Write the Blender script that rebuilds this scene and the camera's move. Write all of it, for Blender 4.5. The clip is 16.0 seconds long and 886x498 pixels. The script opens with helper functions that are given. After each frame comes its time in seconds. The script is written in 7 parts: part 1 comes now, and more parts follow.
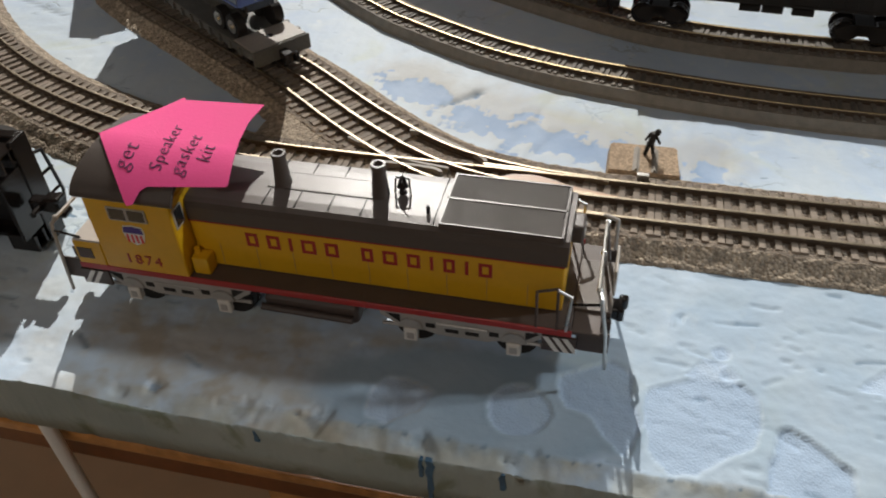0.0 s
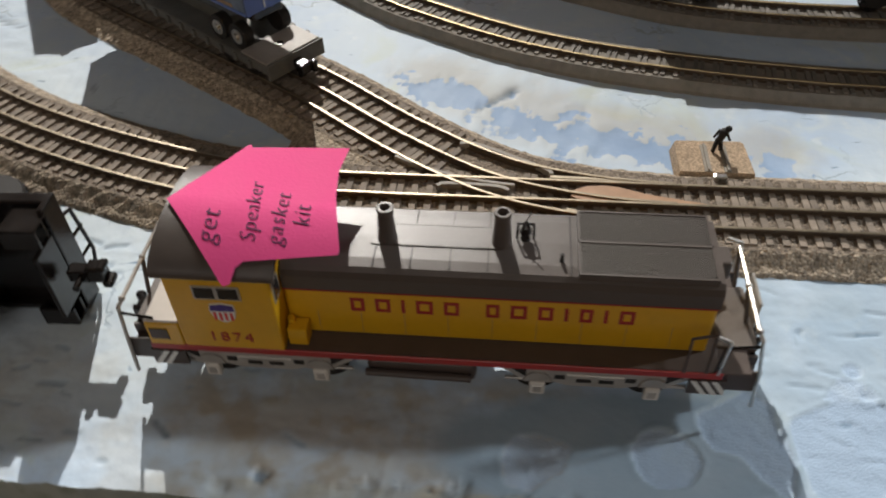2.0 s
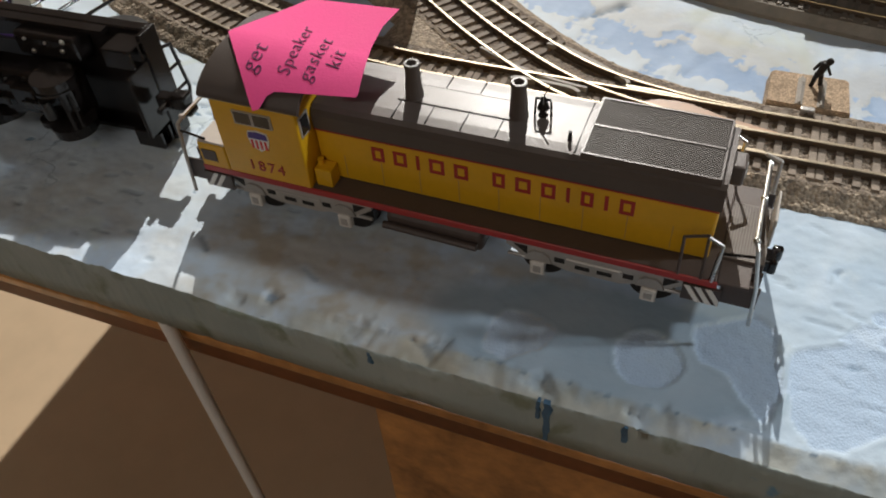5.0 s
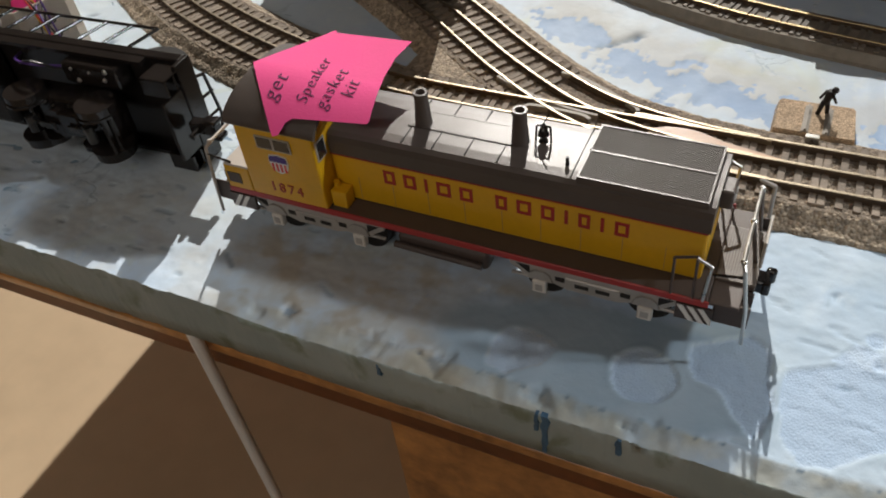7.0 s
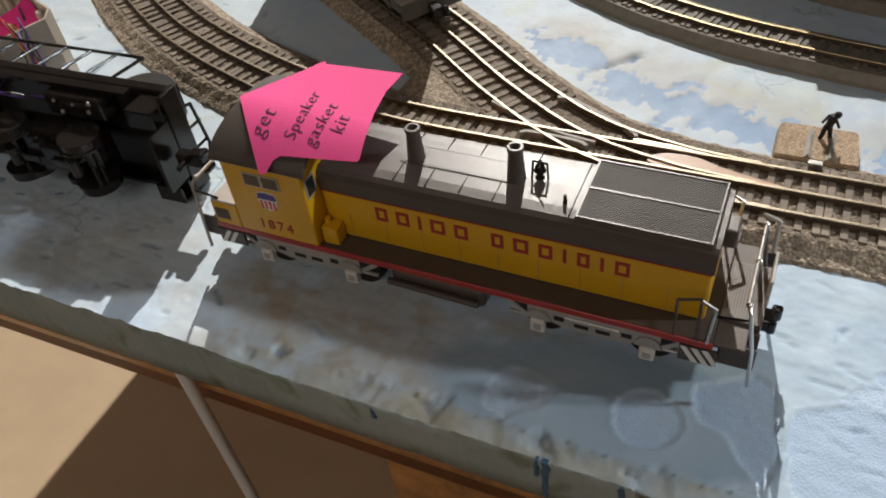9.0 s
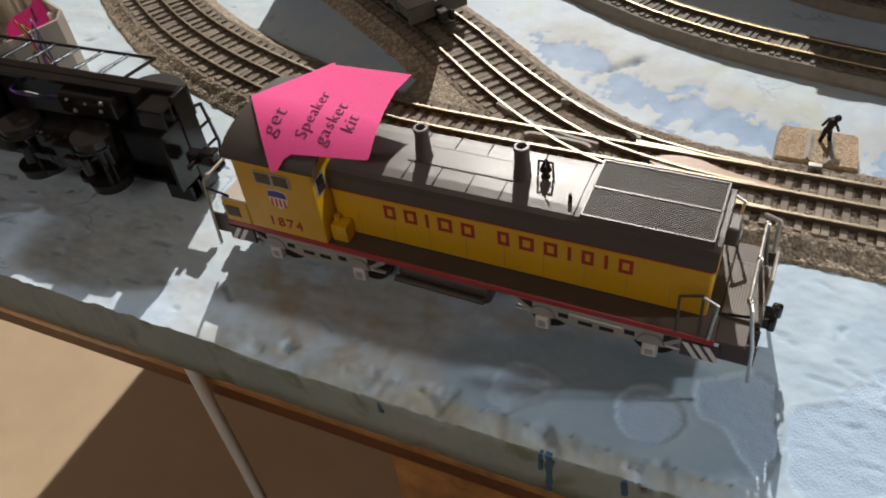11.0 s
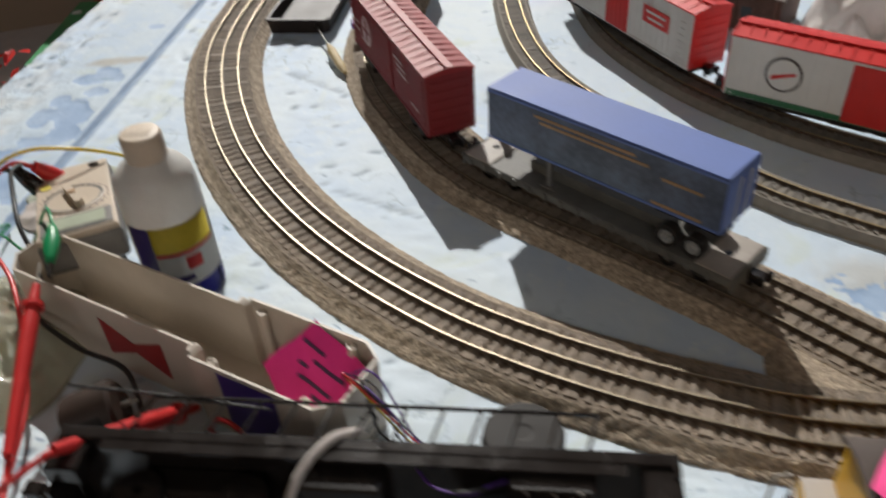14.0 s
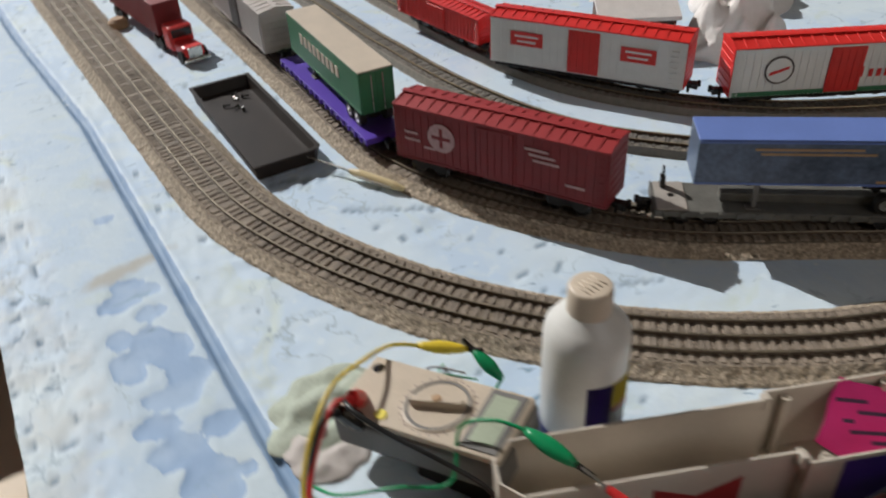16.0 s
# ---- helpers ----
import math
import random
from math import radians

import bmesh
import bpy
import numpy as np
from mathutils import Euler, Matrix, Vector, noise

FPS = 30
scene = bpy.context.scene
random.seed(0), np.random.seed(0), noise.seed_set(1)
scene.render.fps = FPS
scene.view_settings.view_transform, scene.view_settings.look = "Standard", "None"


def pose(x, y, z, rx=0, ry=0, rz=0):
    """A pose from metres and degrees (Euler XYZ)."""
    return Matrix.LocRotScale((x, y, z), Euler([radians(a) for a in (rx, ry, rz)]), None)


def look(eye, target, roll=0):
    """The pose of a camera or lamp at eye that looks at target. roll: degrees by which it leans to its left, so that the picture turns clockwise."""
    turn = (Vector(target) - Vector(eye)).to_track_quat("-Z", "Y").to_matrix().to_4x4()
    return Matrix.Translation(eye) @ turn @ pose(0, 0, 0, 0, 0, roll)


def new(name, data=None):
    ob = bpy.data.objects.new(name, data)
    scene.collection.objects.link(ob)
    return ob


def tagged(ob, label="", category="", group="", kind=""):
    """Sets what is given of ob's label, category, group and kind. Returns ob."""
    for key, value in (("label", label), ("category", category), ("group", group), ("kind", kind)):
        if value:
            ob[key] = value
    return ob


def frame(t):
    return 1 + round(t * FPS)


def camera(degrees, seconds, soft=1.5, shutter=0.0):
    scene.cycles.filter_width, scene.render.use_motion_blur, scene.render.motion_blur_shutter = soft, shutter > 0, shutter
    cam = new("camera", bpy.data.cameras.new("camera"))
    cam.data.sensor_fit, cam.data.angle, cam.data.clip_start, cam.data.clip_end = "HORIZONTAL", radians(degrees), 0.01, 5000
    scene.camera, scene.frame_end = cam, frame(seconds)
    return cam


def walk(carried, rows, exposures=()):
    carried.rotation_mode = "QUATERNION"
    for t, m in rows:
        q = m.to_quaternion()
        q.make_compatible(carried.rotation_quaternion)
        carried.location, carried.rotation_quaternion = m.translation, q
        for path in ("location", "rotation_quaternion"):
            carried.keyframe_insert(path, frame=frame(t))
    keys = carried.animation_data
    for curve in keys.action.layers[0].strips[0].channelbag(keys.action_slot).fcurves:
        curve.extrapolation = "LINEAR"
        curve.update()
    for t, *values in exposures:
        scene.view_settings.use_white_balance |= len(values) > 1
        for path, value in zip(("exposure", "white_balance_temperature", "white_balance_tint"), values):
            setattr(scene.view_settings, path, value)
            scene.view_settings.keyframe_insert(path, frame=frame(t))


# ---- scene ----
EXPO = -0.36
cam = camera(57.64, 16.0, soft=1.9, shutter=0.5)
PATH = [  # seconds, x, y, z, yaw, pitch, roll
    (0, 0.1226, -0.2402, 0.2807, 14.36, -41.02, -2.20),
    (0.5, 0.1121, -0.2309, 0.2779, 14.92, -41.07, -2.51),
    (1, 0.1117, -0.2237, 0.2761, 15.39, -41.67, -3.03),
    (1.5, 0.0888, -0.2196, 0.2773, 14.03, -43.03, -2.77),
    (2, 0.0303, -0.2020, 0.2902, 6.34, -44.66, -1.86),
    (2.5, -0.0359, -0.1948, 0.2900, -5.15, -45.55, 0.17),
    (3, -0.0605, -0.2018, 0.2905, -11.09, -46.89, 1.13),
    (3.5, -0.0567, -0.2016, 0.2951, -11.69, -47.33, 1.19),
    (4, -0.0030, -0.1896, 0.2919, -2.99, -47.59, 0.73),
    (4.5, 0.0703, -0.2127, 0.2735, 16.61, -47.65, -1.85),
    (4.7, 0.0943, -0.2188, 0.2702, 22.55, -47.44, -3.57),
    (7, 0.1264, -0.2294, 0.2803, 29.27, -44.80, -7.43),
    (7.5, 0.1296, -0.2266, 0.2840, 28.81, -44.61, -7.82),
    (8, 0.1261, -0.2190, 0.2830, 28.99, -44.42, -7.90),
    (10.5, 0.1184, -0.2097, 0.2847, 28.83, -45.02, -7.83),
    (11, 0.1204, -0.2193, 0.2861, 28.87, -44.29, -7.50),
    (11.5, 0.1201, -0.2207, 0.2884, 28.97, -44.10, -7.52),
    (12, 0.1181, -0.2169, 0.2862, 28.89, -44.14, -7.21),
    (12.5, 0.0906, -0.2038, 0.2914, 27.67, -44.92, -5.57),
    (13, 0.0050, -0.1981, 0.3121, 20.64, -45.13, -2.92),
    (13.5, -0.1208, -0.1879, 0.3520, 13.67, -42.73, -3.73),
    (14, -0.2264, -0.1803, 0.3626, 10.21, -38.84, -3.80),
    (14.5, -0.3466, -0.1316, 0.3509, 5.42, -36.11, -2.07),
    (15, -0.4830, -0.0982, 0.3610, -7.48, -36.00, 0.52),
    (15.5, -0.6204, -0.1209, 0.3880, -20.03, -37.28, -1.51),
    (16, -0.7109, -0.0488, 0.4043, -28.33, -36.63, -3.17),
]


def eye_pose(x, y, z, yaw, pitch, roll):
    return pose(x, y, z, 0, 0, yaw) @ pose(0, 0, 0, 90 + pitch, 0, 0) @ pose(0, 0, 0, 0, 0, roll)


walk(cam, [(t, eye_pose(*p)) for t, *p in PATH], exposures=[(0.0, EXPO - 0.10, 6500, 10), (4.5, EXPO - 0.04, 6520, 10), (7.0, EXPO + 0.03, 6560, 10), (12.6, EXPO - 0.02, 6540, 10), (13.5, EXPO + 0.06, 6450, 10), (14.2, EXPO - 0.02, 6400, 10), (15.0, EXPO - 0.23, 6250, 9), (16.0, EXPO, 6200, 9)])

# ---- world, sun, window light, added lamps ----
SUN_SHIFT = Vector((0.37, -1.32, -1.0))  # where a shadow falls, per metre of height
world = bpy.data.worlds.new("sky")
scene.world = world
world.use_nodes = True
wn = world.node_tree.nodes
sky = wn.new("ShaderNodeTexSky")
sky.sky_type = "NISHITA"
sky.sun_disc = False
to_sun = -SUN_SHIFT.normalized()
sky.sun_elevation = math.asin(to_sun.z)
sky.sun_rotation = math.atan2(to_sun.x, to_sun.y)
world.node_tree.links.new(sky.outputs[0], wn["Background"].inputs[0])
wn["Background"].inputs[1].default_value = 0.05
sun_data = bpy.data.lights.new("sun", "SUN")
sun_data.energy, sun_data.angle, sun_data.color = 4.8, radians(0.5), (1.0, 0.955, 0.89)
sun = new("sun", sun_data)
sun.matrix_world = look((0, 0, 5), Vector((0, 0, 5)) + SUN_SHIFT)
win_data = bpy.data.lights.new("window_light", "AREA")
win_data.shape, win_data.size, win_data.size_y = "RECTANGLE", 2.2, 1.3
win_data.energy, win_data.color = 1.0, (0.97, 0.96, 0.94)
win = new("window_light", win_data)
win.matrix_world = look((-0.4, 1.84, 0.79), (-0.4, 0.0, 0.6))
# lamp outside the east opening, stands in for the second shadow's unseen source
side_data = bpy.data.lights.new("side_beam_lamp", "AREA")
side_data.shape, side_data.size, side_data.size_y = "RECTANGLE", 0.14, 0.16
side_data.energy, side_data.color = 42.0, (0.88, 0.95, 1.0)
side = new("side_beam_lamp", side_data)
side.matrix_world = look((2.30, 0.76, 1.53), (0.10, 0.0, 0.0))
# fill lamp added on the south side, no window known there
fill_data = bpy.data.lights.new("back_fill_lamp", "AREA")
fill_data.shape, fill_data.size, fill_data.size_y = "RECTANGLE", 1.7, 0.9
fill_data.energy, fill_data.color = 14.5, (1.0, 0.93, 0.85)
door = new("back_fill_lamp", fill_data)
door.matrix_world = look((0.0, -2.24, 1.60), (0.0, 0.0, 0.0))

# ---- materials ----
def material(name, color, rough=0.6, metal=0.0, vary=0.12, size=60.0, bump=0.0, bump_size=300.0, spec=0.5,
             tint=None, stains=0.0, each=0.0, trans=0.0, coat=0.0, grains=0.0):
    """A procedural surface: colour varied at two scales, worn roughness, fine relief. size: cells a metre."""
    m = bpy.data.materials.new(name)
    m.use_nodes = True
    n, l = m.node_tree.nodes, m.node_tree.links
    b = n["Principled BSDF"]
    co = n.new("ShaderNodeTexCoord")
    big, fine = n.new("ShaderNodeTexNoise"), n.new("ShaderNodeTexNoise")
    for node, s, det in ((big, size, 5), (fine, size * 9, 3)):
        node.inputs["Scale"].default_value, node.inputs["Detail"].default_value = s, det
        l.new(co.outputs["Object"], node.inputs["Vector"])
    add = n.new("ShaderNodeMath")
    add.operation = "MULTIPLY_ADD"
    l.new(fine.outputs[0], add.inputs[0])
    add.inputs[1].default_value = 0.5
    l.new(big.outputs[0], add.inputs[2])
    ramp = n.new("ShaderNodeValToRGB")
    e = ramp.color_ramp.elements
    lo = [c * (1 - vary) for c in color]
    hi = [min(1, c * (1 + vary)) for c in (tint or color)]
    e[0].position, e[1].position = 0.5, 1.0
    e[0].color, e[1].color = (*lo, 1), (*hi, 1)
    l.new(add.outputs[0], ramp.inputs[0])
    out = ramp.outputs[0]
    if each:
        info = n.new("ShaderNodeObjectInfo")
        hsv = n.new("ShaderNodeHueSaturation")
        mr = n.new("ShaderNodeMapRange")
        mr.inputs[3].default_value, mr.inputs[4].default_value = 1 - each, 1 + each
        l.new(info.outputs["Random"], mr.inputs[0])
        l.new(mr.outputs[0], hsv.inputs["Value"])
        l.new(out, hsv.inputs["Color"])
        out = hsv.outputs[0]
    if stains:
        st = n.new("ShaderNodeTexNoise")
        st.inputs["Scale"].default_value, st.inputs["Detail"].default_value = size * 0.35, 6
        l.new(co.outputs["Object"], st.inputs["Vector"])
        sr = n.new("ShaderNodeValToRGB")
        sr.color_ramp.elements[0].position, sr.color_ramp.elements[1].position = 0.55, 0.75
        sr.color_ramp.elements[0].color, sr.color_ramp.elements[1].color = (0, 0, 0, 1), (stains,) * 3 + (1,)
        l.new(st.outputs[0], sr.inputs[0])
        mx = n.new("ShaderNodeMixRGB")
        mx.inputs[2].default_value = (*[c * 0.35 for c in color], 1)
        l.new(sr.outputs[0], mx.inputs[0])
        l.new(out, mx.inputs[1])
        out = mx.outputs[0]
    l.new(out, b.inputs["Base Color"])
    rr = n.new("ShaderNodeMapRange")
    rr.inputs[3].default_value, rr.inputs[4].default_value = max(0.02, rough - 0.1), min(1, rough + 0.1)
    l.new(big.outputs[0], rr.inputs[0])
    l.new(rr.outputs[0], b.inputs["Roughness"])
    b.inputs["Metallic"].default_value = metal
    b.inputs["Specular IOR Level"].default_value = spec
    b.inputs["Transmission Weight"].default_value = trans
    b.inputs["Coat Weight"].default_value = coat
    if bump:
        bn = n.new("ShaderNodeTexNoise")
        bn.inputs["Scale"].default_value, bn.inputs["Detail"].default_value = bump_size, 4
        l.new(co.outputs["Object"], bn.inputs["Vector"])
        bp = n.new("ShaderNodeBump")
        bp.inputs["Strength"].default_value, bp.inputs["Distance"].default_value = bump, 0.001
        l.new(bn.outputs[0], bp.inputs["Height"])
        l.new(bp.outputs[0], b.inputs["Normal"])
        if grains:
            # loose stones: each cell its own tone, round tops
            vo = n.new("ShaderNodeTexVoronoi")
            vo.inputs["Scale"].default_value = grains
            l.new(co.outputs["Object"], vo.inputs["Vector"])
            l.new(vo.outputs["Distance"], bp.inputs["Height"])
            bp.invert = True
            bp.inputs["Distance"].default_value = 0.0018
            bw = n.new("ShaderNodeSeparateColor")
            l.new(vo.outputs["Color"], bw.inputs[0])
            mr = n.new("ShaderNodeMapRange")
            mr.inputs[3].default_value, mr.inputs[4].default_value = 0.62, 1.35
            l.new(bw.outputs[0], mr.inputs[0])
            hs = n.new("ShaderNodeHueSaturation")
            l.new(mr.outputs[0], hs.inputs["Value"])
            l.new(out, hs.inputs["Color"])
            l.new(hs.outputs[0], b.inputs["Base Color"])
    return m


M_YELLOW = material("yellow_plastic", (0.72, 0.40, 0.012), 0.38, vary=0.07, size=40, bump=0.08, bump_size=2500, stains=0.12)
M_GREY = material("grey_brown_plastic", (0.095, 0.076, 0.066), 0.36, vary=0.08, size=50, bump=0.1, bump_size=3000)
M_DECK = material("brown_deck", (0.085, 0.062, 0.052), 0.5, vary=0.12, size=90, bump=0.15, bump_size=1500)
M_RED = material("red_paint", (0.38, 0.025, 0.022), 0.4, vary=0.08, size=80)
M_SILVER = material("silver_paint", (0.43, 0.40, 0.365), 0.42, metal=0.25, vary=0.12, size=120, stains=0.3)
M_STEEL = material("bare_steel", (0.62, 0.60, 0.56), 0.3, metal=1.0, vary=0.1, size=200)
M_RAIL = material("rail_metal", (0.30, 0.255, 0.19), 0.46, metal=1.0, vary=0.16, size=90, stains=0.35)
M_BRASSRAIL = material("brass_rail", (0.42, 0.33, 0.19), 0.45, metal=1.0, vary=0.14, size=90, stains=0.4)
M_TIE = material("tie_plastic", (0.255, 0.208, 0.163), 0.75, vary=0.2, size=150, each=0.2, bump=0.3, bump_size=900)
M_TIEDARK = material("tie_grey", (0.21, 0.19, 0.165), 0.75, vary=0.2, size=150, each=0.25)
M_BED = material("ballast_plastic", (0.32, 0.262, 0.20), 0.85, vary=0.26, size=260, bump=0.6, bump_size=700, tint=(0.43, 0.35, 0.26), grains=560)
M_BEDGREY = material("ballast_grey", (0.235, 0.21, 0.175), 0.8, vary=0.18, size=160, bump=0.35, bump_size=900)
M_BLACK = material("black_plastic", (0.016, 0.013, 0.012), 0.17, vary=0.2, size=120, bump=0.1, bump_size=900, spec=0.5)
M_BLACKMATT = material("black_matt", (0.022, 0.019, 0.017), 0.6, vary=0.25, size=90, spec=0.3)
M_CREAM = material("cream_plastic", (0.62, 0.52, 0.41), 0.45, vary=0.06, size=50, stains=0.1)
M_SHELL = material("off_white_plastic", (0.59, 0.525, 0.445), 0.45, vary=0.06, size=40, stains=0.12)
M_WHITE = material("white_plastic", (0.80, 0.79, 0.76), 0.4, vary=0.04, size=60)
M_PINK = material("pink_paper", (1.0, 0.090, 0.315), 0.8, vary=0.04, size=60, bump=0.15, bump_size=900)
M_PINKDIM = material("magenta_paper", (0.90, 0.04, 0.30), 0.8, vary=0.05, size=60, bump=0.15, bump_size=900)
M_INK = material("ink", (0.09, 0.03, 0.09), 0.7)
M_BOXRED = material("oxide_red_plastic", (0.22, 0.017, 0.019), 0.55, vary=0.08, size=60, bump=0.08, bump_size=1800, stains=0.15)
M_ROOFRED = material("red_roof", (0.33, 0.022, 0.024), 0.55, vary=0.08, size=60)
M_BRIGHTRED = material("bright_red", (0.70, 0.03, 0.025), 0.4, vary=0.08, size=60)
M_BLUE = material("blue_trailer_side", (0.040, 0.070, 0.125), 0.35, vary=0.4, size=28, tint=(0.10, 0.135, 0.215), coat=0.2)
M_BLUETOP = material("blue_roof", (0.13, 0.20, 0.50), 0.58, vary=0.06, size=40)
M_GREEN = material("green_trailer", (0.035, 0.17, 0.075), 0.42, vary=0.08, size=40)
M_PURPLE = material("purple_plastic", (0.10, 0.045, 0.42), 0.42, vary=0.08, size=60)
M_WOOD = material("table_wood", (0.36, 0.145, 0.036), 0.34, vary=0.4, size=14, tint=(0.52, 0.24, 0.07), bump=0.1, bump_size=200, coat=0.4)
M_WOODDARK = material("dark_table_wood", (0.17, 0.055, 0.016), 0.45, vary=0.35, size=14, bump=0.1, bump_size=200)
M_FLOOR = material("stone_floor", (0.57, 0.43, 0.28), 0.5, vary=0.1, size=3, stains=0.1, bump=0.05, bump_size=40)
M_WALL = material("wall_paint", (0.46, 0.38, 0.30), 0.8, vary=0.03, size=4, bump=0.05, bump_size=150)
M_BOTTLE = material("milky_plastic", (0.72, 0.71, 0.68), 0.35, vary=0.05, size=40)
M_LABELBLUE = material("label_purple", (0.05, 0.02, 0.22), 0.4)
M_LABELYELLOW = material("label_yellow", (0.80, 0.66, 0.08), 0.45)
M_LIQUID = material("blue_liquid", (0.03, 0.03, 0.35), 0.3)
M_TAN = material("tan_plastic", (0.42, 0.26, 0.14), 0.6, vary=0.15, size=120)
M_WIRERED = material("red_wire", (0.60, 0.03, 0.03), 0.35)
M_WIREYELLOW = material("yellow_wire", (0.75, 0.55, 0.04), 0.35)
M_WIREGREEN = material("green_wire", (0.01, 0.28, 0.10), 0.35)
M_WIREBLACK = material("black_wire", (0.02, 0.02, 0.02), 0.4)
M_WIREPURPLE = material("purple_wire", (0.10, 0.04, 0.25), 0.4)
M_GLASS = material("dark_window", (0.02, 0.02, 0.02), 0.15)
M_LCD = material("lcd_glass", (0.36, 0.40, 0.30), 0.6, spec=0.25)
M_SNOW = material("white_fleece", (0.78, 0.73, 0.70), 0.9, vary=0.05, size=90, bump=0.6, bump_size=500)
M_BROWN = material("brown_wood_model", (0.10, 0.05, 0.035), 0.7, vary=0.3, size=150)
M_LEAF = material("dark_green_leaf", (0.04, 0.10, 0.03), 0.5, vary=0.3, size=60)
M_CLOTH = material("pale_cloth", (0.55, 0.50, 0.47), 0.85, vary=0.06, size=30, bump=0.2, bump_size=400)
M_TISSUE = material("grey_green_tissue", (0.42, 0.46, 0.38), 0.8, vary=0.2, size=50, bump=0.4, bump_size=300)
M_BAG = material("clear_film", (0.94, 0.89, 0.73), 0.09, vary=0.1, size=60, trans=0.75, coat=0.6)


def foam_material(name, face):
    """Painted insulation foam: patchy white over blue, with green and tan washes and tooled relief."""
    m = bpy.data.materials.new(name)
    m.use_nodes = True
    n, l = m.node_tree.nodes, m.node_tree.links
    b = n["Principled BSDF"]
    co = n.new("ShaderNodeTexCoord")

    def tex(scale, detail=6, warp=0.0):
        t = n.new("ShaderNodeTexNoise")
        t.inputs["Scale"].default_value, t.inputs["Detail"].default_value = scale, detail
        t.inputs["Distortion"].default_value = warp
        l.new(co.outputs["Object"], t.inputs["Vector"])
        return t.outputs[0]

    def ramp(src, a, c, lo=(0, 0, 0), hi=(1, 1, 1)):
        r = n.new("ShaderNodeValToRGB")
        r.color_ramp.elements[0].position, r.color_ramp.elements[1].position = a, c
        r.color_ramp.elements[0].color, r.color_ramp.elements[1].color = (*lo, 1), (*hi, 1)
        l.new(src, r.inputs[0])
        return r.outputs[0]

    def mix(f, a, c):
        x = n.new("ShaderNodeMixRGB")
        for i, v in ((0, f), (1, a), (2, c)):
            if isinstance(v, tuple):
                x.inputs[i].default_value = (*v, 1)
            else:
                l.new(v, x.inputs[i])
        return x.outputs[0]

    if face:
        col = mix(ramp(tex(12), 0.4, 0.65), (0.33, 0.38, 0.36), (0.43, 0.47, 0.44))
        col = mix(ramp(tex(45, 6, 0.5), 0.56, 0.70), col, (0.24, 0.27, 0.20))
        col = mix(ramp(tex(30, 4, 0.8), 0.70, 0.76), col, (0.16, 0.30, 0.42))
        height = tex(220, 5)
    else:
        col = mix(ramp(tex(5, 6, 0.8), 0.40, 0.62), (0.54, 0.67, 0.83), (0.66, 0.755, 0.82))
        col = mix(ramp(tex(38, 6, 0.6), 0.50, 0.64), col, (0.62, 0.725, 0.82))
        col = mix(ramp(tex(14, 5, 1.2), 0.58, 0.70), col, (0.61, 0.70, 0.69))
        col = mix(ramp(tex(90, 5, 0.3), 0.60, 0.70), col, (0.66, 0.755, 0.84))

        def layer(name):
            at = n.new("ShaderNodeVertexColor")
            at.layer_name = name
            sep = n.new("ShaderNodeSeparateColor")
            l.new(at.outputs[0], sep.inputs[0])
            return sep.outputs

        def plus(a, c, k):
            x = n.new("ShaderNodeMath")
            x.operation = "MULTIPLY_ADD"
            l.new(c, x.inputs[0])
            x.inputs[1].default_value = k
            l.new(a, x.inputs[2])
            return x.outputs[0]

        paint, relief = layer("paint"), layer("relief")
        # tan wash, darkened to carry the shade painted at the front
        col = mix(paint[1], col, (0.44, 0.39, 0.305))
        torn = mix(ramp(tex(1500, 3), 0.35, 0.66), (0.36, 0.475, 0.62), (0.41, 0.53, 0.68))
        skin = mix(ramp(tex(25), 0.40, 0.62), (0.335, 0.445, 0.545), (0.385, 0.485, 0.575))
        col = mix(relief[1], col, mix(relief[0], skin, torn))
        bare = mix(ramp(tex(30, 5), 0.40, 0.62), (0.29, 0.42, 0.63), (0.37, 0.50, 0.69))
        col = mix(ramp(plus(paint[0], tex(190, 6, 0.4), 0.5), 0.72, 0.80), col, bare)
        olive = mix(ramp(tex(70, 6, 0.5), 0.40, 0.62), (0.42, 0.42, 0.34), (0.56, 0.55, 0.45))
        col = mix(paint[2], col, olive)
        col = mix(relief[2], col, (0.085, 0.155, 0.24))
        mp = n.new("ShaderNodeMapping")
        mp.inputs["Rotation"].default_value = (0, 0, 0.35)
        mp.inputs["Scale"].default_value = (38, 120, 1)
        l.new(co.outputs["Object"], mp.inputs["Vector"])
        nk = n.new("ShaderNodeTexNoise")
        nk.inputs["Scale"].default_value, nk.inputs["Detail"].default_value, nk.inputs["Distortion"].default_value = 1.0, 3, 0.8
        l.new(mp.outputs[0], nk.inputs["Vector"])
        bare_paint = n.new("ShaderNodeMath")
        bare_paint.operation = "MAXIMUM"
        l.new(relief[1], bare_paint.inputs[0])
        l.new(paint[2], bare_paint.inputs[1])
        keep = ramp(bare_paint.outputs[0], 0.25, 0.5, (1, 1, 1), (0, 0, 0))
        nicks = mix(ramp(tex(9, 3), 0.46, 0.56), (0, 0, 0), ramp(nk.outputs[0], 0.665, 0.70))
        nicks = mix(keep, (0, 0, 0), nicks)
        ck = n.new("ShaderNodeTexVoronoi")
        ck.feature = "DISTANCE_TO_EDGE"
        ck.inputs["Scale"].default_value = 16
        wv = n.new("ShaderNodeMixRGB")
        wv.inputs[0].default_value = 0.06
        wn_ = n.new("ShaderNodeTexNoise")
        wn_.inputs["Scale"].default_value, wn_.inputs["Detail"].default_value = 40, 4
        l.new(co.outputs["Object"], wn_.inputs["Vector"])
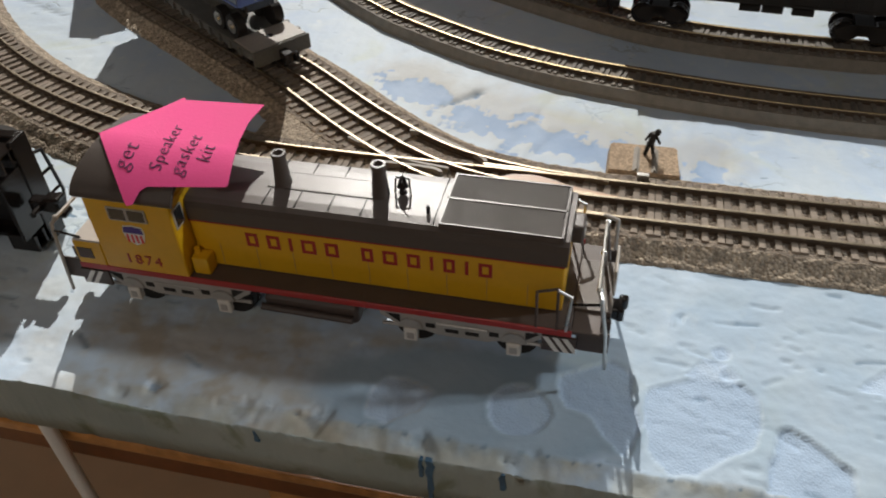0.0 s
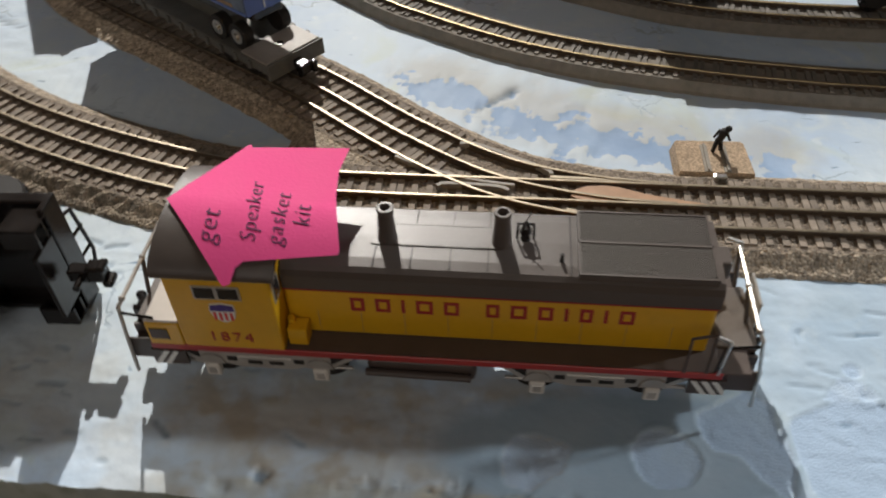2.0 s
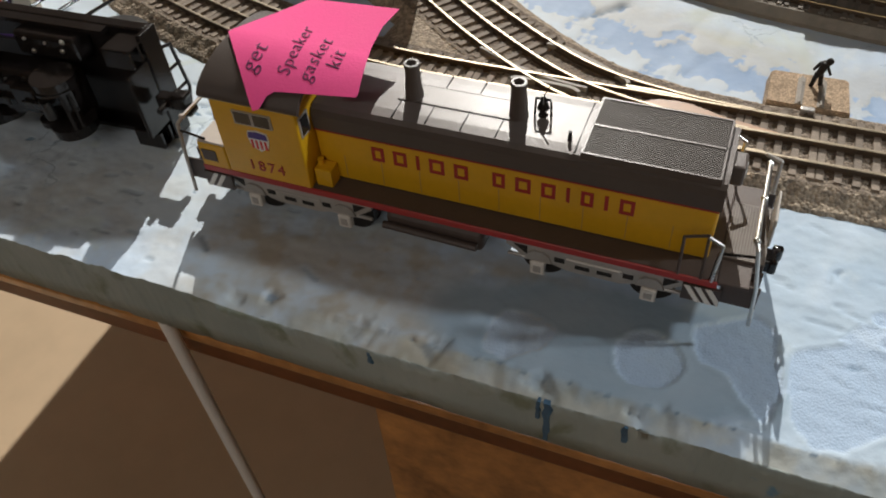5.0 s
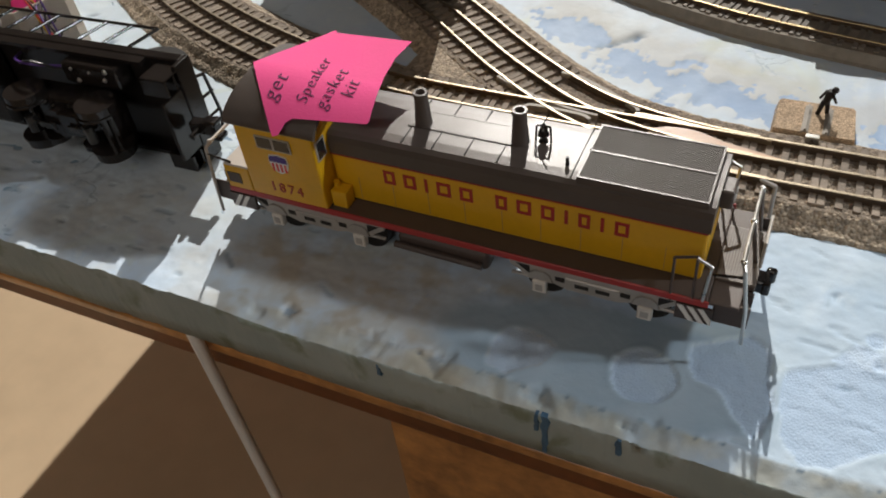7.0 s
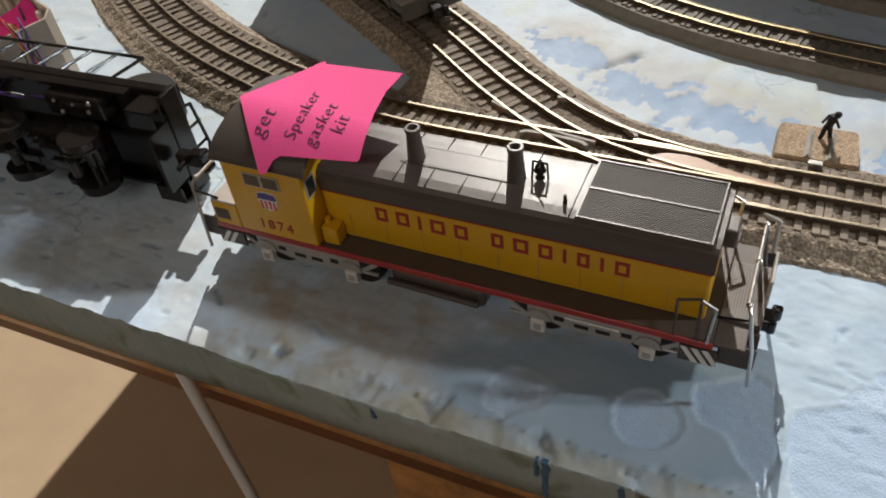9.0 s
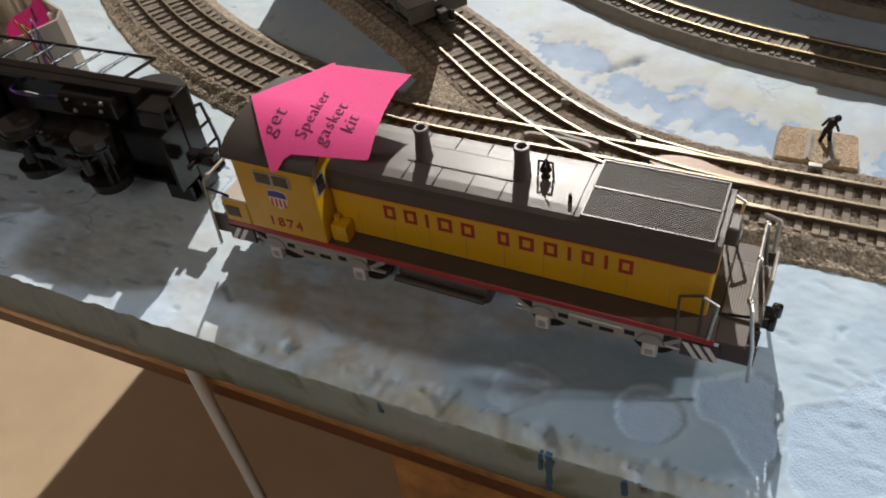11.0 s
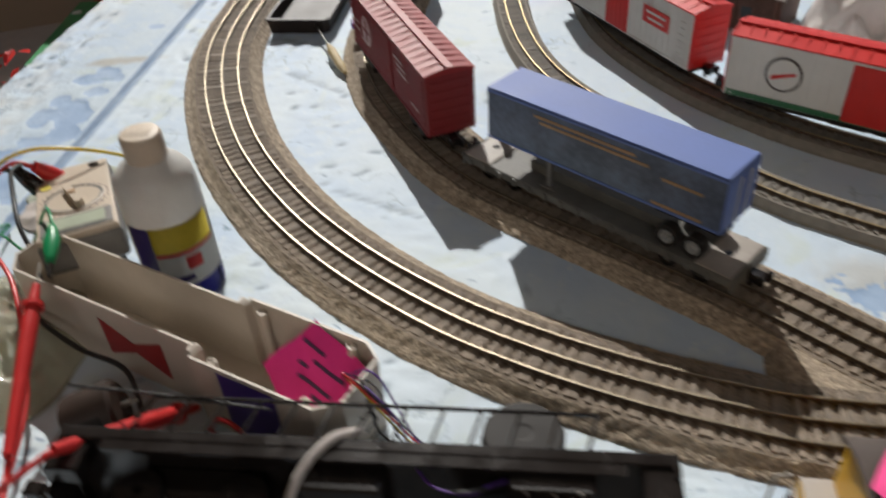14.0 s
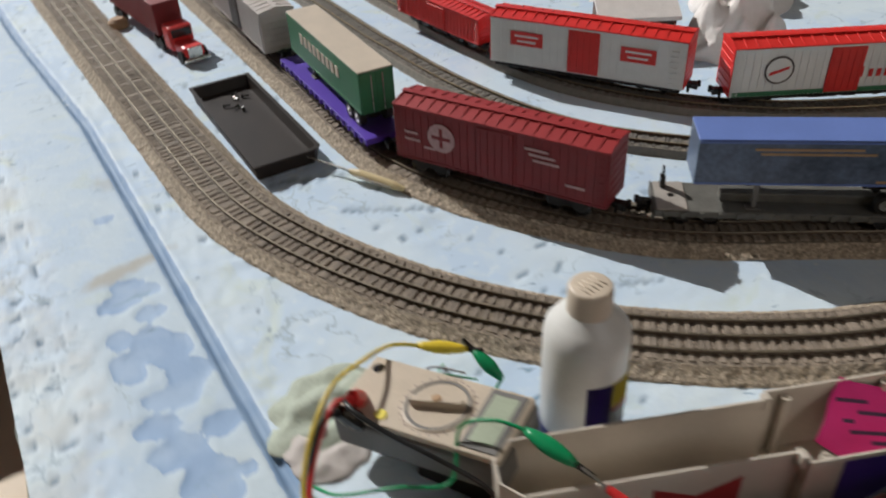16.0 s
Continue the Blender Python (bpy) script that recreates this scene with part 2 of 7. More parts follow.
        l.new(co.outputs["Object"], wv.inputs[1])
        l.new(wn_.outputs["Color"], wv.inputs[2])
        l.new(wv.outputs[0], ck.inputs["Vector"])
        cracks = mix(ramp(tex(11, 3), 0.52, 0.60), (0, 0, 0), ramp(ck.outputs["Distance"], 0.008, 0.020, (1, 1, 1), (0, 0, 0)))
        cracks = mix(keep, (0, 0, 0), cracks)
        clean = ramp(paint[1], 0.10, 0.35, (1, 1, 1), (0, 0, 0))
        cracks, nicks = mix(clean, (0, 0, 0), cracks), mix(clean, (0, 0, 0), nicks)
        col = mix(nicks, col, (0.24, 0.36, 0.48))
        col = mix(cracks, col, (0.42, 0.52, 0.60))
        grit = n.new("ShaderNodeTexVoronoi")
        grit.inputs["Scale"].default_value = 900
        l.new(co.outputs["Object"], grit.inputs["Vector"])
        gm = n.new("ShaderNodeMath")
        gm.operation = "MULTIPLY"
        l.new(grit.outputs["Distance"], gm.inputs[0])
        half = n.new("ShaderNodeMath")
        half.operation = "MULTIPLY"
        half.inputs[1].default_value = 0.35
        l.new(relief[0], half.inputs[0])
        l.new(half.outputs[0], gm.inputs[1])
        height = plus(gm.outputs[0], tex(260, 8), 0.35)
        height = plus(height, tex(70, 6, 1.0), 0.5)
        height = plus(height, nicks, -0.5)
        height = plus(height, cracks, -0.3)
    l.new(col, b.inputs["Base Color"])
    b.inputs["Roughness"].default_value = 0.62
    b.inputs["Specular IOR Level"].default_value = 0.35
    bp = n.new("ShaderNodeBump")
    bp.inputs["Strength"].default_value, bp.inputs["Distance"].default_value = 0.45, 0.0012
    l.new(height, bp.inputs["Height"])
    l.new(bp.outputs[0], b.inputs["Normal"])
    return m


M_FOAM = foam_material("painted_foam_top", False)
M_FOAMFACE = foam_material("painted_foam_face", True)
M_WHEEL = material("dark_wheel", (0.10, 0.095, 0.09), 0.28, metal=0.9, vary=0.2, size=150, stains=0.4)
M_CASE = material("grey_case", (0.16, 0.15, 0.14), 0.5, vary=0.15, size=70, stains=0.2)
M_HANDLE = material("tan_handle", (0.62, 0.50, 0.28), 0.4, vary=0.08, size=80)
M_COPPER = material("copper_tan", (0.44, 0.26, 0.15), 0.45, vary=0.12, size=150)
M_LEAFPAPER = material("green_wrap", (0.05, 0.31, 0.11), 0.35, vary=0.1, size=40)
M_POT = material("dark_pot", (0.045, 0.045, 0.055), 0.4, vary=0.15, size=50)
M_STUB = material("stub_ballast", (0.48, 0.355, 0.24), 0.85, vary=0.12, size=200, bump=0.4, bump_size=900, grains=1300)
M_GUARD = material("guard_plastic", (0.30, 0.27, 0.23), 0.6, vary=0.2, size=200)
M_FLATDECK = material("flatcar_deck", (0.13, 0.125, 0.11), 0.6, vary=0.25, size=60, stains=0.4)
M_FLATEND = material("flatcar_end", (0.40, 0.36, 0.32), 0.55, vary=0.12, size=80, stains=0.25)
M_MESHWIRE = material("screen_wire", (0.115, 0.098, 0.084), 0.6, vary=0.08, size=90)
M_BOXPALE = material("pale_axle_box", (0.70, 0.66, 0.60), 0.5, vary=0.08, size=200)
M_FADED = material("faded_print", (0.52, 0.31, 0.30), 0.5, vary=0.2, size=200)
M_RAILSIDE = material("rail_side", (0.085, 0.060, 0.040), 0.7, vary=0.25, size=120, stains=0.3)
M_DRIP = material("blue_paint", (0.07, 0.15, 0.24), 0.5, vary=0.3, size=300)
M_TREAD = material("tread_grey", (0.20, 0.172, 0.148), 0.45, vary=0.15, size=120, stains=0.2)
M_PALELID = material("pale_lid", (0.56, 0.51, 0.46), 0.45, vary=0.06, size=50, stains=0.15)
M_STEP = material("brown_step", (0.072, 0.053, 0.045), 0.45, vary=0.15, size=90)
M_MOTOR = material("motor_brown", (0.035, 0.022, 0.016), 0.45, vary=0.2, size=120)
M_METER = material("aged_cream_plastic", (0.53, 0.44, 0.34), 0.45, vary=0.08, size=60, stains=0.2)
M_TRAY = material("tray_plastic", (0.030, 0.022, 0.018), 0.5, vary=0.25, size=60, bump=0.1, bump_size=500, spec=0.25)
# browner ballast copy, shade of rails and ties put into its tone
M_BEDTOP = material("brown_shaded_ballast", (0.235, 0.188, 0.142), 0.85, vary=0.25, size=260, bump=0.5, bump_size=850, grains=700)

# ---- building helpers ----
def thing(name, m, label, category, group="", kind=""):
    ob = new(name)
    ob.empty_display_size = 0.01
    ob.matrix_world = m
    return tagged(ob, label, category, group, kind)


def mesh_of(name, bm, mat, smooth=False):
    me = bpy.data.meshes.new(name)
    bmesh.ops.recalc_face_normals(bm, faces=bm.faces[:])
    bm.to_mesh(me)
    bm.free()
    for mm in mat if isinstance(mat, (list, tuple)) else (mat,):
        me.materials.append(mm)
    if smooth:
        me.polygons.foreach_set("use_smooth", [True] * len(me.polygons))
    return me


def part(name, bm, mat, parent=None, label="", smooth=False):
    ob = new(name, mesh_of(name, bm, mat, smooth))
    if parent:
        ob.parent = parent
    return tagged(ob, label)


def again(name, me, parent, m):
    ob = new(name, me)
    ob.parent = parent
    ob.matrix_local = m
    return ob


def box(bm, x0, x1, y0, y1, z0, z1, bevel=0.0, seg=2, m=None):
    mid = Vector(((x0 + x1) / 2, (y0 + y1) / 2, (z0 + z1) / 2))
    size = Vector((abs(x1 - x0), abs(y1 - y0), abs(z1 - z0)))
    mat = Matrix.Translation(mid) @ Matrix.Diagonal((*size, 1))
    made = bmesh.ops.create_cube(bm, size=1.0, matrix=(m or Matrix()) @ mat)["verts"]
    if bevel:
        edges = list({e for v in made for e in v.link_edges})
        bmesh.ops.bevel(bm, geom=edges, offset=bevel, segments=seg, affect="EDGES", profile=0.5)
    return bm


def tube(bm, p, q, r, r2=None, seg=12, caps=True):
    p, q = Vector(p), Vector(q)
    d = q - p
    m = Matrix.Translation((p + q) / 2) @ d.to_track_quat("Z", "Y").to_matrix().to_4x4()
    bmesh.ops.create_cone(bm, cap_ends=caps, segments=seg, radius1=r, radius2=r if r2 is None else r2, depth=d.length, matrix=m)
    return bm


def prism(bm, outline, a, b, axis="z"):
    """A flat outline pulled out from a to b along an axis."""
    def at(u, v, w):
        return {"z": (u, v, w), "y": (u, w, v), "x": (w, u, v)}[axis]
    lo = [bm.verts.new(at(u, v, a)) for u, v in outline]
    hi = [bm.verts.new(at(u, v, b)) for u, v in outline]
    k = len(outline)
    bm.faces.new(lo[::-1])
    bm.faces.new(hi)
    for i in range(k):
        bm.faces.new((lo[i], lo[(i + 1) % k], hi[(i + 1) % k], hi[i]))
    return bm


def lathe(bm, profile, centre=(0, 0, 0), seg=32):
    rings = []
    for r, z in profile:
        rings.append([bm.verts.new((centre[0] + r * math.cos(2 * math.pi * i / seg), centre[1] + r * math.sin(2 * math.pi * i / seg), centre[2] + z)) for i in range(seg)])
    for a, b in zip(rings, rings[1:]):
        for i in range(seg):
            bm.faces.new((a[i], a[(i + 1) % seg], b[(i + 1) % seg], b[i]))
    bm.faces.new(rings[0][::-1])
    bm.faces.new(rings[-1])
    return bm


def smooth_path(points, step):
    """A round line through the points (Catmull-Rom), cut into even steps."""
    pts = [Vector(p) for p in points]
    pts = [2 * pts[0] - pts[1], *pts, 2 * pts[-1] - pts[-2]]
    fine = []
    for a, b, c, d in zip(pts, pts[1:], pts[2:], pts[3:]):
        for k in range(24):
            s = k / 24
            fine.append(0.5 * (2 * b + (c - a) * s + (2 * a - 5 * b + 4 * c - d) * s * s + (3 * b - a - 3 * c + d) * s ** 3))
    fine.append(pts[-2])
    far = [0.0]
    for a, b in zip(fine, fine[1:]):
        far.append(far[-1] + (b - a).length)
    count = max(2, round(far[-1] / step))
    out, j = [], 0
    for i in range(count + 1):
        want = far[-1] * i / count
        while j < len(far) - 2 and far[j + 1] < want:
            j += 1
        s = (want - far[j]) / max(1e-9, far[j + 1] - far[j])
        out.append(fine[j].lerp(fine[j + 1], s))
    return out


def wire(bm, points, r, seg=6, step=0.004):
    """A round wire along a smooth line."""
    path = smooth_path(points, step)
    rings, side = [], None
    for i, p in enumerate(path):
        d = (path[min(i + 1, len(path) - 1)] - path[max(i - 1, 0)]).normalized()
        side = d.orthogonal() if side is None else side - d * side.dot(d)
        side.normalize()
        up = d.cross(side)
        rings.append([bm.verts.new(p + r * (math.cos(2 * math.pi * k / seg) * side + math.sin(2 * math.pi * k / seg) * up)) for k in range(seg)])
    for a, b in zip(rings, rings[1:]):
        for k in range(seg):
            bm.faces.new((a[k], a[(k + 1) % seg], b[(k + 1) % seg], b[k]))
    bm.faces.new(rings[0][::-1])
    bm.faces.new(rings[-1])
    return bm


def sweep(path, profile, rough=0.0, seed=1):
    """A cross-section (offset to the left, height) led along a level path. Returns a bmesh."""
    rng = random.Random(seed)
    bm = bmesh.new()
    rows = []
    for i, p in enumerate(path):
        d = (path[min(i + 1, len(path) - 1)] - path[max(i - 1, 0)]).normalized()
        left = Vector((-d.y, d.x, 0))
        rows.append([bm.verts.new(p + left * (o + rng.uniform(-rough, rough)) + Vector((0, 0, h + (rng.uniform(-rough, rough) if h > 0.001 else 0)))) for o, h in profile])
    for a, b in zip(rows, rows[1:]):
        for k in range(len(profile) - 1):
            bm.faces.new((a[k], a[k + 1], b[k + 1], b[k]))
    bm.faces.new(rows[0])
    bm.faces.new(rows[-1][::-1])
    return bm


def writing(name, text, size, mat, parent, m, depth=0.0002, shear=0.0, space=1.0, thin=0.0):
    """Words in the built-in font, turned into a mesh."""
    cu = bpy.data.curves.new(name, "FONT")
    cu.body, cu.size, cu.extrude, cu.shear, cu.space_character = text, size, depth, shear, space
    cu.offset = -thin * size
    cu.align_x, cu.align_y = "CENTER", "CENTER"
    cu.resolution_u = 3
    tmp = bpy.data.objects.new(name, cu)
    scene.collection.objects.link(tmp)
    me = bpy.data.meshes.new_from_object(tmp.evaluated_get(bpy.context.evaluated_depsgraph_get()))
    bpy.data.objects.remove(tmp)
    bpy.data.curves.remove(cu)
    me.materials.clear()
    me.materials.append(mat)
    ob = new(name, me)
    ob.parent = parent
    ob.matrix_local = m
    return ob


FRONT = pose(0, 0, 0, 90, 0, 0)  # lays flat writing upright, facing -y

# ---- room ----
FLOOR_Z, CEIL_Z = -0.563, 2.30
X0, X1, Y0, Y1 = -2.6, 1.15, -2.2, 1.80


def slab(name, x0, x1, y0, y1, z0, z1, mat, label, category):
    return tagged(part(name, box(bmesh.new(), x0, x1, y0, y1, z0, z1), mat), label, category, kind="structure")


slab("floor", X0, X1, Y0, Y1, FLOOR_Z - 0.1, FLOOR_Z, M_FLOOR, "beige stone tile floor with fine veins", "floor")
slab("ceiling", X0, X1, Y0, Y1, CEIL_Z, CEIL_Z + 0.1, M_WALL, "plain tan painted ceiling", "ceiling")
slab("wall_west", X0 - 0.1, X0, Y0 - 0.1, Y1 + 0.1, FLOOR_Z - 0.1, CEIL_Z + 0.1, M_WALL, "plain tan painted wall", "wall")
# opening added and kept narrow to shape the side lamp's beam
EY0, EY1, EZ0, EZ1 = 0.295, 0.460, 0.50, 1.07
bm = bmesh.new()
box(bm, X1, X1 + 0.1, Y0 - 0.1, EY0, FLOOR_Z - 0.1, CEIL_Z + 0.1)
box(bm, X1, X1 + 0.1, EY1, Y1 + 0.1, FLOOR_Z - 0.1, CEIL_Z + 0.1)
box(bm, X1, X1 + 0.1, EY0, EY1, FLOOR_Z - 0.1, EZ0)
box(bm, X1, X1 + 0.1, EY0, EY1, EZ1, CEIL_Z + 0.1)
tagged(part("wall_east", bm, M_WALL), "tan painted wall with a small added opening narrowing the side lamp", "wall", kind="structure")
# high opening added to let the fill lamp in
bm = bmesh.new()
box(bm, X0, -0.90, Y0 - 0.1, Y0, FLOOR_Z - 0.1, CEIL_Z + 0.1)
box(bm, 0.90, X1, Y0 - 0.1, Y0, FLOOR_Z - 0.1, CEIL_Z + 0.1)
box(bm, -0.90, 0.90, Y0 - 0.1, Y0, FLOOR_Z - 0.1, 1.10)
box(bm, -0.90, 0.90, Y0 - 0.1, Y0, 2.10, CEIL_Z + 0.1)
tagged(part("wall_south", bm, M_WALL), "tan painted wall with an added high opening for the fill lamp", "wall", kind="structure")
WX0, WX1, WZ0, WZ1 = -1.55, 0.75, 0.06, 1.52
bm = bmesh.new()
box(bm, X0, WX0, Y1, Y1 + 0.1, FLOOR_Z - 0.1, CEIL_Z + 0.1)
box(bm, WX1, X1, Y1, Y1 + 0.1, FLOOR_Z - 0.1, CEIL_Z + 0.1)
box(bm, WX0, WX1, Y1, Y1 + 0.1, FLOOR_Z - 0.1, WZ0)
box(bm, WX0, WX1, Y1, Y1 + 0.1, WZ1, CEIL_Z + 0.1)
tagged(part("wall_north", bm, M_WALL), "tan painted wall with a wide window opening", "wall", kind="structure")
bm = bmesh.new()
box(bm, WX0, WX1, Y1 + 0.02, Y1 + 0.06, WZ0, WZ0 + 0.03, 0.004)
box(bm, WX0, WX1, Y1 + 0.02, Y1 + 0.06, WZ1 - 0.03, WZ1, 0.004)
box(bm, WX0, WX0 + 0.03, Y1 + 0.02, Y1 + 0.06, WZ0 + 0.03, WZ1 - 0.03, 0.004)
box(bm, WX1 - 0.03, WX1, Y1 + 0.02, Y1 + 0.06, WZ0 + 0.03, WZ1 - 0.03, 0.004)
window = tagged(part("window_1", bm, M_WHITE), "wide white-framed window, sun shining in", "window", kind="structure")

# ---- table and foam board ----
FX0, FX1, FY0, FY1, FH = -0.792, 1.05, -0.054, 1.72, 0.034
table = thing("table", pose(0, 0, 0), "orange-brown varnished wooden table under the foam board", "table")
bm = bmesh.new()
box(bm, FX0 + 0.004, FX1 + 0.016, FY0 + 0.0085, FY1 + 0.012, -FH - 0.0125, -FH - 0.0005, 0.0035, 3)
part("tabletop", bm, M_WOOD, table)
# groove and apron take a darker tone than the top and moulding
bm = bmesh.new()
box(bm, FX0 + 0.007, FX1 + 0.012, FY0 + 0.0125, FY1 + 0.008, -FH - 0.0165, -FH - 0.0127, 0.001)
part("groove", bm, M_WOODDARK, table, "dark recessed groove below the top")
bm = bmesh.new()
box(bm, FX0 + 0.005, FX1 + 0.015, FY0 + 0.0095, FY1 + 0.011, -FH - 0.0265, -FH - 0.0167, 0.0030, 3)
part("edge_moulding", bm, M_WOOD, table, "rounded brown lower moulding")
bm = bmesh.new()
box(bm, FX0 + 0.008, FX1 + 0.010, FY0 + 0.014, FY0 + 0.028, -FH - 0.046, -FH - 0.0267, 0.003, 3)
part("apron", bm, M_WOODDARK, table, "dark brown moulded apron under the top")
bm = bmesh.new()
box(bm, -0.035, FX1 - 0.02, FY0 + 0.026, FY0 + 0.044, FLOOR_Z, -FH - 0.0465, 0.002)
part("front_panel", bm, M_WOOD, table, "dark shaded wooden panel below the top")
for x in (FX0 + 0.08, FX1 - 0.1):
    for y in (0.75, FY1 - 0.1):
        part("leg", box(bmesh.new(), x, x + 0.05, y, y + 0.05, FLOOR_Z, -FH - 0.0265, 0.004), M_WOOD, table)

GROOVE = ((-0.642, -0.06), (-0.6535, 0.36), (-0.6595, 0.60), (-0.668, 0.85), (-0.6995, 1.176), (-0.735, 1.72))


def groove_x(y):
    return np.interp(y, [p[1] for p in GROOVE], [p[0] for p in GROOVE])


def soft(d, a, b):
    """1 where d is below a, 0 past b."""
    return np.clip((b - d) / (b - a), 0, 1)


def fbm(x, y, size, seed=0.0):
    return np.array([noise.fractal((u / size, v / size, seed), 0.9, 2.0, 4) for u, v in zip(x.ravel(), y.ravel())]).reshape(x.shape)


def foam_board():
    def spaced(stops):
        out = []
        for (a, step), (b, _) in zip(stops, stops[1:]):
            out += list(np.arange(a, b - step * 0.5, step))
        return np.array(out + [stops[-1][0]])
    xs = spaced([(FX0, 0.0028), (-0.60, 0.006), (-0.27, 0.0013), (0.30, 0.008), (FX1, 1)])
    ys = spaced([(FY0, 0.0013), (0.088, 0.004), (0.32, 0.005), (0.62, 0.011), (FY1, 1)])
    gx, gy = np.meshgrid(xs, ys)
    wob = fbm(gx, gy, 0.03, 7.0)
    fine = fbm(gx, gy, 0.011, 11.0)
    grain = fbm(gx, gy, 0.0032, 23.0)
    z = 0.0006 * fbm(gx, gy, 0.035) + 0.0003 * fine
    zero = np.zeros_like(gx)
    red, green, blue = zero.copy(), zero.copy(), zero.copy()
    rough, skin, navy = zero.copy(), zero.copy(), zero.copy()

    def blob(cx, cy, rx, ry, turn=0.0, edge=0.25, rag=0.25):
        c, s = math.cos(radians(turn)), math.sin(radians(turn))
        u, v = (gx - cx) * c + (gy - cy) * s, -(gx - cx) * s + (gy - cy) * c
        return soft(np.sqrt((u / rx) ** 2 + (v / ry) ** 2) + rag * wob + rag * 0.6 * fine, 1 - edge, 1 + edge)

    # brush strokes: long flat ridges
    strokes = np.array([noise.noise((u / 0.034, (v + 0.12 * u) / 0.0050, 31.0)) for u, v in zip(gx.ravel(), gy.ravel())]).reshape(gx.shape)
    z += 0.0004 * strokes * np.abs(strokes) + 0.00012 * grain
    # bare blue foam showing through behind the turnout
    for cx, cy, rx, ry, a in ((-0.010, 0.232, 0.030, 0.016, -30), (0.045, 0.198, 0.050, 0.020, -24), (0.095, 0.182, 0.050, 0.018, -14), (0.175, 0.168, 0.022, 0.016, 0)):
        green = np.maximum(green, 0.45 * blob(cx, cy + 0.012, rx * 1.3, ry * 1.5, a, 0.4, 0.3))
        red = np.maximum(red, 0.86 * blob(cx, cy, rx, ry, a, 0.75, 1.1))
    z -= 0.0006 * np.clip((red - 0.45) / 0.15, 0, 1)
    # the smooth bare skin at the front, and pits where the skin is torn away down to grainy foam
    smooth = blob(0.085, -0.022, 0.082, 0.030, 4, 0.12, 0.10)
    skin = np.maximum(skin, smooth)
    z = z * (1 - 0.85 * smooth)
    skin = np.maximum(skin, 0.75 * blob(0.240, 0.020, 0.140, 0.100, 0, 0.35, 0.25))

    def outline_distance(outline):
        d = np.full(gx.shape, 9.0)
        inside = np.zeros(gx.shape, bool)
        for (ax, ay), (bx, by) in zip(outline, outline[1:] + outline[:1]):
            t = np.clip(((gx - ax) * (bx - ax) + (gy - ay) * (by - ay)) / ((bx - ax) ** 2 + (by - ay) ** 2), 0, 1)
            d = np.minimum(d, np.hypot(gx - ax - t * (bx - ax), gy - ay - t * (by - ay)))
            if ay != by:
                inside ^= ((ay > gy) != (by > gy)) & (gx < (bx - ax) * (gy - ay) / (by - ay) + ax)
        return np.where(inside, -d, d)

    def torn(outline, deep, tone, grit=0.0010):
        nonlocal z, skin, rough
        d = outline_distance(outline) + 0.0012 * fine + 0.0006 * wob
        hole = soft(d, -0.0007, 0.0007)
        z -= 0.5 * deep * hole
        z += 0.00035 * np.exp(-((d - 0.0012) / 0.0009) ** 2)
        z += 0.30 * grit * grain * hole + 0.00015 * fine * hole
        rough = np.maximum(rough, hole)
        skin = np.maximum(skin * (1 - hole), tone * hole)

    def ring(cx, cy, r, k=14):
        return [(cx + r * math.cos(2 * math.pi * i / k), cy + r * math.sin(2 * math.pi * i / k)) for i in range(k)]

    torn(ring(0.0980, -0.0240, 0.0138), 0.0016, 0.85)
    torn([(0.1134, -0.0072), (0.1136, -0.0013), (0.1353, 0.012), (0.1446, 0.0059), (0.1499, -0.0251), (0.1442, -0.039), (0.1352, -0.0305), (0.1283, -0.0214), (0.1182, -0.018)], 0.0020, 0.85, 0.0015)
    torn([(0.1508, -0.0018), (0.1739, 0.0094), (0.1907, 0.0088), (0.1985, 0.0018), (0.1997, -0.0115), (0.1955, -0.0237), (0.184, -0.0316), (0.1727, -0.042), (0.1618, -0.0437), (0.1530, -0.0332), (0.1500, -0.0116)], 0.0011, 1.0, 0.00015)
    torn([(0.2065, -0.0115), (0.2099, -0.0101), (0.2242, -0.0191), (0.2324, -0.028), (0.2341, -0.045), (0.1984, -0.045), (0.2016, -0.0293)], 0.0030, 0.95, 0.00015)
    torn(ring(0.1835, 0.0255, 0.0036, 9), 0.0016, 0.8)
    torn(ring(0.1870, 0.0130, 0.0040, 9), 0.0010, 0.6)
    torn([(0.168, 0.0095), (0.176, 0.0205), (0.186, 0.0195), (0.189, 0.0090)], 0.0008, 0.6)
    torn([(0.034, -0.040), (0.044, -0.043), (0.056, -0.034), (0.060, -0.022), (0.046, -0.016), (0.036, -0.018), (0.032, -0.030)], 0.0008, 0.75, 0.0016)
    torn([(0.240, 0.016), (0.262, 0.010), (0.275, 0.020), (0.256, 0.030)], 0.0012, 0.6)
    # dirty tan washes at the front, also toning in the brown shade there
    green = np.maximum(green, 0.75 * blob(0.012, -0.036, 0.030, 0.008, 4, 0.5, 0.7))
    green = np.maximum(green, 0.6 * blob(-0.050, -0.015, 0.045, 0.024, 20, 0.6, 0.9))
    green = np.maximum(green, 0.5 * blob(-0.010, -0.034, 0.060, 0.012, 4, 0.6, 0.8))
    stain_shade = fbm(gx, gy, 0.022, 41.0)
    stain2 = fbm(gx, gy, 0.016, 53.0)
    # front wash also darkens the paint for the loco's shade, not the sunlit gap
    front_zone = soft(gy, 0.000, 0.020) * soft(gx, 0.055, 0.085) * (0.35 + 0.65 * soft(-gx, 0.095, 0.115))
    green = np.maximum(green, 0.85 * front_zone * np.clip(0.42 + 1.5 * stain_shade, 0, 1))
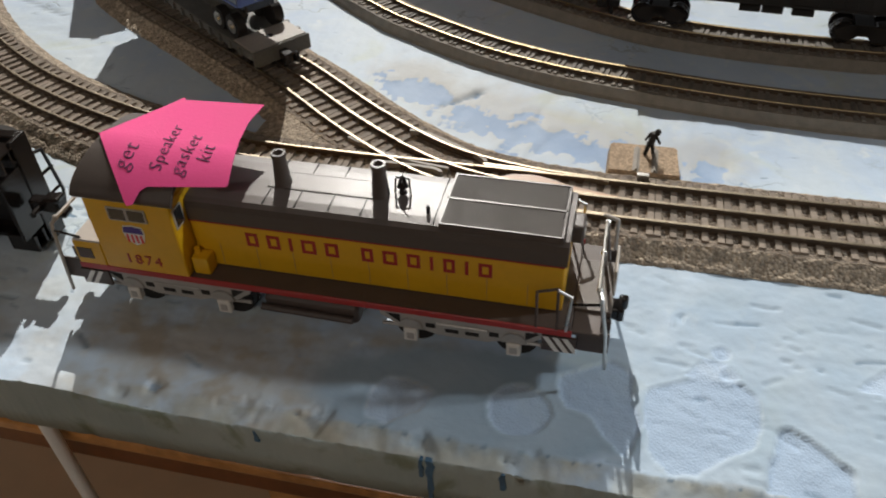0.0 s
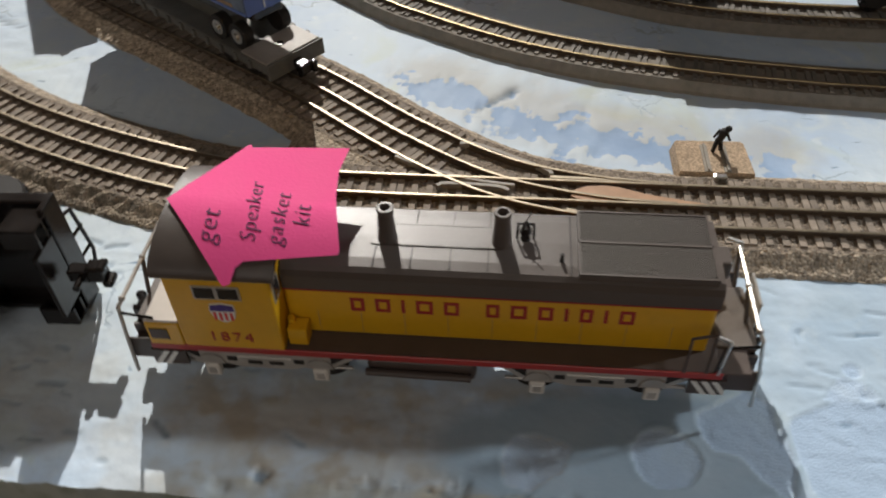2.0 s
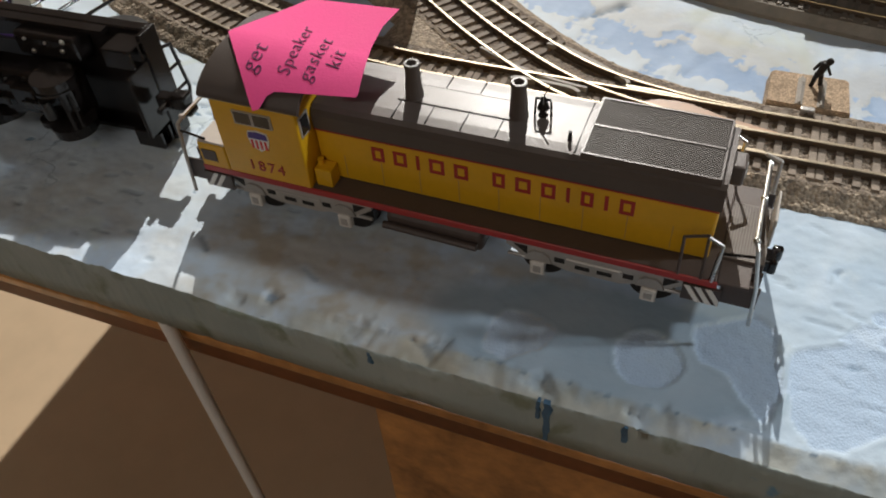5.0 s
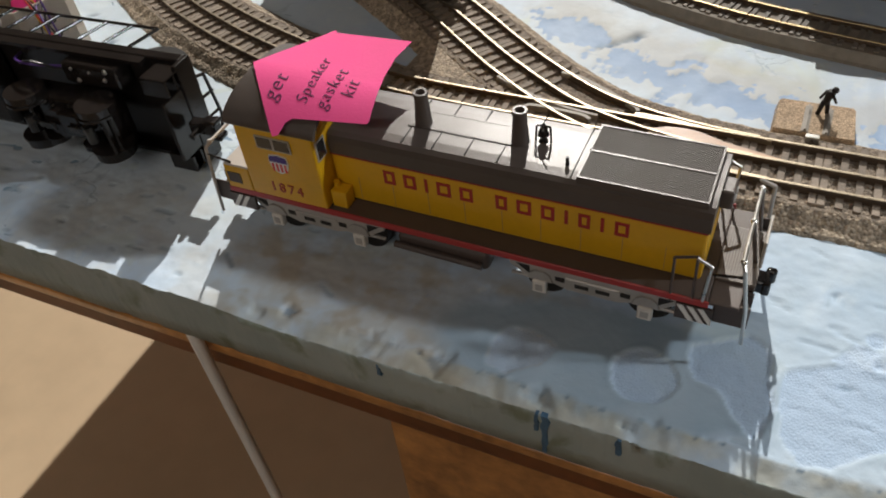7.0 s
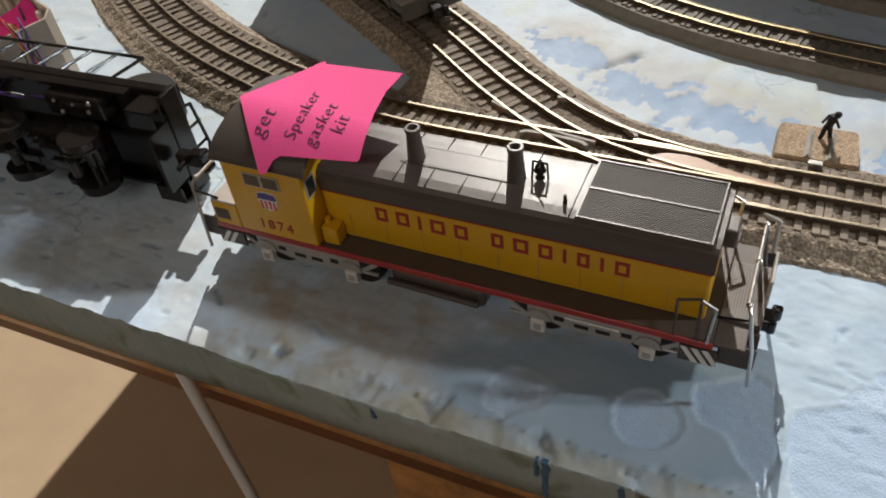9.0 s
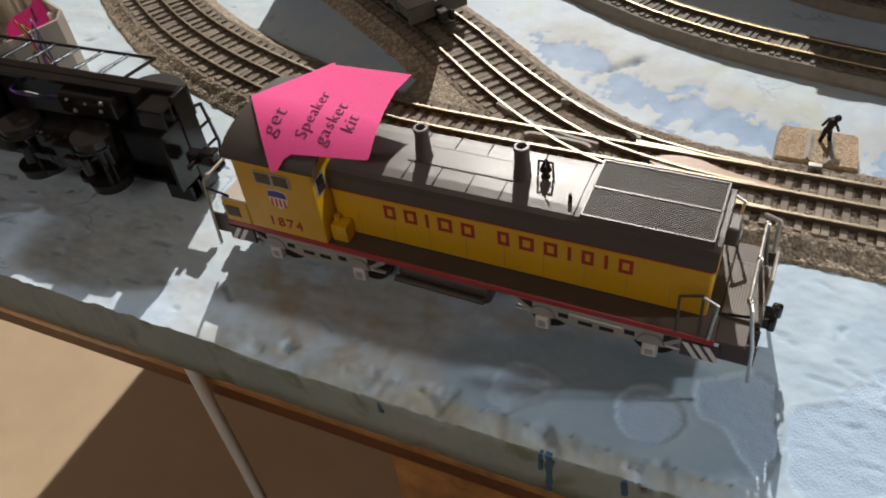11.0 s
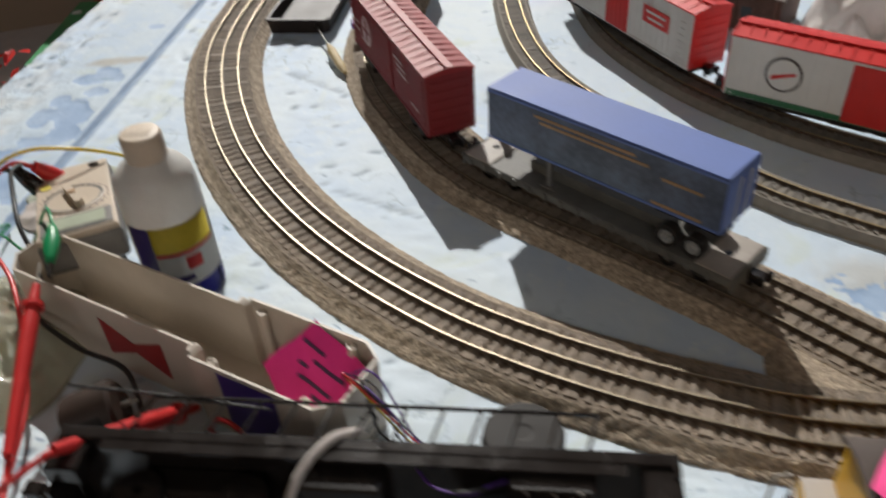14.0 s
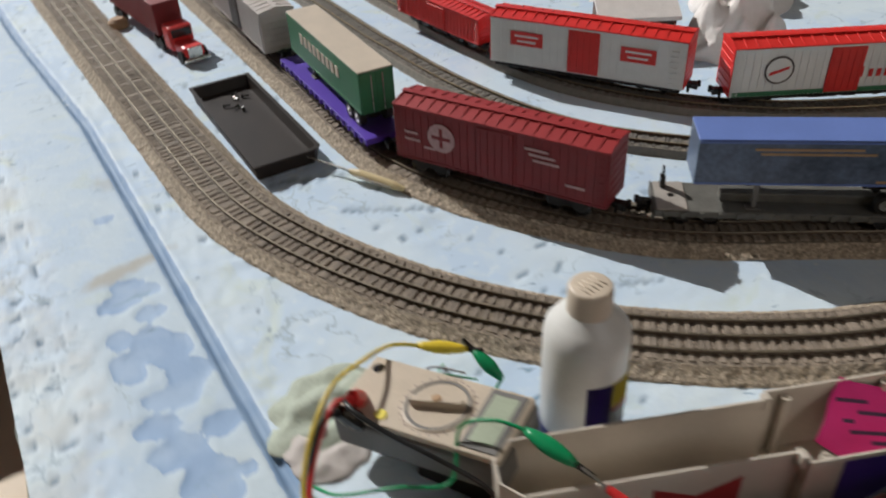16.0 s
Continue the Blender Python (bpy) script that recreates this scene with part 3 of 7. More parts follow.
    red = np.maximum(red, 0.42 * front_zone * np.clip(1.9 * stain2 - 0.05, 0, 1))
    z += front_zone * (0.0005 * stain_shade + 0.0004 * stain2 * np.abs(stain2))
    green = np.maximum(green, 0.8 * blob(0.188, -0.0455, 0.016, 0.0032, 4, 0.4, 0.5))
    # short knife nicks and pits
    rng = random.Random(12)
    cuts = [(0.232, 0.0125, 0.009, -12), (0.213, 0.0165, 0.005, -50), (0.216, 0.0225, 0.003, 0), (0.252, 0.0005, 0.010, -10), (0.262, -0.024, 0.012, -4), (0.196, 0.047, 0.010, 4), (0.205, 0.060, 0.012, -3), (0.166, 0.045, 0.004, 80), (0.170, 0.043, 0.004, 85), (0.162, 0.041, 0.005, 88)]
    for i in range(55):
        cuts.append((rng.uniform(0.135, 0.30), rng.uniform(-0.045, 0.085), rng.choice((0.0015, 0.003, 0.005, 0.008, 0.013)), rng.gauss(-6, 14)))
    for i in range(60):
        cuts.append((rng.uniform(-0.27, -0.02), rng.uniform(-0.048, 0.085), rng.choice((0.0015, 0.003, 0.006, 0.010)), rng.gauss(-8, 18)))
    for cx, cy, half, turn in cuts:
        near = np.s_[max(0, np.searchsorted(ys, cy - 0.016)):np.searchsorted(ys, cy + 0.016), max(0, np.searchsorted(xs, cx - 0.016)):np.searchsorted(xs, cx + 0.016)]
        c, s = math.cos(radians(turn)), math.sin(radians(turn))
        u, v = (gx[near] - cx) * c + (gy[near] - cy) * s, -(gx[near] - cx) * s + (gy[near] - cy) * c
        wide = rng.uniform(0.0008, 0.0016)
        d = np.hypot(np.maximum(0, np.abs(u) - half * 0.5), v + 0.0012 * fine[near]) / wide
        m = soft(d, 0.3, 1.3)
        z[near] -= rng.uniform(0.0003, 0.0009) * m
        z[near] += 0.0001 * soft(np.abs(d - 1.8), 0.1, 0.9) * (v > 0)
        deepblue = rng.random() < 0.10
        (navy if deepblue else skin)[near] = np.maximum((navy if deepblue else skin)[near], (0.55 if deepblue else 0.8) * m)
    # the front edge: a crumpled olive band rolled down over the cut, a row of small tears above it
    front = gy - FY0
    line = 0.0088 + 0.0014 * wob + 0.0008 * fine
    band = soft(front - line, -0.0006, 0.0006) * np.clip((gx + 0.115 + 0.01 * wob) / 0.05, 0, 1)
    z = z * (1 - 0.6 * band) - band * (0.42 * np.maximum(0, line - front) + 0.0010 * np.maximum(0, wob + 0.5 * fine) + 0.0003 * grain)
    blue = np.maximum(blue, 0.7 * band * np.clip(0.55 + 0.9 * stain2, 0, 1))
    tear = np.array([noise.noise((u / 0.0026, 5.0, 5.0)) for u in xs])
    tears = np.clip((tear - 0.10) / 0.2, 0, 1)[None, :] * np.exp(-((front - line - 0.0004) / 0.0008) ** 2) * soft(-gx, -0.03, 0.06)
    z += 0.0009 * tears
    navy = np.maximum(navy, 0.75 * np.clip((-tear - 0.05) / 0.2, 0, 1)[None, :] * np.exp(-((front - line + 0.0002) / 0.0007) ** 2) * soft(-gx, -0.03, 0.06))
    # dents broken out of the edge
    for cx, cy, r, dp, tone in ((0.0966, -0.0487, 0.0028, 0.0045, 1.0), (0.0655, -0.0500, 0.0035, 0.003, 0.0), (0.107, -0.050, 0.006, 0.0025, 0.0), (-0.0655, -0.0437, 0.0032, 0.003, 0.8), (-0.080, -0.049, 0.003, 0.003, 0.0),
                                (-0.022, -0.047, 0.007, 0.0030, 0.2), (0.012, -0.0465, 0.006, 0.0035, 0.5), (0.060, -0.049, 0.004, 0.004, 0.2), (-0.22, -0.03, 0.002, 0.002, 0.6), (0.2235, 0.036, 0.0022, 0.002, 0.9), (0.2255, 0.024, 0.002, 0.002, 0.9),
                                (-0.62, 0.56, 0.005, 0.003, 0.9), (-0.60, 0.52, 0.004, 0.003, 0.9), (-0.44, 0.30, 0.004, 0.002, 0.6)):
        d = np.hypot((gx - cx) * 0.7, gy - cy) / r + 0.9 * fine + 0.4 * grain
        z -= 0.6 * dp * soft(d, 0.3, 1.2)
        navy = np.maximum(navy, 0.75 * tone * soft(d, 0.2, 0.7))
    # scratches dug into the board between the curves
    for ax, ay, bx, by in ((-0.50, 0.53, -0.43, 0.49), (-0.49, 0.60, -0.47, 0.585), (-0.52, 0.61, -0.505, 0.595), (-0.51, 0.64, -0.50, 0.625), (-0.535, 0.625, -0.53, 0.61), (-0.40, 0.33, -0.33, 0.30), (0.01, 0.215, 0.03, 0.235), (-0.545, 0.602, -0.538, 0.610), (-0.531, 0.592, -0.522, 0.606), (-0.516, 0.588, -0.504, 0.602), (-0.496, 0.588, -0.488, 0.602)):
        t = np.clip(((gx - ax) * (bx - ax) + (gy - ay) * (by - ay)) / ((bx - ax) ** 2 + (by - ay) ** 2), 0, 1)
        d = np.hypot(gx - ax - t * (bx - ax), gy - ay - t * (by - ay)) + 0.003 * fine
        z -= 0.0012 * soft(d, 0.0005, 0.004)
        navy = np.maximum(navy, 0.7 * soft(d, 0.0, 0.004))
    # the long blue joint with its bare strip, dabs of glue pulled off, and the scuffed rim
    side = gx - groove_x(gy)
    z -= 0.0045 * np.exp(-(side / 0.0034) ** 2)
    z += 0.0007 * np.exp(-((np.abs(side) - 0.0080) / 0.0022) ** 2)
    red = np.maximum(red, soft(np.abs(side) + 0.001 * fine, 0.0040, 0.0085))
    navy = np.maximum(navy, 0.30 * soft(np.abs(side) + 0.001 * fine, 0.0030, 0.0062) + 0.25 * np.exp(-((side + 0.0032) / 0.0018) ** 2))
    strip = soft(side, -0.006, -0.003) * soft(-side + 0.010 * wob + 0.006 * fine, 0.076, 0.088)
    z = z * (1 - 0.7 * strip)
    skin = np.maximum(skin, 0.30 * strip)
    rng = random.Random(4)
    dabs = [(-0.040, 0.300, 0.019, 0.024), (-0.050, 0.335, 0.017, 0.014), (-0.020, 0.345, 0.014, 0.011), (-0.058, 0.365, 0.016, 0.010), (-0.040, 0.385, 0.019, 0.009), (-0.024, 0.405, 0.014, 0.018), (-0.030, 0.440, 0.017, 0.024), (-0.060, 0.430, 0.011, 0.017), (-0.058, 0.465, 0.009, 0.010),
            (-0.028, 0.485, 0.012, 0.010), (-0.045, 0.510, 0.020, 0.009), (-0.018, 0.300, 0.007, 0.006), (-0.040, 0.250, 0.014, 0.011), (-0.060, 0.238, 0.013, 0.010), (-0.016, 0.255, 0.009, 0.008), (-0.050, 0.205, 0.015, 0.013), (-0.030, 0.198, 0.017, 0.009), (-0.016, 0.190, 0.011, 0.010), (-0.022, 0.515, 0.010, 0.010), (-0.034, 0.530, 0.013, 0.008),
            (-0.045, 0.155, 0.018, 0.012), (-0.020, 0.140, 0.013, 0.012), (-0.048, 0.110, 0.015, 0.012), (-0.022, 0.085, 0.014, 0.010), (-0.028, 0.640, 0.009, 0.008)]
    bare = zero.copy()
    for dx, cy, rx, ry in dabs:
        bare = np.maximum(bare, blob(groove_x(cy) + dx, cy, rx * 1.08, ry * 1.12, rng.uniform(-20, 20), 0.16, 0.24))
    lip = np.clip((bare - 0.5) / 0.2, 0, 1)
    z -= 0.0009 * lip
    z += 0.0006 * np.exp(-((bare - 0.40) / 0.10) ** 2)
    red = np.maximum(red, bare)
    green = np.maximum(green, 0.95 * blob(-0.692, 0.552, 0.034, 0.009, 14, 0.3, 0.4))
    green = np.maximum(green, 0.5 * blob(-0.672, 0.705, 0.010, 0.014, 30, 0.6, 0.6))
    edge = np.clip(1 - soft(-side + 0.012 * wob + 0.008 * fine, 0.078, 0.095), 0, 1) * (side < 0)
    z += edge * (0.0006 * fine + 0.0007 * grain)
    green = np.maximum(green, 0.28 * edge * np.clip(0.5 + 1.5 * wob, 0, 1))
    crack = np.abs(np.array([noise.noise((u / 0.020, v / 0.034, 61.0)) for u, v in zip(gx.ravel(), gy.ravel())]).reshape(gx.shape) + 0.15 * grain)
    pit = np.clip((np.array([noise.noise((u / 0.010, v / 0.012, 71.0)) for u, v in zip(gx.ravel(), gy.ravel())]).reshape(gx.shape) - 0.44) / 0.10, 0, 1)
    navy = np.maximum(navy, edge * np.maximum(0.55 * soft(crack, 0.010, 0.035) * np.clip(0.3 + 2 * wob, 0, 1), 0.9 * pit))
    z -= edge * 0.0016 * np.maximum(pit, 0.6 * soft(crack, 0.010, 0.035))
    # thin cracks and pits in the paint elsewhere on the left half
    far = soft(gx, -0.30, -0.20) * (side > 0.01)
    navy = np.maximum(navy, far * 0.75 * np.clip((pit - 0.55) / 0.3, 0, 1) * (wob > 0.02))
    z -= far * 0.0012 * np.clip((pit - 0.55) / 0.3, 0, 1) * (wob > 0.02)
    z += far * (0.0004 * fine + 0.0003 * strokes)
    nx, ny = len(xs), len(ys)
    jag = 0.0008 * fine[0] + 0.0008 * wob[0]
    top = np.stack([gx, gy, z], -1)
    top[0, :, 1] += jag
    verts = top.reshape(-1, 3).tolist()
    faces = [(j * nx + i, j * nx + i + 1, (j + 1) * nx + i + 1, (j + 1) * nx + i) for j in range(ny - 1) for i in range(nx - 1)]
    me = bpy.data.meshes.new("top_skin")
    me.from_pydata(verts, [], faces)
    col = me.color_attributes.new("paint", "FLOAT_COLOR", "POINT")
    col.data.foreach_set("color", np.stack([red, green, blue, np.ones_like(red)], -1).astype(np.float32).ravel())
    col = me.color_attributes.new("relief", "FLOAT_COLOR", "POINT")
    col.data.foreach_set("color", np.stack([rough, skin, navy, np.ones_like(red)], -1).astype(np.float32).ravel())
    me.materials.append(M_FOAM)
    me.polygons.foreach_set("use_smooth", [True] * len(me.polygons))
    board = thing("foam_board", pose(0, 0, 0), "blue foam board roughly painted white, bare blue patches and dents", "foam board")
    new("top_skin", me).parent = board
    # the sides, with knife marks, in rows from the top edge down
    ring = [tuple(top[0, i]) for i in range(nx)] + [tuple(top[j, -1]) for j in range(1, ny)] + [tuple(top[-1, i]) for i in range(nx - 2, -1, -1)] + [tuple(top[j, 0]) for j in range(ny - 2, 0, -1)]
    cx, cy = (FX0 + FX1) / 2, (FY0 + FY1) / 2
    bm = bmesh.new()
    rows = []
    rng = random.Random(8)
    for k, (zz, out) in enumerate(((None, 0), (-0.004, 0.0008), (-0.012, 0.0), (-0.022, 0.0004), (-FH, 0.0))):
        row = []
        for x, y, z0 in ring:
            push = out + (rng.uniform(-0.0006, 0.0006) if 0 < k < 4 else 0)
            if k == 1:
                push += 0.0015 * noise.noise((x * 60, y * 60, 2.0))
            sx = 1 if x > FX1 - 1e-4 else -1 if x < FX0 + 1e-4 else 0
            sy = 1 if y > FY1 - 1e-4 else -1 if y < FY0 + 0.004 else 0
            row.append(bm.verts.new((x + sx * push, (y if k == 0 else min(max(y, FY0), FY1)) + sy * push, z0 if zz is None else zz)))
        rows.append(row)
    k = len(ring)
    for a, b in zip(rows, rows[1:]):
        for i in range(k):
            bm.faces.new((a[i], b[i], b[(i + 1) % k], a[(i + 1) % k]))
    bm.faces.new(rows[-1])
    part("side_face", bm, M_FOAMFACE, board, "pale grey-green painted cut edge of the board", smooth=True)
    return board


board = foam_board()
for x, w, top, low in ((0.0655, 0.0026, -0.0035, -0.031), (0.0620, 0.0012, -0.0035, -0.016), (0.0966, 0.0018, -0.0040, -0.015), (-0.012, 0.0012, -0.0045, -0.012)):
    bm = bmesh.new()
    rng = random.Random(int(x * 9000) + 900)
    side = [(x - w * rng.uniform(0.3, 1.0), top + (low - top) * k / 7) for k in range(8)]
    prism(bm, side + [(x + w * rng.uniform(0.3, 1.0), z) for _, z in side[::-1]], FY0 - 0.0012, FY0 + 0.0010, "y")
    part("paint_drip", bm, M_DRIP, board, "dark blue paint drip")
bm = bmesh.new()
tube(bm, (-0.110, FY0 - 0.0030, FLOOR_Z), (-0.131, FY0 + 0.0042, -FH - 0.0004), 0.0035, seg=20)
tagged(part("pipe", bm, M_WHITE, smooth=False), "thin white plastic pipe standing against the table edge", "pipe")

# ---- tracks ----
RAIL_TOP = 0.0125


CURVE_A = [(-91, 0.5325), (-97, 0.5285), (-103, 0.5245), (-110, 0.5215), (-117, 0.5195), (-126, 0.5165), (-135, 0.5145), (-145, 0.5135), (-154, 0.5140), (-164, 0.5180), (-174, 0.5235)]  # angle, radius
LINE_A = smooth_path([(0.62, 0.118, 0), (0.40, 0.118, 0), (0.18, 0.118, 0), (0.06, 0.118, 0)] + [(-0.062 + r * math.cos(radians(a)), 0.651 + r * math.sin(radians(a)), 0) for a, r in CURVE_A] + [(-0.5925, 0.73, 0), (-0.601, 0.90, 0), (-0.615, 1.185, 0), (-0.640, 1.70, 0)], 0.004)
LINE_B = smooth_path([(0.125, 0.1182, 0), (0.075, 0.1225, 0), (0.0236, 0.1364, 0), (-0.032, 0.1705, 0), (-0.0955, 0.2199, 0), (-0.175, 0.274, 0), (-0.254, 0.325, 0), (-0.302, 0.366, 0),
                      (-0.347, 0.425, 0), (-0.385, 0.490, 0), (-0.411, 0.560, 0), (-0.421, 0.63, 0), (-0.423, 0.75, 0), (-0.427, 1.03, 0), (-0.44, 1.70, 0)], 0.004)
LINE_C = smooth_path([(0.62, 0.247, 0), (0.40, 0.243, 0), (0.2816, 0.243, 0), (0.196, 0.249, 0), (0.104, 0.2645, 0), (0.0475, 0.2810, 0), (0.012, 0.2965, 0), (-0.024, 0.316, 0), (-0.064, 0.3415, 0), (-0.137, 0.404, 0), (-0.197, 0.465, 0),
                      (-0.237, 0.522, 0), (-0.267, 0.598, 0), (-0.288, 0.70, 0), (-0.298, 0.81, 0), (-0.306, 0.97, 0), (-0.32, 1.70, 0)], 0.004)
LINE_D = smooth_path([(0.62, 0.335, 0), (0.36, 0.328, 0), (0.26, 0.327, 0), (0.172, 0.336, 0), (0.105, 0.358, 0), (0.0, 0.413, 0), (-0.06, 0.456, 0), (-0.119, 0.518, 0), (-0.172, 0.605, 0), (-0.199, 0.70, 0), (-0.2136, 0.845, 0), (-0.225, 1.1, 0), (-0.235, 1.70, 0)], 0.004)


def frame_at(path, i):
    d = (path[min(i + 1, len(path) - 1)] - path[max(i - 1, 0)]).normalized()
    return d, Vector((-d.y, d.x, 0))


def shifted(path, off):
    return [p + frame_at(path, i)[1] * off for i, p in enumerate(path)]


def rail_bm(path, off, z0, z1, w):
    bm = sweep(shifted(path, off), [(-w * 0.8, z0), (-w * 0.8, z0 + 0.0006), (-w * 0.25, z0 + 0.001), (-w * 0.28, z1 - 0.0012), (-w * 0.5, z1 - 0.0009), (-w * 0.46, z1 - 0.0004), (-w * 0.34, z1 - 0.00003), (0, z1),
                                    (w * 0.34, z1 - 0.00003), (w * 0.46, z1 - 0.0004), (w * 0.5, z1 - 0.0009), (w * 0.28, z1 - 0.0012), (w * 0.25, z0 + 0.001), (w * 0.8, z0 + 0.0006), (w * 0.8, z0)])
    return bm


def tie_mesh(length, width, z0, z1, mat):
    bm = bmesh.new()
    box(bm, -width / 2, width / 2, -length / 2, length / 2, z0, z1)
    for v in bm.verts:
        if v.co.z > (z0 + z1) / 2:
            v.co.x *= 0.85
            v.co.y *= 0.985
    return mesh_of("tie", bm, mat)


def track(name, path, label, rails, half_top, half_bot, bed_z, tie_len, tie_w, tie_step, rail_w, rail_z, bed_mat, tie_mat, rail_mat, start=0, stop=None, rough=0.0005, skip=None, far_y=1.0, top_mat=None):
    ob = thing(name, pose(0, 0, 0), label, "model railway track")
    path = path[start:stop]
    prof = [(-half_bot, 0.0002), (-half_bot + 0.0015, bed_z * 0.22), (-(half_top * 0.55 + half_bot * 0.45), bed_z * 0.5), (-(half_top * 0.85 + half_bot * 0.15), bed_z * 0.85), (-half_top, bed_z)]
    prof += [(-half_top * 0.5, bed_z - 0.0003), (0, bed_z - 0.0002), (half_top * 0.5, bed_z - 0.0003)] + [(-a, b) for a, b in prof[::-1]]
    bm = sweep(path, prof, rough)
    bm.normal_update()
    # level top takes the second ballast, with the shade between ties in its colour
    for f in bm.faces:
        f.material_index = 1 if abs(f.normal.z) > 0.9 and f.calc_center_median().z > bed_z * 0.92 else 0
    part("roadbed", bm, [bed_mat, top_mat or bed_mat], ob)
    for off in rails:
        bm = rail_bm(path, off, bed_z, rail_z, rail_w)
        bmesh.ops.recalc_face_normals(bm, faces=bm.faces[:])
        for f in bm.faces:
            f.material_index = 0 if f.normal.z > 0.3 and f.calc_center_median().z > rail_z - 0.0008 else 1
        part("rail", bm, [rail_mat, M_RAILSIDE], ob)
    me = tie_mesh(tie_len, tie_w, bed_z - 0.001, bed_z + 0.0009, tie_mat)
    rest = bmesh.new()
    far, want, count = 0.0, tie_step / 2, 0
    for i in range(1, len(path)):
        far += (path[i] - path[i - 1]).length
        if far >= want:
            want += tie_step
            if skip and skip(path[i]):
                continue
            d, left = frame_at(path, i)
            m = Matrix.Translation(path[i]) @ Matrix.Rotation(math.atan2(d.y, d.x), 4, "Z")
            if path[i].y < far_y and path[i].x < 0.34:
                again("tie", me, ob, m)
            else:
                box(rest, -tie_w / 2, tie_w / 2, -tie_len / 2, tie_len / 2, bed_z - 0.001, bed_z + 0.0009, m=m)
    tagged(part("far_tie", rest, tie_mat, ob), kind="stuff")
    return ob

# ---- yellow diesel switcher ----
def wheelset(bm, x, r, half, t=0.0045):
    for s in (-1, 1):
        tube(bm, (x, s * half, r), (x, s * (half - t), r), r * 0.93, seg=24)
        tube(bm, (x, s * (half - t), r), (x, s * (half - t - 0.0012), r), r, seg=24)
    tube(bm, (x, -half, r), (x, half, r), 0.0022, seg=8)


def coupler(bm, x, sgn, z=0.013):
    """A knuckle coupler that looks along sgn * x."""
    box(bm, x, x + sgn * 0.010, -0.0030, 0.0030, z - 0.003, z + 0.003, 0.0006)
    box(bm, x + sgn * 0.008, x + sgn * 0.0155, -0.0052, 0.0030, z - 0.0036, z + 0.0036, 0.0014, 3)
    box(bm, x + sgn * 0.013, x + sgn * 0.0165, -0.0056, -0.0028, z - 0.0036, z + 0.0036, 0.0010)
    box(bm, x + sgn * 0.0135, x + sgn * 0.018, 0.0020, 0.0058, z - 0.0038, z + 0.0038, 0.0015, 3)
    tube(bm, (x + sgn * 0.006, 0, z - 0.003), (x + sgn * 0.006, 0, z - 0.0095), 0.0016, seg=10)


def side_frame(bm, xa, xb, y, s):
    """One cast truck side between the two axles, its face at y towards s."""
    a, b = y, y - s * 0.0035
    lo, hi = min(a, b), max(a, b)
    mid = (xa + xb) / 2
    prism(bm, [(xa - 0.013, 0.0195), (xa - 0.013, 0.0165), (xa - 0.004, 0.0165), (xa + 0.006, 0.0145), (mid - 0.010, 0.0145), (mid + 0.010, 0.0145), (xb - 0.006, 0.0145), (xb + 0.004, 0.0165), (xb + 0.013, 0.0165), (xb + 0.013, 0.0195),
               (xb + 0.006, 0.0212), (xb - 0.005, 0.0205), (mid + 0.009, 0.0188), (mid - 0.009, 0.0188), (xa + 0.005, 0.0205), (xa - 0.006, 0.0212)], lo, hi, "y")
    prism(bm, [(xa + 0.005, 0.0092), (xa + 0.011, 0.0068), (xb - 0.011, 0.0068), (xb - 0.005, 0.0092), (xb - 0.005, 0.0110), (xb - 0.012, 0.0088), (xa + 0.012, 0.0088), (xa + 0.005, 0.0110)], lo, hi, "y")
    for x in (xa - 0.0048, xa + 0.0048, xb - 0.0048, xb + 0.0048):
        box(bm, x - 0.0012, x + 0.0012, lo, hi, 0.0075, 0.0168, 0.0003, 1)
    for x in (mid - 0.010, mid + 0.010):
        box(bm, x - 0.0015, x + 0.0015, lo, hi, 0.0085, 0.0150, 0.0003, 1)
    for k in range(4):
        tube(bm, (mid - 0.0055 + k * 0.0036, (lo + hi) / 2, 0.0086), (mid - 0.0055 + k * 0.0036, (lo + hi) / 2, 0.0146), 0.0013, seg=8)


def truck(parent, xa, xb, y, mat, name="truck", r=0.0105):
    bm = bmesh.new()
    box(bm, xa - 0.008, xb + 0.008, -0.0150, 0.0150, 0.010, 0.024, 0.001)
    tk = part(name, bm, M_BLACKMATT, parent)
    for s in (-1, 1):
        bm = bmesh.new()
        side_frame(bm, xa, xb, s * y, s)
        part("side_frame", bm, mat, tk)
        for x in (xa, xb):
            bm = bmesh.new()
            lo, hi = sorted((s * y, s * (y + 0.0026)))
            box(bm, x - 0.0031, x + 0.0031, lo, hi, 0.0070, 0.0138, 0.0005, 1)
            box(bm, x - 0.0018, x + 0.0018, min(lo, lo + s * 0.0008), max(hi, hi + s * 0.0008), 0.0083, 0.0122, 0.0003, 1)
            part("axle_box", bm, mat, tk, "pale square axle box")
    for x in (xa, xb):
        bm = bmesh.new()
        wheelset(bm, x, r, 0.0195)
        part("wheelset", bm, M_STEEL, tk)
    return tk


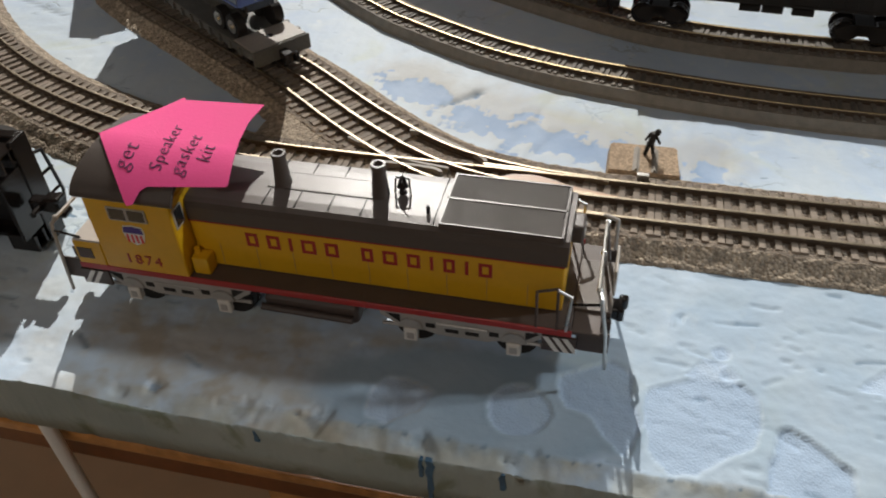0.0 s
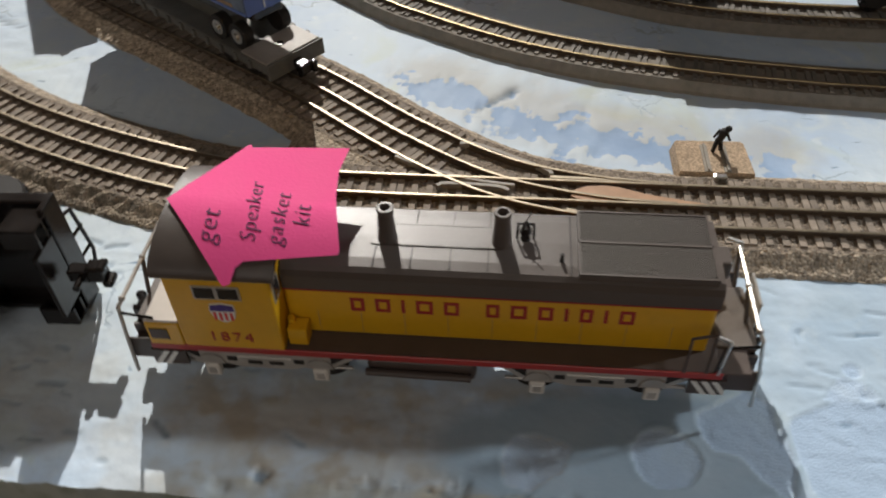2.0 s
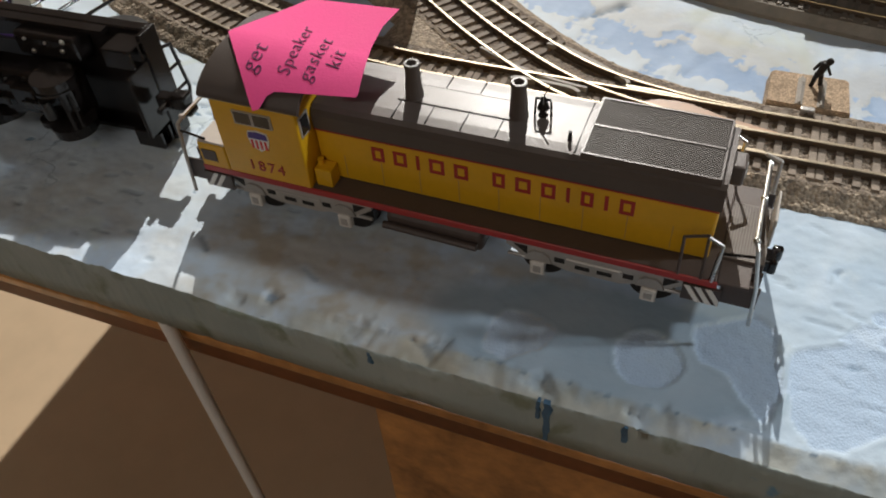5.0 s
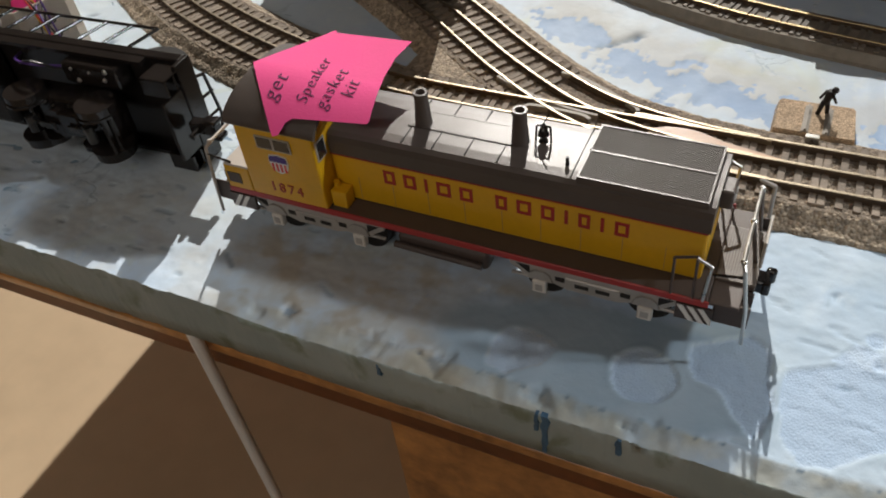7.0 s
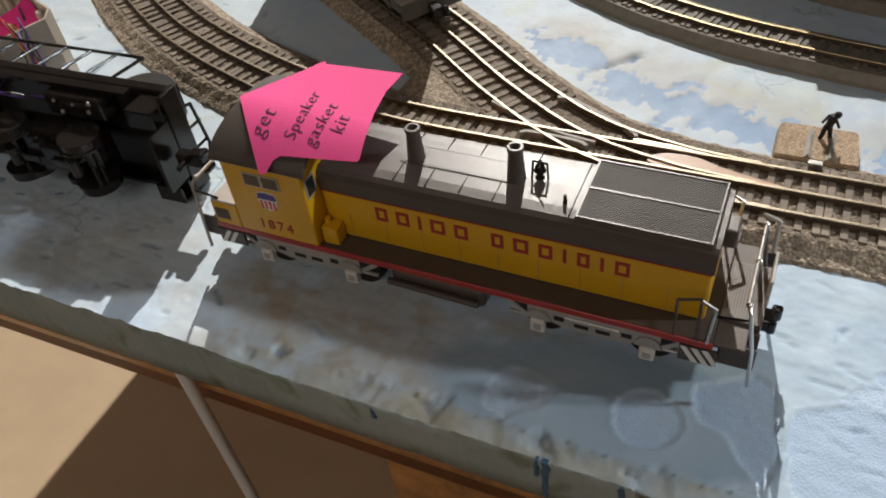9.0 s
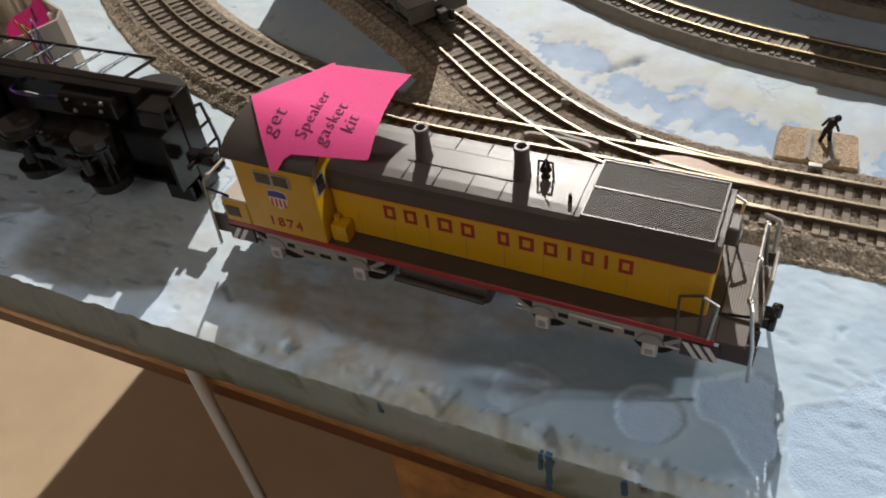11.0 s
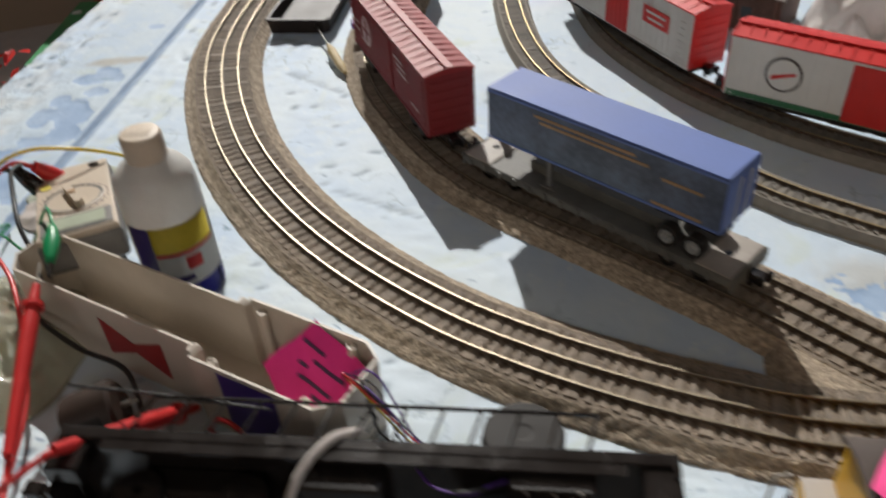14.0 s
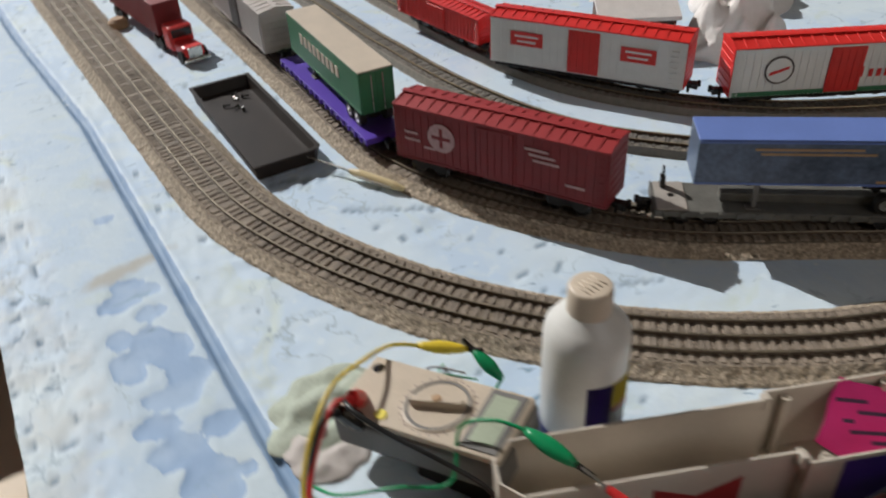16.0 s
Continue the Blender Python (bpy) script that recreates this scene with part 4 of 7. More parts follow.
def silver_truck(parent, xa, xb, y):
    """A switcher truck: slotted plate sides with pale axle boxes hanging below."""
    bm = bmesh.new()
    box(bm, xa - 0.008, xb + 0.008, -0.0150, 0.0150, 0.010, 0.024, 0.001)
    tk = part("truck", bm, M_BLACKMATT, parent)
    mid = (xa + xb) / 2
    for s in (-1, 1):
        lo, hi = sorted((s * y, s * (y - 0.0025)))
        bm = bmesh.new()
        prism(bm, [(xa - 0.014, 0.0262), (xa - 0.014, 0.0235), (xa - 0.007, 0.0185), (xa + 0.006, 0.0170), (mid - 0.011, 0.0150), (mid + 0.011, 0.0150), (xb - 0.006, 0.0170), (xb + 0.007, 0.0185), (xb + 0.014, 0.0235), (xb + 0.014, 0.0262)], lo, hi, "y")
        plate = part("side_frame", bm, M_SILVER, tk, "silver-painted slotted side frame")
        lo, hi = sorted((s * (y + 0.0001), s * (y - 0.0024)))
        for x0, x1, z0, z1 in ((xa + 0.0065, xa + 0.0115, 0.0185, 0.0220), (mid - 0.0080, mid - 0.0012, 0.0170, 0.0200), (mid + 0.0012, mid + 0.0080, 0.0170, 0.0200), (xb - 0.0115, xb - 0.0065, 0.0185, 0.0220)):
            part("slot", box(bmesh.new(), x0, x1, lo, hi, z0, z1, 0.0004, 1), M_BLACKMATT, plate)
        for x, d in ((xa, -1), (xb, 1)):
            bm = bmesh.new()
            prism(bm, [(x + d * 0.0048, 0.0196), (x + d * 0.0048, 0.0246), (x + d * 0.0112, 0.0246)], lo, hi, "y")
            part("slot", bm, M_BLACKMATT, plate)
            bm = bmesh.new()
            prism(bm, [(x - 0.0058, 0.0178), (x - 0.0044, 0.0215), (x - 0.0020, 0.0232), (x + 0.0020, 0.0232), (x + 0.0044, 0.0215), (x + 0.0058, 0.0178)], *sorted((s * (y - 0.0010), s * (y + 0.0011))), "y")
            part("pedestal", bm, M_SILVER, plate)
            tie = part("tie_bar", box(bmesh.new(), x + d * 0.0048, x + d * 0.0135, *sorted((s * (y - 0.0016), s * y)), 0.0166, 0.0180, 0.0003, 1), M_SILVER, plate)
        a, b = sorted((s * (y - 0.0010), s * (y + 0.0008)))
        part("spring_beam", box(bmesh.new(), mid - 0.0120, mid + 0.0120, a, b, 0.0208, 0.0228, 0.0005, 1), M_SILVER, plate)
        for x in (xa, xb):
            bm = bmesh.new()
            a, b = sorted((s * (y - 0.0015), s * (y + 0.0022)))
            box(bm, x - 0.0032, x + 0.0032, a, b, 0.0105, 0.0180, 0.0006, 1)
            ab = part("axle_box", bm, M_BOXPALE, tk, "pale axle box")
            a, b = sorted((s * (y + 0.0015), s * (y + 0.0024)))
            part("lid", box(bmesh.new(), x - 0.0018, x + 0.0018, a, b, 0.0120, 0.0162, 0.0003, 1), M_SILVER, ab)
    for x in (xa, xb):
        bm = bmesh.new()
        wheelset(bm, x, 0.0105, 0.0175)
        part("wheelset", bm, M_BLACKMATT, tk)


def handrail(bm, pts, r=0.0009):
    for a, b in zip(pts, pts[1:]):
        tube(bm, a, b, r, seg=8)
        bmesh.ops.create_icosphere(bm, subdivisions=1, radius=r, matrix=Matrix.Translation(b))


def switcher():
    lo = thing("diesel_switcher", pose(0, 0.0245, 0), "yellow and grey-brown model diesel switcher locomotive standing on the foam", "model locomotive")
    # frame and walkway
    bm = bmesh.new()
    box(bm, -0.1135, 0.1160, -0.0295, 0.0295, 0.0292, 0.0330, 0.0006)
    box(bm, -0.1245, -0.1135, -0.0165, 0.0165, 0.0262, 0.0330, 0.0006)
    box(bm, 0.1160, 0.1318, -0.0165, 0.0165, 0.0262, 0.0330, 0.0006)
    box(bm, 0.1160, 0.1280, -0.0288, 0.0288, 0.0300, 0.0322, 0.0004, 1)
    part("walkway_deck", bm, M_DECK, lo)
    bm = bmesh.new()
    for s in (-1, 1):
        box(bm, -0.1135, 0.1165, s * 0.0297, s * 0.0306, 0.0299, 0.0334, 0.0003, 1)
    part("frame_stripe", bm, M_RED, lo, "dark red frame stripe")
    bm = bmesh.new()
    box(bm, -0.100, 0.104, -0.0195, 0.0195, 0.0225, 0.0290, 0.0005)
    part("underframe", bm, M_BLACKMATT, lo)
    # hood: yellow sides, grey-brown upper part with rounded shoulders
    bm = bmesh.new()
    box(bm, -0.0565, 0.1110, -0.0195, 0.0195, 0.0330, 0.0590, 0.0012)
    hood = part("hood_side", bm, M_YELLOW, lo)
    prof = [(-0.0197, 0.0590), (-0.0197, 0.0660), (-0.0188, 0.0688), (-0.0168, 0.0702), (-0.012, 0.0707), (0, 0.0709), (0.012, 0.0707), (0.0168, 0.0702), (0.0188, 0.0688), (0.0197, 0.0660), (0.0197, 0.0590)]
    bm = bmesh.new()
    prism(bm, prof, -0.0565, 0.1116, "x")
    top = part("hood_top", bm, M_GREY, lo)
    bm = bmesh.new()
    for s in (-1, 1):
        box(bm, -0.0565, 0.1108, s * 0.0193, s * 0.0199, 0.0584, 0.0590)
    part("hood_line", bm, M_RED, lo, "thin red line")
    for x in (-0.0205, -0.006, 0.009, 0.0235, 0.055):
        part("panel_seam", box(bmesh.new(), x - 0.00016, x + 0.00016, -0.0165, 0.0165, 0.0704, 0.07105), M_BLACKMATT, top)
    bm = bmesh.new()
    prism(bm, [(-0.0225, -0.0050), (0.0290, -0.0050), (0.0290, 0.0075), (-0.0225, 0.0075)], 0.0706, 0.07125)
    for x in np.arange(-0.0220, 0.0290, 0.0017):
        for y in (-0.0043, 0.0068):
            bmesh.ops.create_icosphere(bm, subdivisions=1, radius=0.00035, matrix=Matrix.Translation((x, y, 0.07125)))
    part("riveted_cover", bm, M_GREY, top)
    # radiator screen
    bm = bmesh.new()
    x0, x1 = 0.0578, 0.1090
    for a, b, c, d in ((x0, x1, -0.0178, -0.0170), (x0, x1, -0.0005, 0.0005), (x0, x1, 0.0170, 0.0178), (x0, x0 + 0.0008, -0.0170, 0.0170), (x1 - 0.0008, x1, -0.0170, 0.0170)):
        box(bm, a, b, c, d, 0.0695, 0.0727)
    screen = part("radiator_screen", bm, M_GREY, lo, "fine diagonal mesh radiator screen")
    bm = bmesh.new()
    box(bm, x0, x1, -0.0172, 0.0172, 0.0700, 0.0713)
    part("screen_floor", bm, M_BLACKMATT, screen)
    bm = bmesh.new()
    w = 0.00024
    for ya, yb in ((-0.0170, -0.0005), (0.0005, 0.0170)):
        h = yb - ya
        for sgn in (-1, 1):
            x = x0 - h
            while x < x1:
                a, b = x, x + h
                p, q = (a, ya if sgn > 0 else yb), (b, yb if sgn > 0 else ya)
                ta, tb = max(0, (x0 - a) / h), min(1, (x1 - a) / h)
                if tb > ta:
                    u0, v0 = a + ta * h, p[1] + ta * (q[1] - p[1])
                    u1, v1 = a + tb * h, p[1] + tb * (q[1] - p[1])
                    zz = 0.0724 if sgn > 0 else 0.0722
                    vs = [bm.verts.new((u0 - w, v0, zz)), bm.verts.new((u0 + w, v0, zz)), bm.verts.new((u1 + w, v1, zz)), bm.verts.new((u1 - w, v1, zz)),
                          bm.verts.new((u0 - w, v0, zz - 0.0004)), bm.verts.new((u0 + w, v0, zz - 0.0004)), bm.verts.new((u1 + w, v1, zz - 0.0004)), bm.verts.new((u1 - w, v1, zz - 0.0004))]
                    for f in ((0, 1, 2, 3), (0, 4, 5, 1), (1, 5, 6, 2), (2, 6, 7, 3), (3, 7, 4, 0)):
                        bm.faces.new([vs[i] for i in f])
                x += 0.0014
    part("mesh", bm, M_MESHWIRE, screen)
    # exhaust stacks, bell, grab iron
    for x in (-0.0165, 0.0284):
        bm = bmesh.new()
        lathe(bm, [(0.0042, 0.0), (0.0038, 0.002), (0.0030, 0.0140), (0.0031, 0.0150), (0.0034, 0.0152), (0.0034, 0.0164), (0.0031, 0.0168), (0.0022, 0.0168), (0.0020, 0.0120), (0.0001, 0.0118)], (x, -0.0010, 0.0702), 20)
        part("exhaust_pipe", bm, M_GREY, lo)
    bm = bmesh.new()
    lathe(bm, [(0.0022, 0.0), (0.0019, 0.0008), (0.0014, 0.0012), (0.0014, 0.0030), (0.0008, 0.0036)], (0.0375, 0.002, 0.0706), 14)
    lathe(bm, [(0.0025, 0.0), (0.0023, 0.0010), (0.0017, 0.0030), (0.0008, 0.0041), (0.0010, 0.0049), (0.0004, 0.0057)], (0.0375, 0.002, 0.0742), 16)
    for s in (-1, 1):
        tube(bm, (0.0375 + s * 0.0034, 0.002, 0.0706), (0.0375 + s * 0.0030, 0.002, 0.0786), 0.0005, seg=6)
    tube(bm, (0.0345, 0.002, 0.0786), (0.0405, 0.002, 0.0786), 0.0005, seg=6)
    tube(bm, (0.0375, 0.0022, 0.0800), (0.0395, 0.0035, 0.0840), 0.0003, seg=6)
    part("bell", bm, M_BLACK, lo, "small dark bell on a bracket")
    bm = bmesh.new()
    tube(bm, (0.0515, -0.0095, 0.0705), (0.0515, -0.0095, 0.0745), 0.0009, 0.0007, seg=10)
    part("filler_cap", bm, M_BLACKMATT, lo)
    bm = bmesh.new()
    box(bm, 0.1105, 0.1165, -0.0050, 0.0050, 0.0600, 0.0690, 0.001)
    head = part("headlight_housing", bm, M_GREY, lo)
    bm = bmesh.new()
    for s in (-1, 1):
        tube(bm, (0.1165, s * 0.0022, 0.0645), (0.1170, s * 0.0022, 0.0645), 0.0017, seg=12)
    part("lens", bm, M_WHITE, head)
    # lettering on the side: one plain hollow bar a letter; the road number
    wide = (5.6, 6.0, 1.5, 6.6, 6.0, 0, 5.2, 6.4, 5.8, 1.5, 5.0, 1.5, 5.8)
    for s in (-1, 1):
        x, bm = -0.0302, bmesh.new()
        face = (s * 0.0194, s * 0.01985)
        for wd in wide:
            wd *= 0.001
            if not wd:
                x += 0.0062
                continue
            a, b = (x, x + wd) if s < 0 else (0.056 - x - wd, 0.056 - x)
            z0, z1, k = 0.0478, 0.0552, 0.00145
            box(bm, a, a + k, *face, z0, z1)
            if wd > 0.002:
                box(bm, b - k, b, *face, z0, z1)
                box(bm, a + k, b - k, *face, z0, z0 + k)
                box(bm, a + k, b - k, *face, z1 - k, z1)
            x += wd + 0.00435
        part("side_lettering", bm, M_RED, lo, "spaced dark red hollow bars in place of lettering")
    for k in range(9):
        x = -0.044 + 0.0175 * k
        for s in (-1, 1):
            part("door_seam", box(bmesh.new(), x - 0.00012, x + 0.00012, s * 0.0194, s * 0.01962, 0.0345, 0.0470), M_TAN, hood)
    # cab
    bm = bmesh.new()
    box(bm, -0.0985, -0.0570, -0.0305, 0.0305, 0.0330, 0.0748, 0.0008)
    prism(bm, [(-0.0300, 0.0740), (-0.024, 0.0786), (-0.012, 0.0828), (0, 0.0842), (0.012, 0.0828), (0.024, 0.0786), (0.0300, 0.0740)], -0.0980, -0.0575, "x")
    cab = part("cab", bm, M_YELLOW, lo)
    arch = [(0.0322 * math.sin(a), 0.0742 + 0.0116 * math.cos(a)) for a in np.linspace(-1.5, 1.5, 45)]
    bm = bmesh.new()
    prism(bm, arch + [(y * 0.96, z - 0.0016) for y, z in arch[::-1]], -0.1022, -0.0545, "x")
    part("cab_roof", bm, M_GREY, lo)
    for s in (-1, 1):
        bm = bmesh.new()
        box(bm, -0.0875, -0.0690, s * 0.0300, s * 0.0312, 0.0632, 0.0702)
        w1 = part("cab_window", bm, M_SILVER, lo)
        bm = bmesh.new()
        for a, b in ((-0.0867, -0.0791), (-0.0775, -0.0698)):
            box(bm, a, b, s * 0.0303, s * 0.0314, 0.0639, 0.0695)
        part("pane", bm, M_GLASS, w1)
        bm = bmesh.new()
        box(bm, -0.0575, -0.0566, s * 0.0215, s * 0.0290, 0.0600, 0.0705)
        w2 = part("front_window", bm, M_SILVER, lo)
        bm = bmesh.new()
        box(bm, -0.0575, -0.0564, s * 0.0225, s * 0.0280, 0.0610, 0.0695)
        part("pane", bm, M_GLASS, w2)
        # shield: plain shapes in its colours
        bm = bmesh.new()
        shield = [(-0.0825, 0.0600), (-0.0780, 0.0608), (-0.0732, 0.0600), (-0.0726, 0.0565), (-0.0738, 0.0520), (-0.0780, 0.0496), (-0.0820, 0.0520), (-0.0832, 0.0565)]
        prism(bm, shield, *sorted((s * 0.0304, s * 0.03095)), "y")
        em = part("shield_emblem", bm, M_WHITE, lo, "small blue, white and red shield emblem")
        bm = bmesh.new()
        prism(bm, [(-0.0822, 0.0596), (-0.0780, 0.0603), (-0.0735, 0.0596), (-0.0731, 0.0566), (-0.0828, 0.0566)], *sorted((s * 0.0305, s * 0.0312)), "y")
        part("blue_field", bm, M_LABELBLUE, em)
        bm = bmesh.new()
        for k in range(4):
            box(bm, -0.0818 + k * 0.0022, -0.0808 + k * 0.0022, s * 0.0305, s * 0.0312, 0.0512, 0.0556)
        part("red_stripe", bm, M_BRIGHTRED, em)
    writing("road_number", "1874", 0.0078, M_RED, lo, pose(-0.0778, -0.0307, 0.0402) @ FRONT, space=1.25)
    writing("road_number", "1874", 0.0078, M_RED, lo, pose(-0.0778, 0.0307, 0.0402, 0, 0, 180) @ FRONT, space=1.25)
    # low equipment box and battery box behind the cab
    bm = bmesh.new()
    box(bm, -0.1130, -0.0987, -0.0305, -0.0070, 0.0330, 0.0465, 0.0006)
    bx = part("equipment_box", bm, M_YELLOW, lo)
    bm = bmesh.new()
    box(bm, -0.1128, -0.0987, -0.0303, -0.0072, 0.0463, 0.0476, 0.0003, 1)
    part("lid", bm, M_PALELID, bx, "pale grey lid")
    bm = bmesh.new()
    box(bm, -0.1115, -0.1040, -0.0309, -0.0304, 0.0370, 0.0430)
    part("vent", bm, M_DECK, bx)
    bm = bmesh.new()
    box(bm, -0.1130, -0.0987, 0.0112, 0.0305, 0.0330, 0.0465, 0.0006)
    far_box = part("equipment_box", bm, M_YELLOW, lo)
    bm = bmesh.new()
    box(bm, -0.1128, -0.0987, 0.0114, 0.0303, 0.0463, 0.0476, 0.0003, 1)
    part("lid", bm, M_PALELID, far_box, "pale grey lid")
    bm = bmesh.new()
    handrail(bm, [(-0.1120, 0.0115, 0.0476), (-0.1125, 0.0112, 0.0505), (-0.1060, 0.0110, 0.0505), (-0.1055, 0.0112, 0.0476)], 0.0004)
    part("grab_iron", bm, M_STEEL, far_box)
    # diamond tread plates
    for x0, x1, y0, y1, z in ((-0.1130, -0.0987, -0.0068, 0.0110, 0.0440), (-0.1240, -0.1140, -0.0160, 0.0160, 0.0336), (0.1165, 0.1318, -0.0160, 0.0160, 0.0336)):
        bm = bmesh.new()
        box(bm, x0, x1, y0, y1, 0.0331, z)
        plate = part("tread_plate", bm, M_TREAD, lo, "pale grey diamond tread plate")
        bm = bmesh.new()
        nx, ny = round((x1 - x0) / 0.0011), round((y1 - y0) / 0.0011)
        for i in range(nx):
            for j in range(ny):
                u, v = x0 + (i + 0.5) * (x1 - x0) / nx, y0 + (j + 0.5 * (1 + (i % 2) * 0.6)) * (y1 - y0) / (ny + 0.6)
                prism(bm, [(u - 0.00042, v), (u, v - 0.00033), (u + 0.00042, v), (u, v + 0.00033)], z, z + 0.0001)
        part("diamond", bm, M_DECK, plate, "dark diamond pattern")
    # ends, steps, couplers
    for sgn, x_in, x_out in ((-1, -0.1000, -0.1255), (1, 0.1042, 0.1322)):
        bm = bmesh.new()
        box(bm, x_out - sgn * 0.0026, x_out - sgn * 0.0004, -0.0180, 0.0180, 0.0140, 0.0310, 0.0008)
        part("pilot", bm, M_BLACK, lo, "black end plate")
        for s in (-1, 1):
            bm = bmesh.new()
            prism(bm, [(x_in + sgn * 0.0140, 0.0195), (x_out, 0.0195), (x_out, 0.0210), (x_in + sgn * 0.0155, 0.0210), (x_in + sgn * 0.0155, 0.0290), (x_in + sgn * 0.0140, 0.0290)], *sorted((s * 0.0268, s * 0.0182)), "y")
            box(bm, x_out - sgn * 0.0010, x_in + sgn * 0.0145, s * 0.0266, s * 0.0182, 0.0252, 0.0264, 0.0004, 1)
            box(bm, x_out, x_in + sgn * 0.0140, s * 0.0192, s * 0.0178, 0.0195, 0.0310)
            box(bm, x_out, x_in + sgn * 0.0146, s * 0.0264, s * 0.0274, 0.0195, 0.0318, 0.0003, 1)
            box(bm, x_out, x_out - sgn * 0.0012, s * 0.0268, s * 0.0178, 0.0190, 0.0230, 0.0003, 1)
            part("step_well", bm, M_STEP, lo, "dark brown corner steps")
        for s in (-1, 1):
            bm = bmesh.new()
            box(bm, x_in, x_in + sgn * 0.0145, s * 0.0292, s * 0.0306, 0.0205, 0.0290)
            pl = part("step_panel", bm, M_STEP, lo)
            bm = bmesh.new()
            a, b = sorted((s * 0.0300, s * 0.0310))
            for k in (0, 1, 2) if sgn > 0 else (0, 1):
                u = min(x_in, x_in + sgn * 0.0145) + 0.0004 + k * 0.0041
                d = 0.0052
                if sgn > 0:
                    e = x_in + 0.0144
                    clip = [(u, 0.0288), (u + 0.0023, 0.0288), (u + 0.0023 + d, 0.0207), (u + d, 0.0207)]
                    if clip[2][0] > e:
                        cut = [(e, 0.0288 - 0.0081 * (e - q) / d) for q in (u + 0.0023, u)]
                        clip = [clip[0], clip[1], cut[0], cut[1]] if u + d > e else [clip[0], clip[1], cut[0], (e, 0.0207), clip[3]]
                    prism(bm, clip, a, b, "y")
                else:
                    prism(bm, [(u, 0.0207), (u + 0.0023, 0.0207), (u + 0.0023 + d, 0.0288), (u + d, 0.0288)], a, b, "y")
            part("white_stripe", bm, M_WHITE, pl)
        bm = bmesh.new()
        coupler(bm, x_out - sgn * (0.0085 if sgn < 0 else 0.0110), sgn, 0.0215)
        part("coupler", bm, M_BLACK, lo)
        xr = -0.1202 if sgn < 0 else 0.1255
        bm = bmesh.new()
        pts = [(x_out - sgn * 0.0005, -0.0292, 0.0125), (x_out - sgn * 0.0020, -0.0292, 0.0330), (xr + sgn * 0.0012, -0.0292, 0.0535), (xr, -0.0265, 0.0555), (xr, 0.0180, 0.0560)]
        handrail(bm, pts, 0.0008)
        for y in (-0.0265, -0.0035, 0.0170):
            bmesh.ops.create_icosphere(bm, subdivisions=2, radius=0.0014, matrix=Matrix.Translation((xr, y, 0.0557)))
        part("end_railing", bm, M_STEEL if sgn > 0 else M_SILVER, lo, "bent silver wire end railing")
        for y, lean in ((-0.0035, 0.004), (0.0170, 0.003)):
            bm = bmesh.new()
            handrail(bm, [(xr, y, 0.0557), (xr + sgn * lean, y + 0.001, 0.0330)], 0.0009)
            part("railing_post", bm, M_GREY, lo)
        bm = bmesh.new()
        handrail(bm, [(x_out - sgn * 0.001, 0.0292, 0.0125), (x_out - sgn * 0.002, 0.0292, 0.0480), (x_out - sgn * 0.008, 0.0292, 0.0500)], 0.0009)
        part("step_rail", bm, M_SILVER, lo)
        bm = bmesh.new()
        handrail(bm, [(xr - sgn * 0.012, -0.0292, 0.0330), (xr - sgn * 0.0110, -0.0292, 0.0480), (xr + sgn * 0.0012, -0.0292, 0.0500)], 0.0006)
        part("step_rail", bm, M_BLACK, lo)
    bm = bmesh.new()
    box(bm, 0.1312, 0.1324, -0.0060, 0.0120, 0.0335, 0.0480, 0.0004, 1)
    part("footboard_plate", bm, M_SILVER, lo)
    for s in (-1, 1):
        bm = bmesh.new()
        handrail(bm, [(0.1015, s * 0.0300, 0.029), (0.1010, s * 0.0300, 0.0535), (0.1095, s * 0.0300, 0.0565), (0.1100, s * 0.0300, 0.0330)], 0.0006)
        part("grab_rail", bm, M_DECK, lo)
        bm = bmesh.new()
        handrail(bm, [(0.1095, s * 0.0308, 0.0565), (0.1150, s * 0.0308, 0.0535), (0.1140, s * 0.0308, 0.0340)], 0.0007)
        part("side_rail", bm, M_STEEL, lo)
    bm = bmesh.new()
    tube(bm, (-0.0545, -0.0225, 0.0450), (-0.0545, -0.0225, 0.0420), 0.0015, seg=10)
    box(bm, -0.0560, -0.0480, -0.0270, -0.0200, 0.0330, 0.0425, 0.0006)
    part("sand_box", bm, M_YELLOW, lo)
    # trucks and tank
    silver_truck(lo, -0.092, -0.0453, 0.0262)
    silver_truck(lo, 0.0454, 0.092, 0.0262)
    bm = bmesh.new()
    box(bm, -0.026, 0.020, -0.0250, 0.0250, 0.0110, 0.0226, 0.0030, 3)
    tank = part("fuel_tank", bm, M_DECK, lo)
    bm = bmesh.new()
    tube(bm, (-0.026, -0.0268, 0.0175), (0.018, -0.0268, 0.0165), 0.0018, seg=10)
    part("air_pipe", bm, M_DECK, tank)
    return lo


switcher()


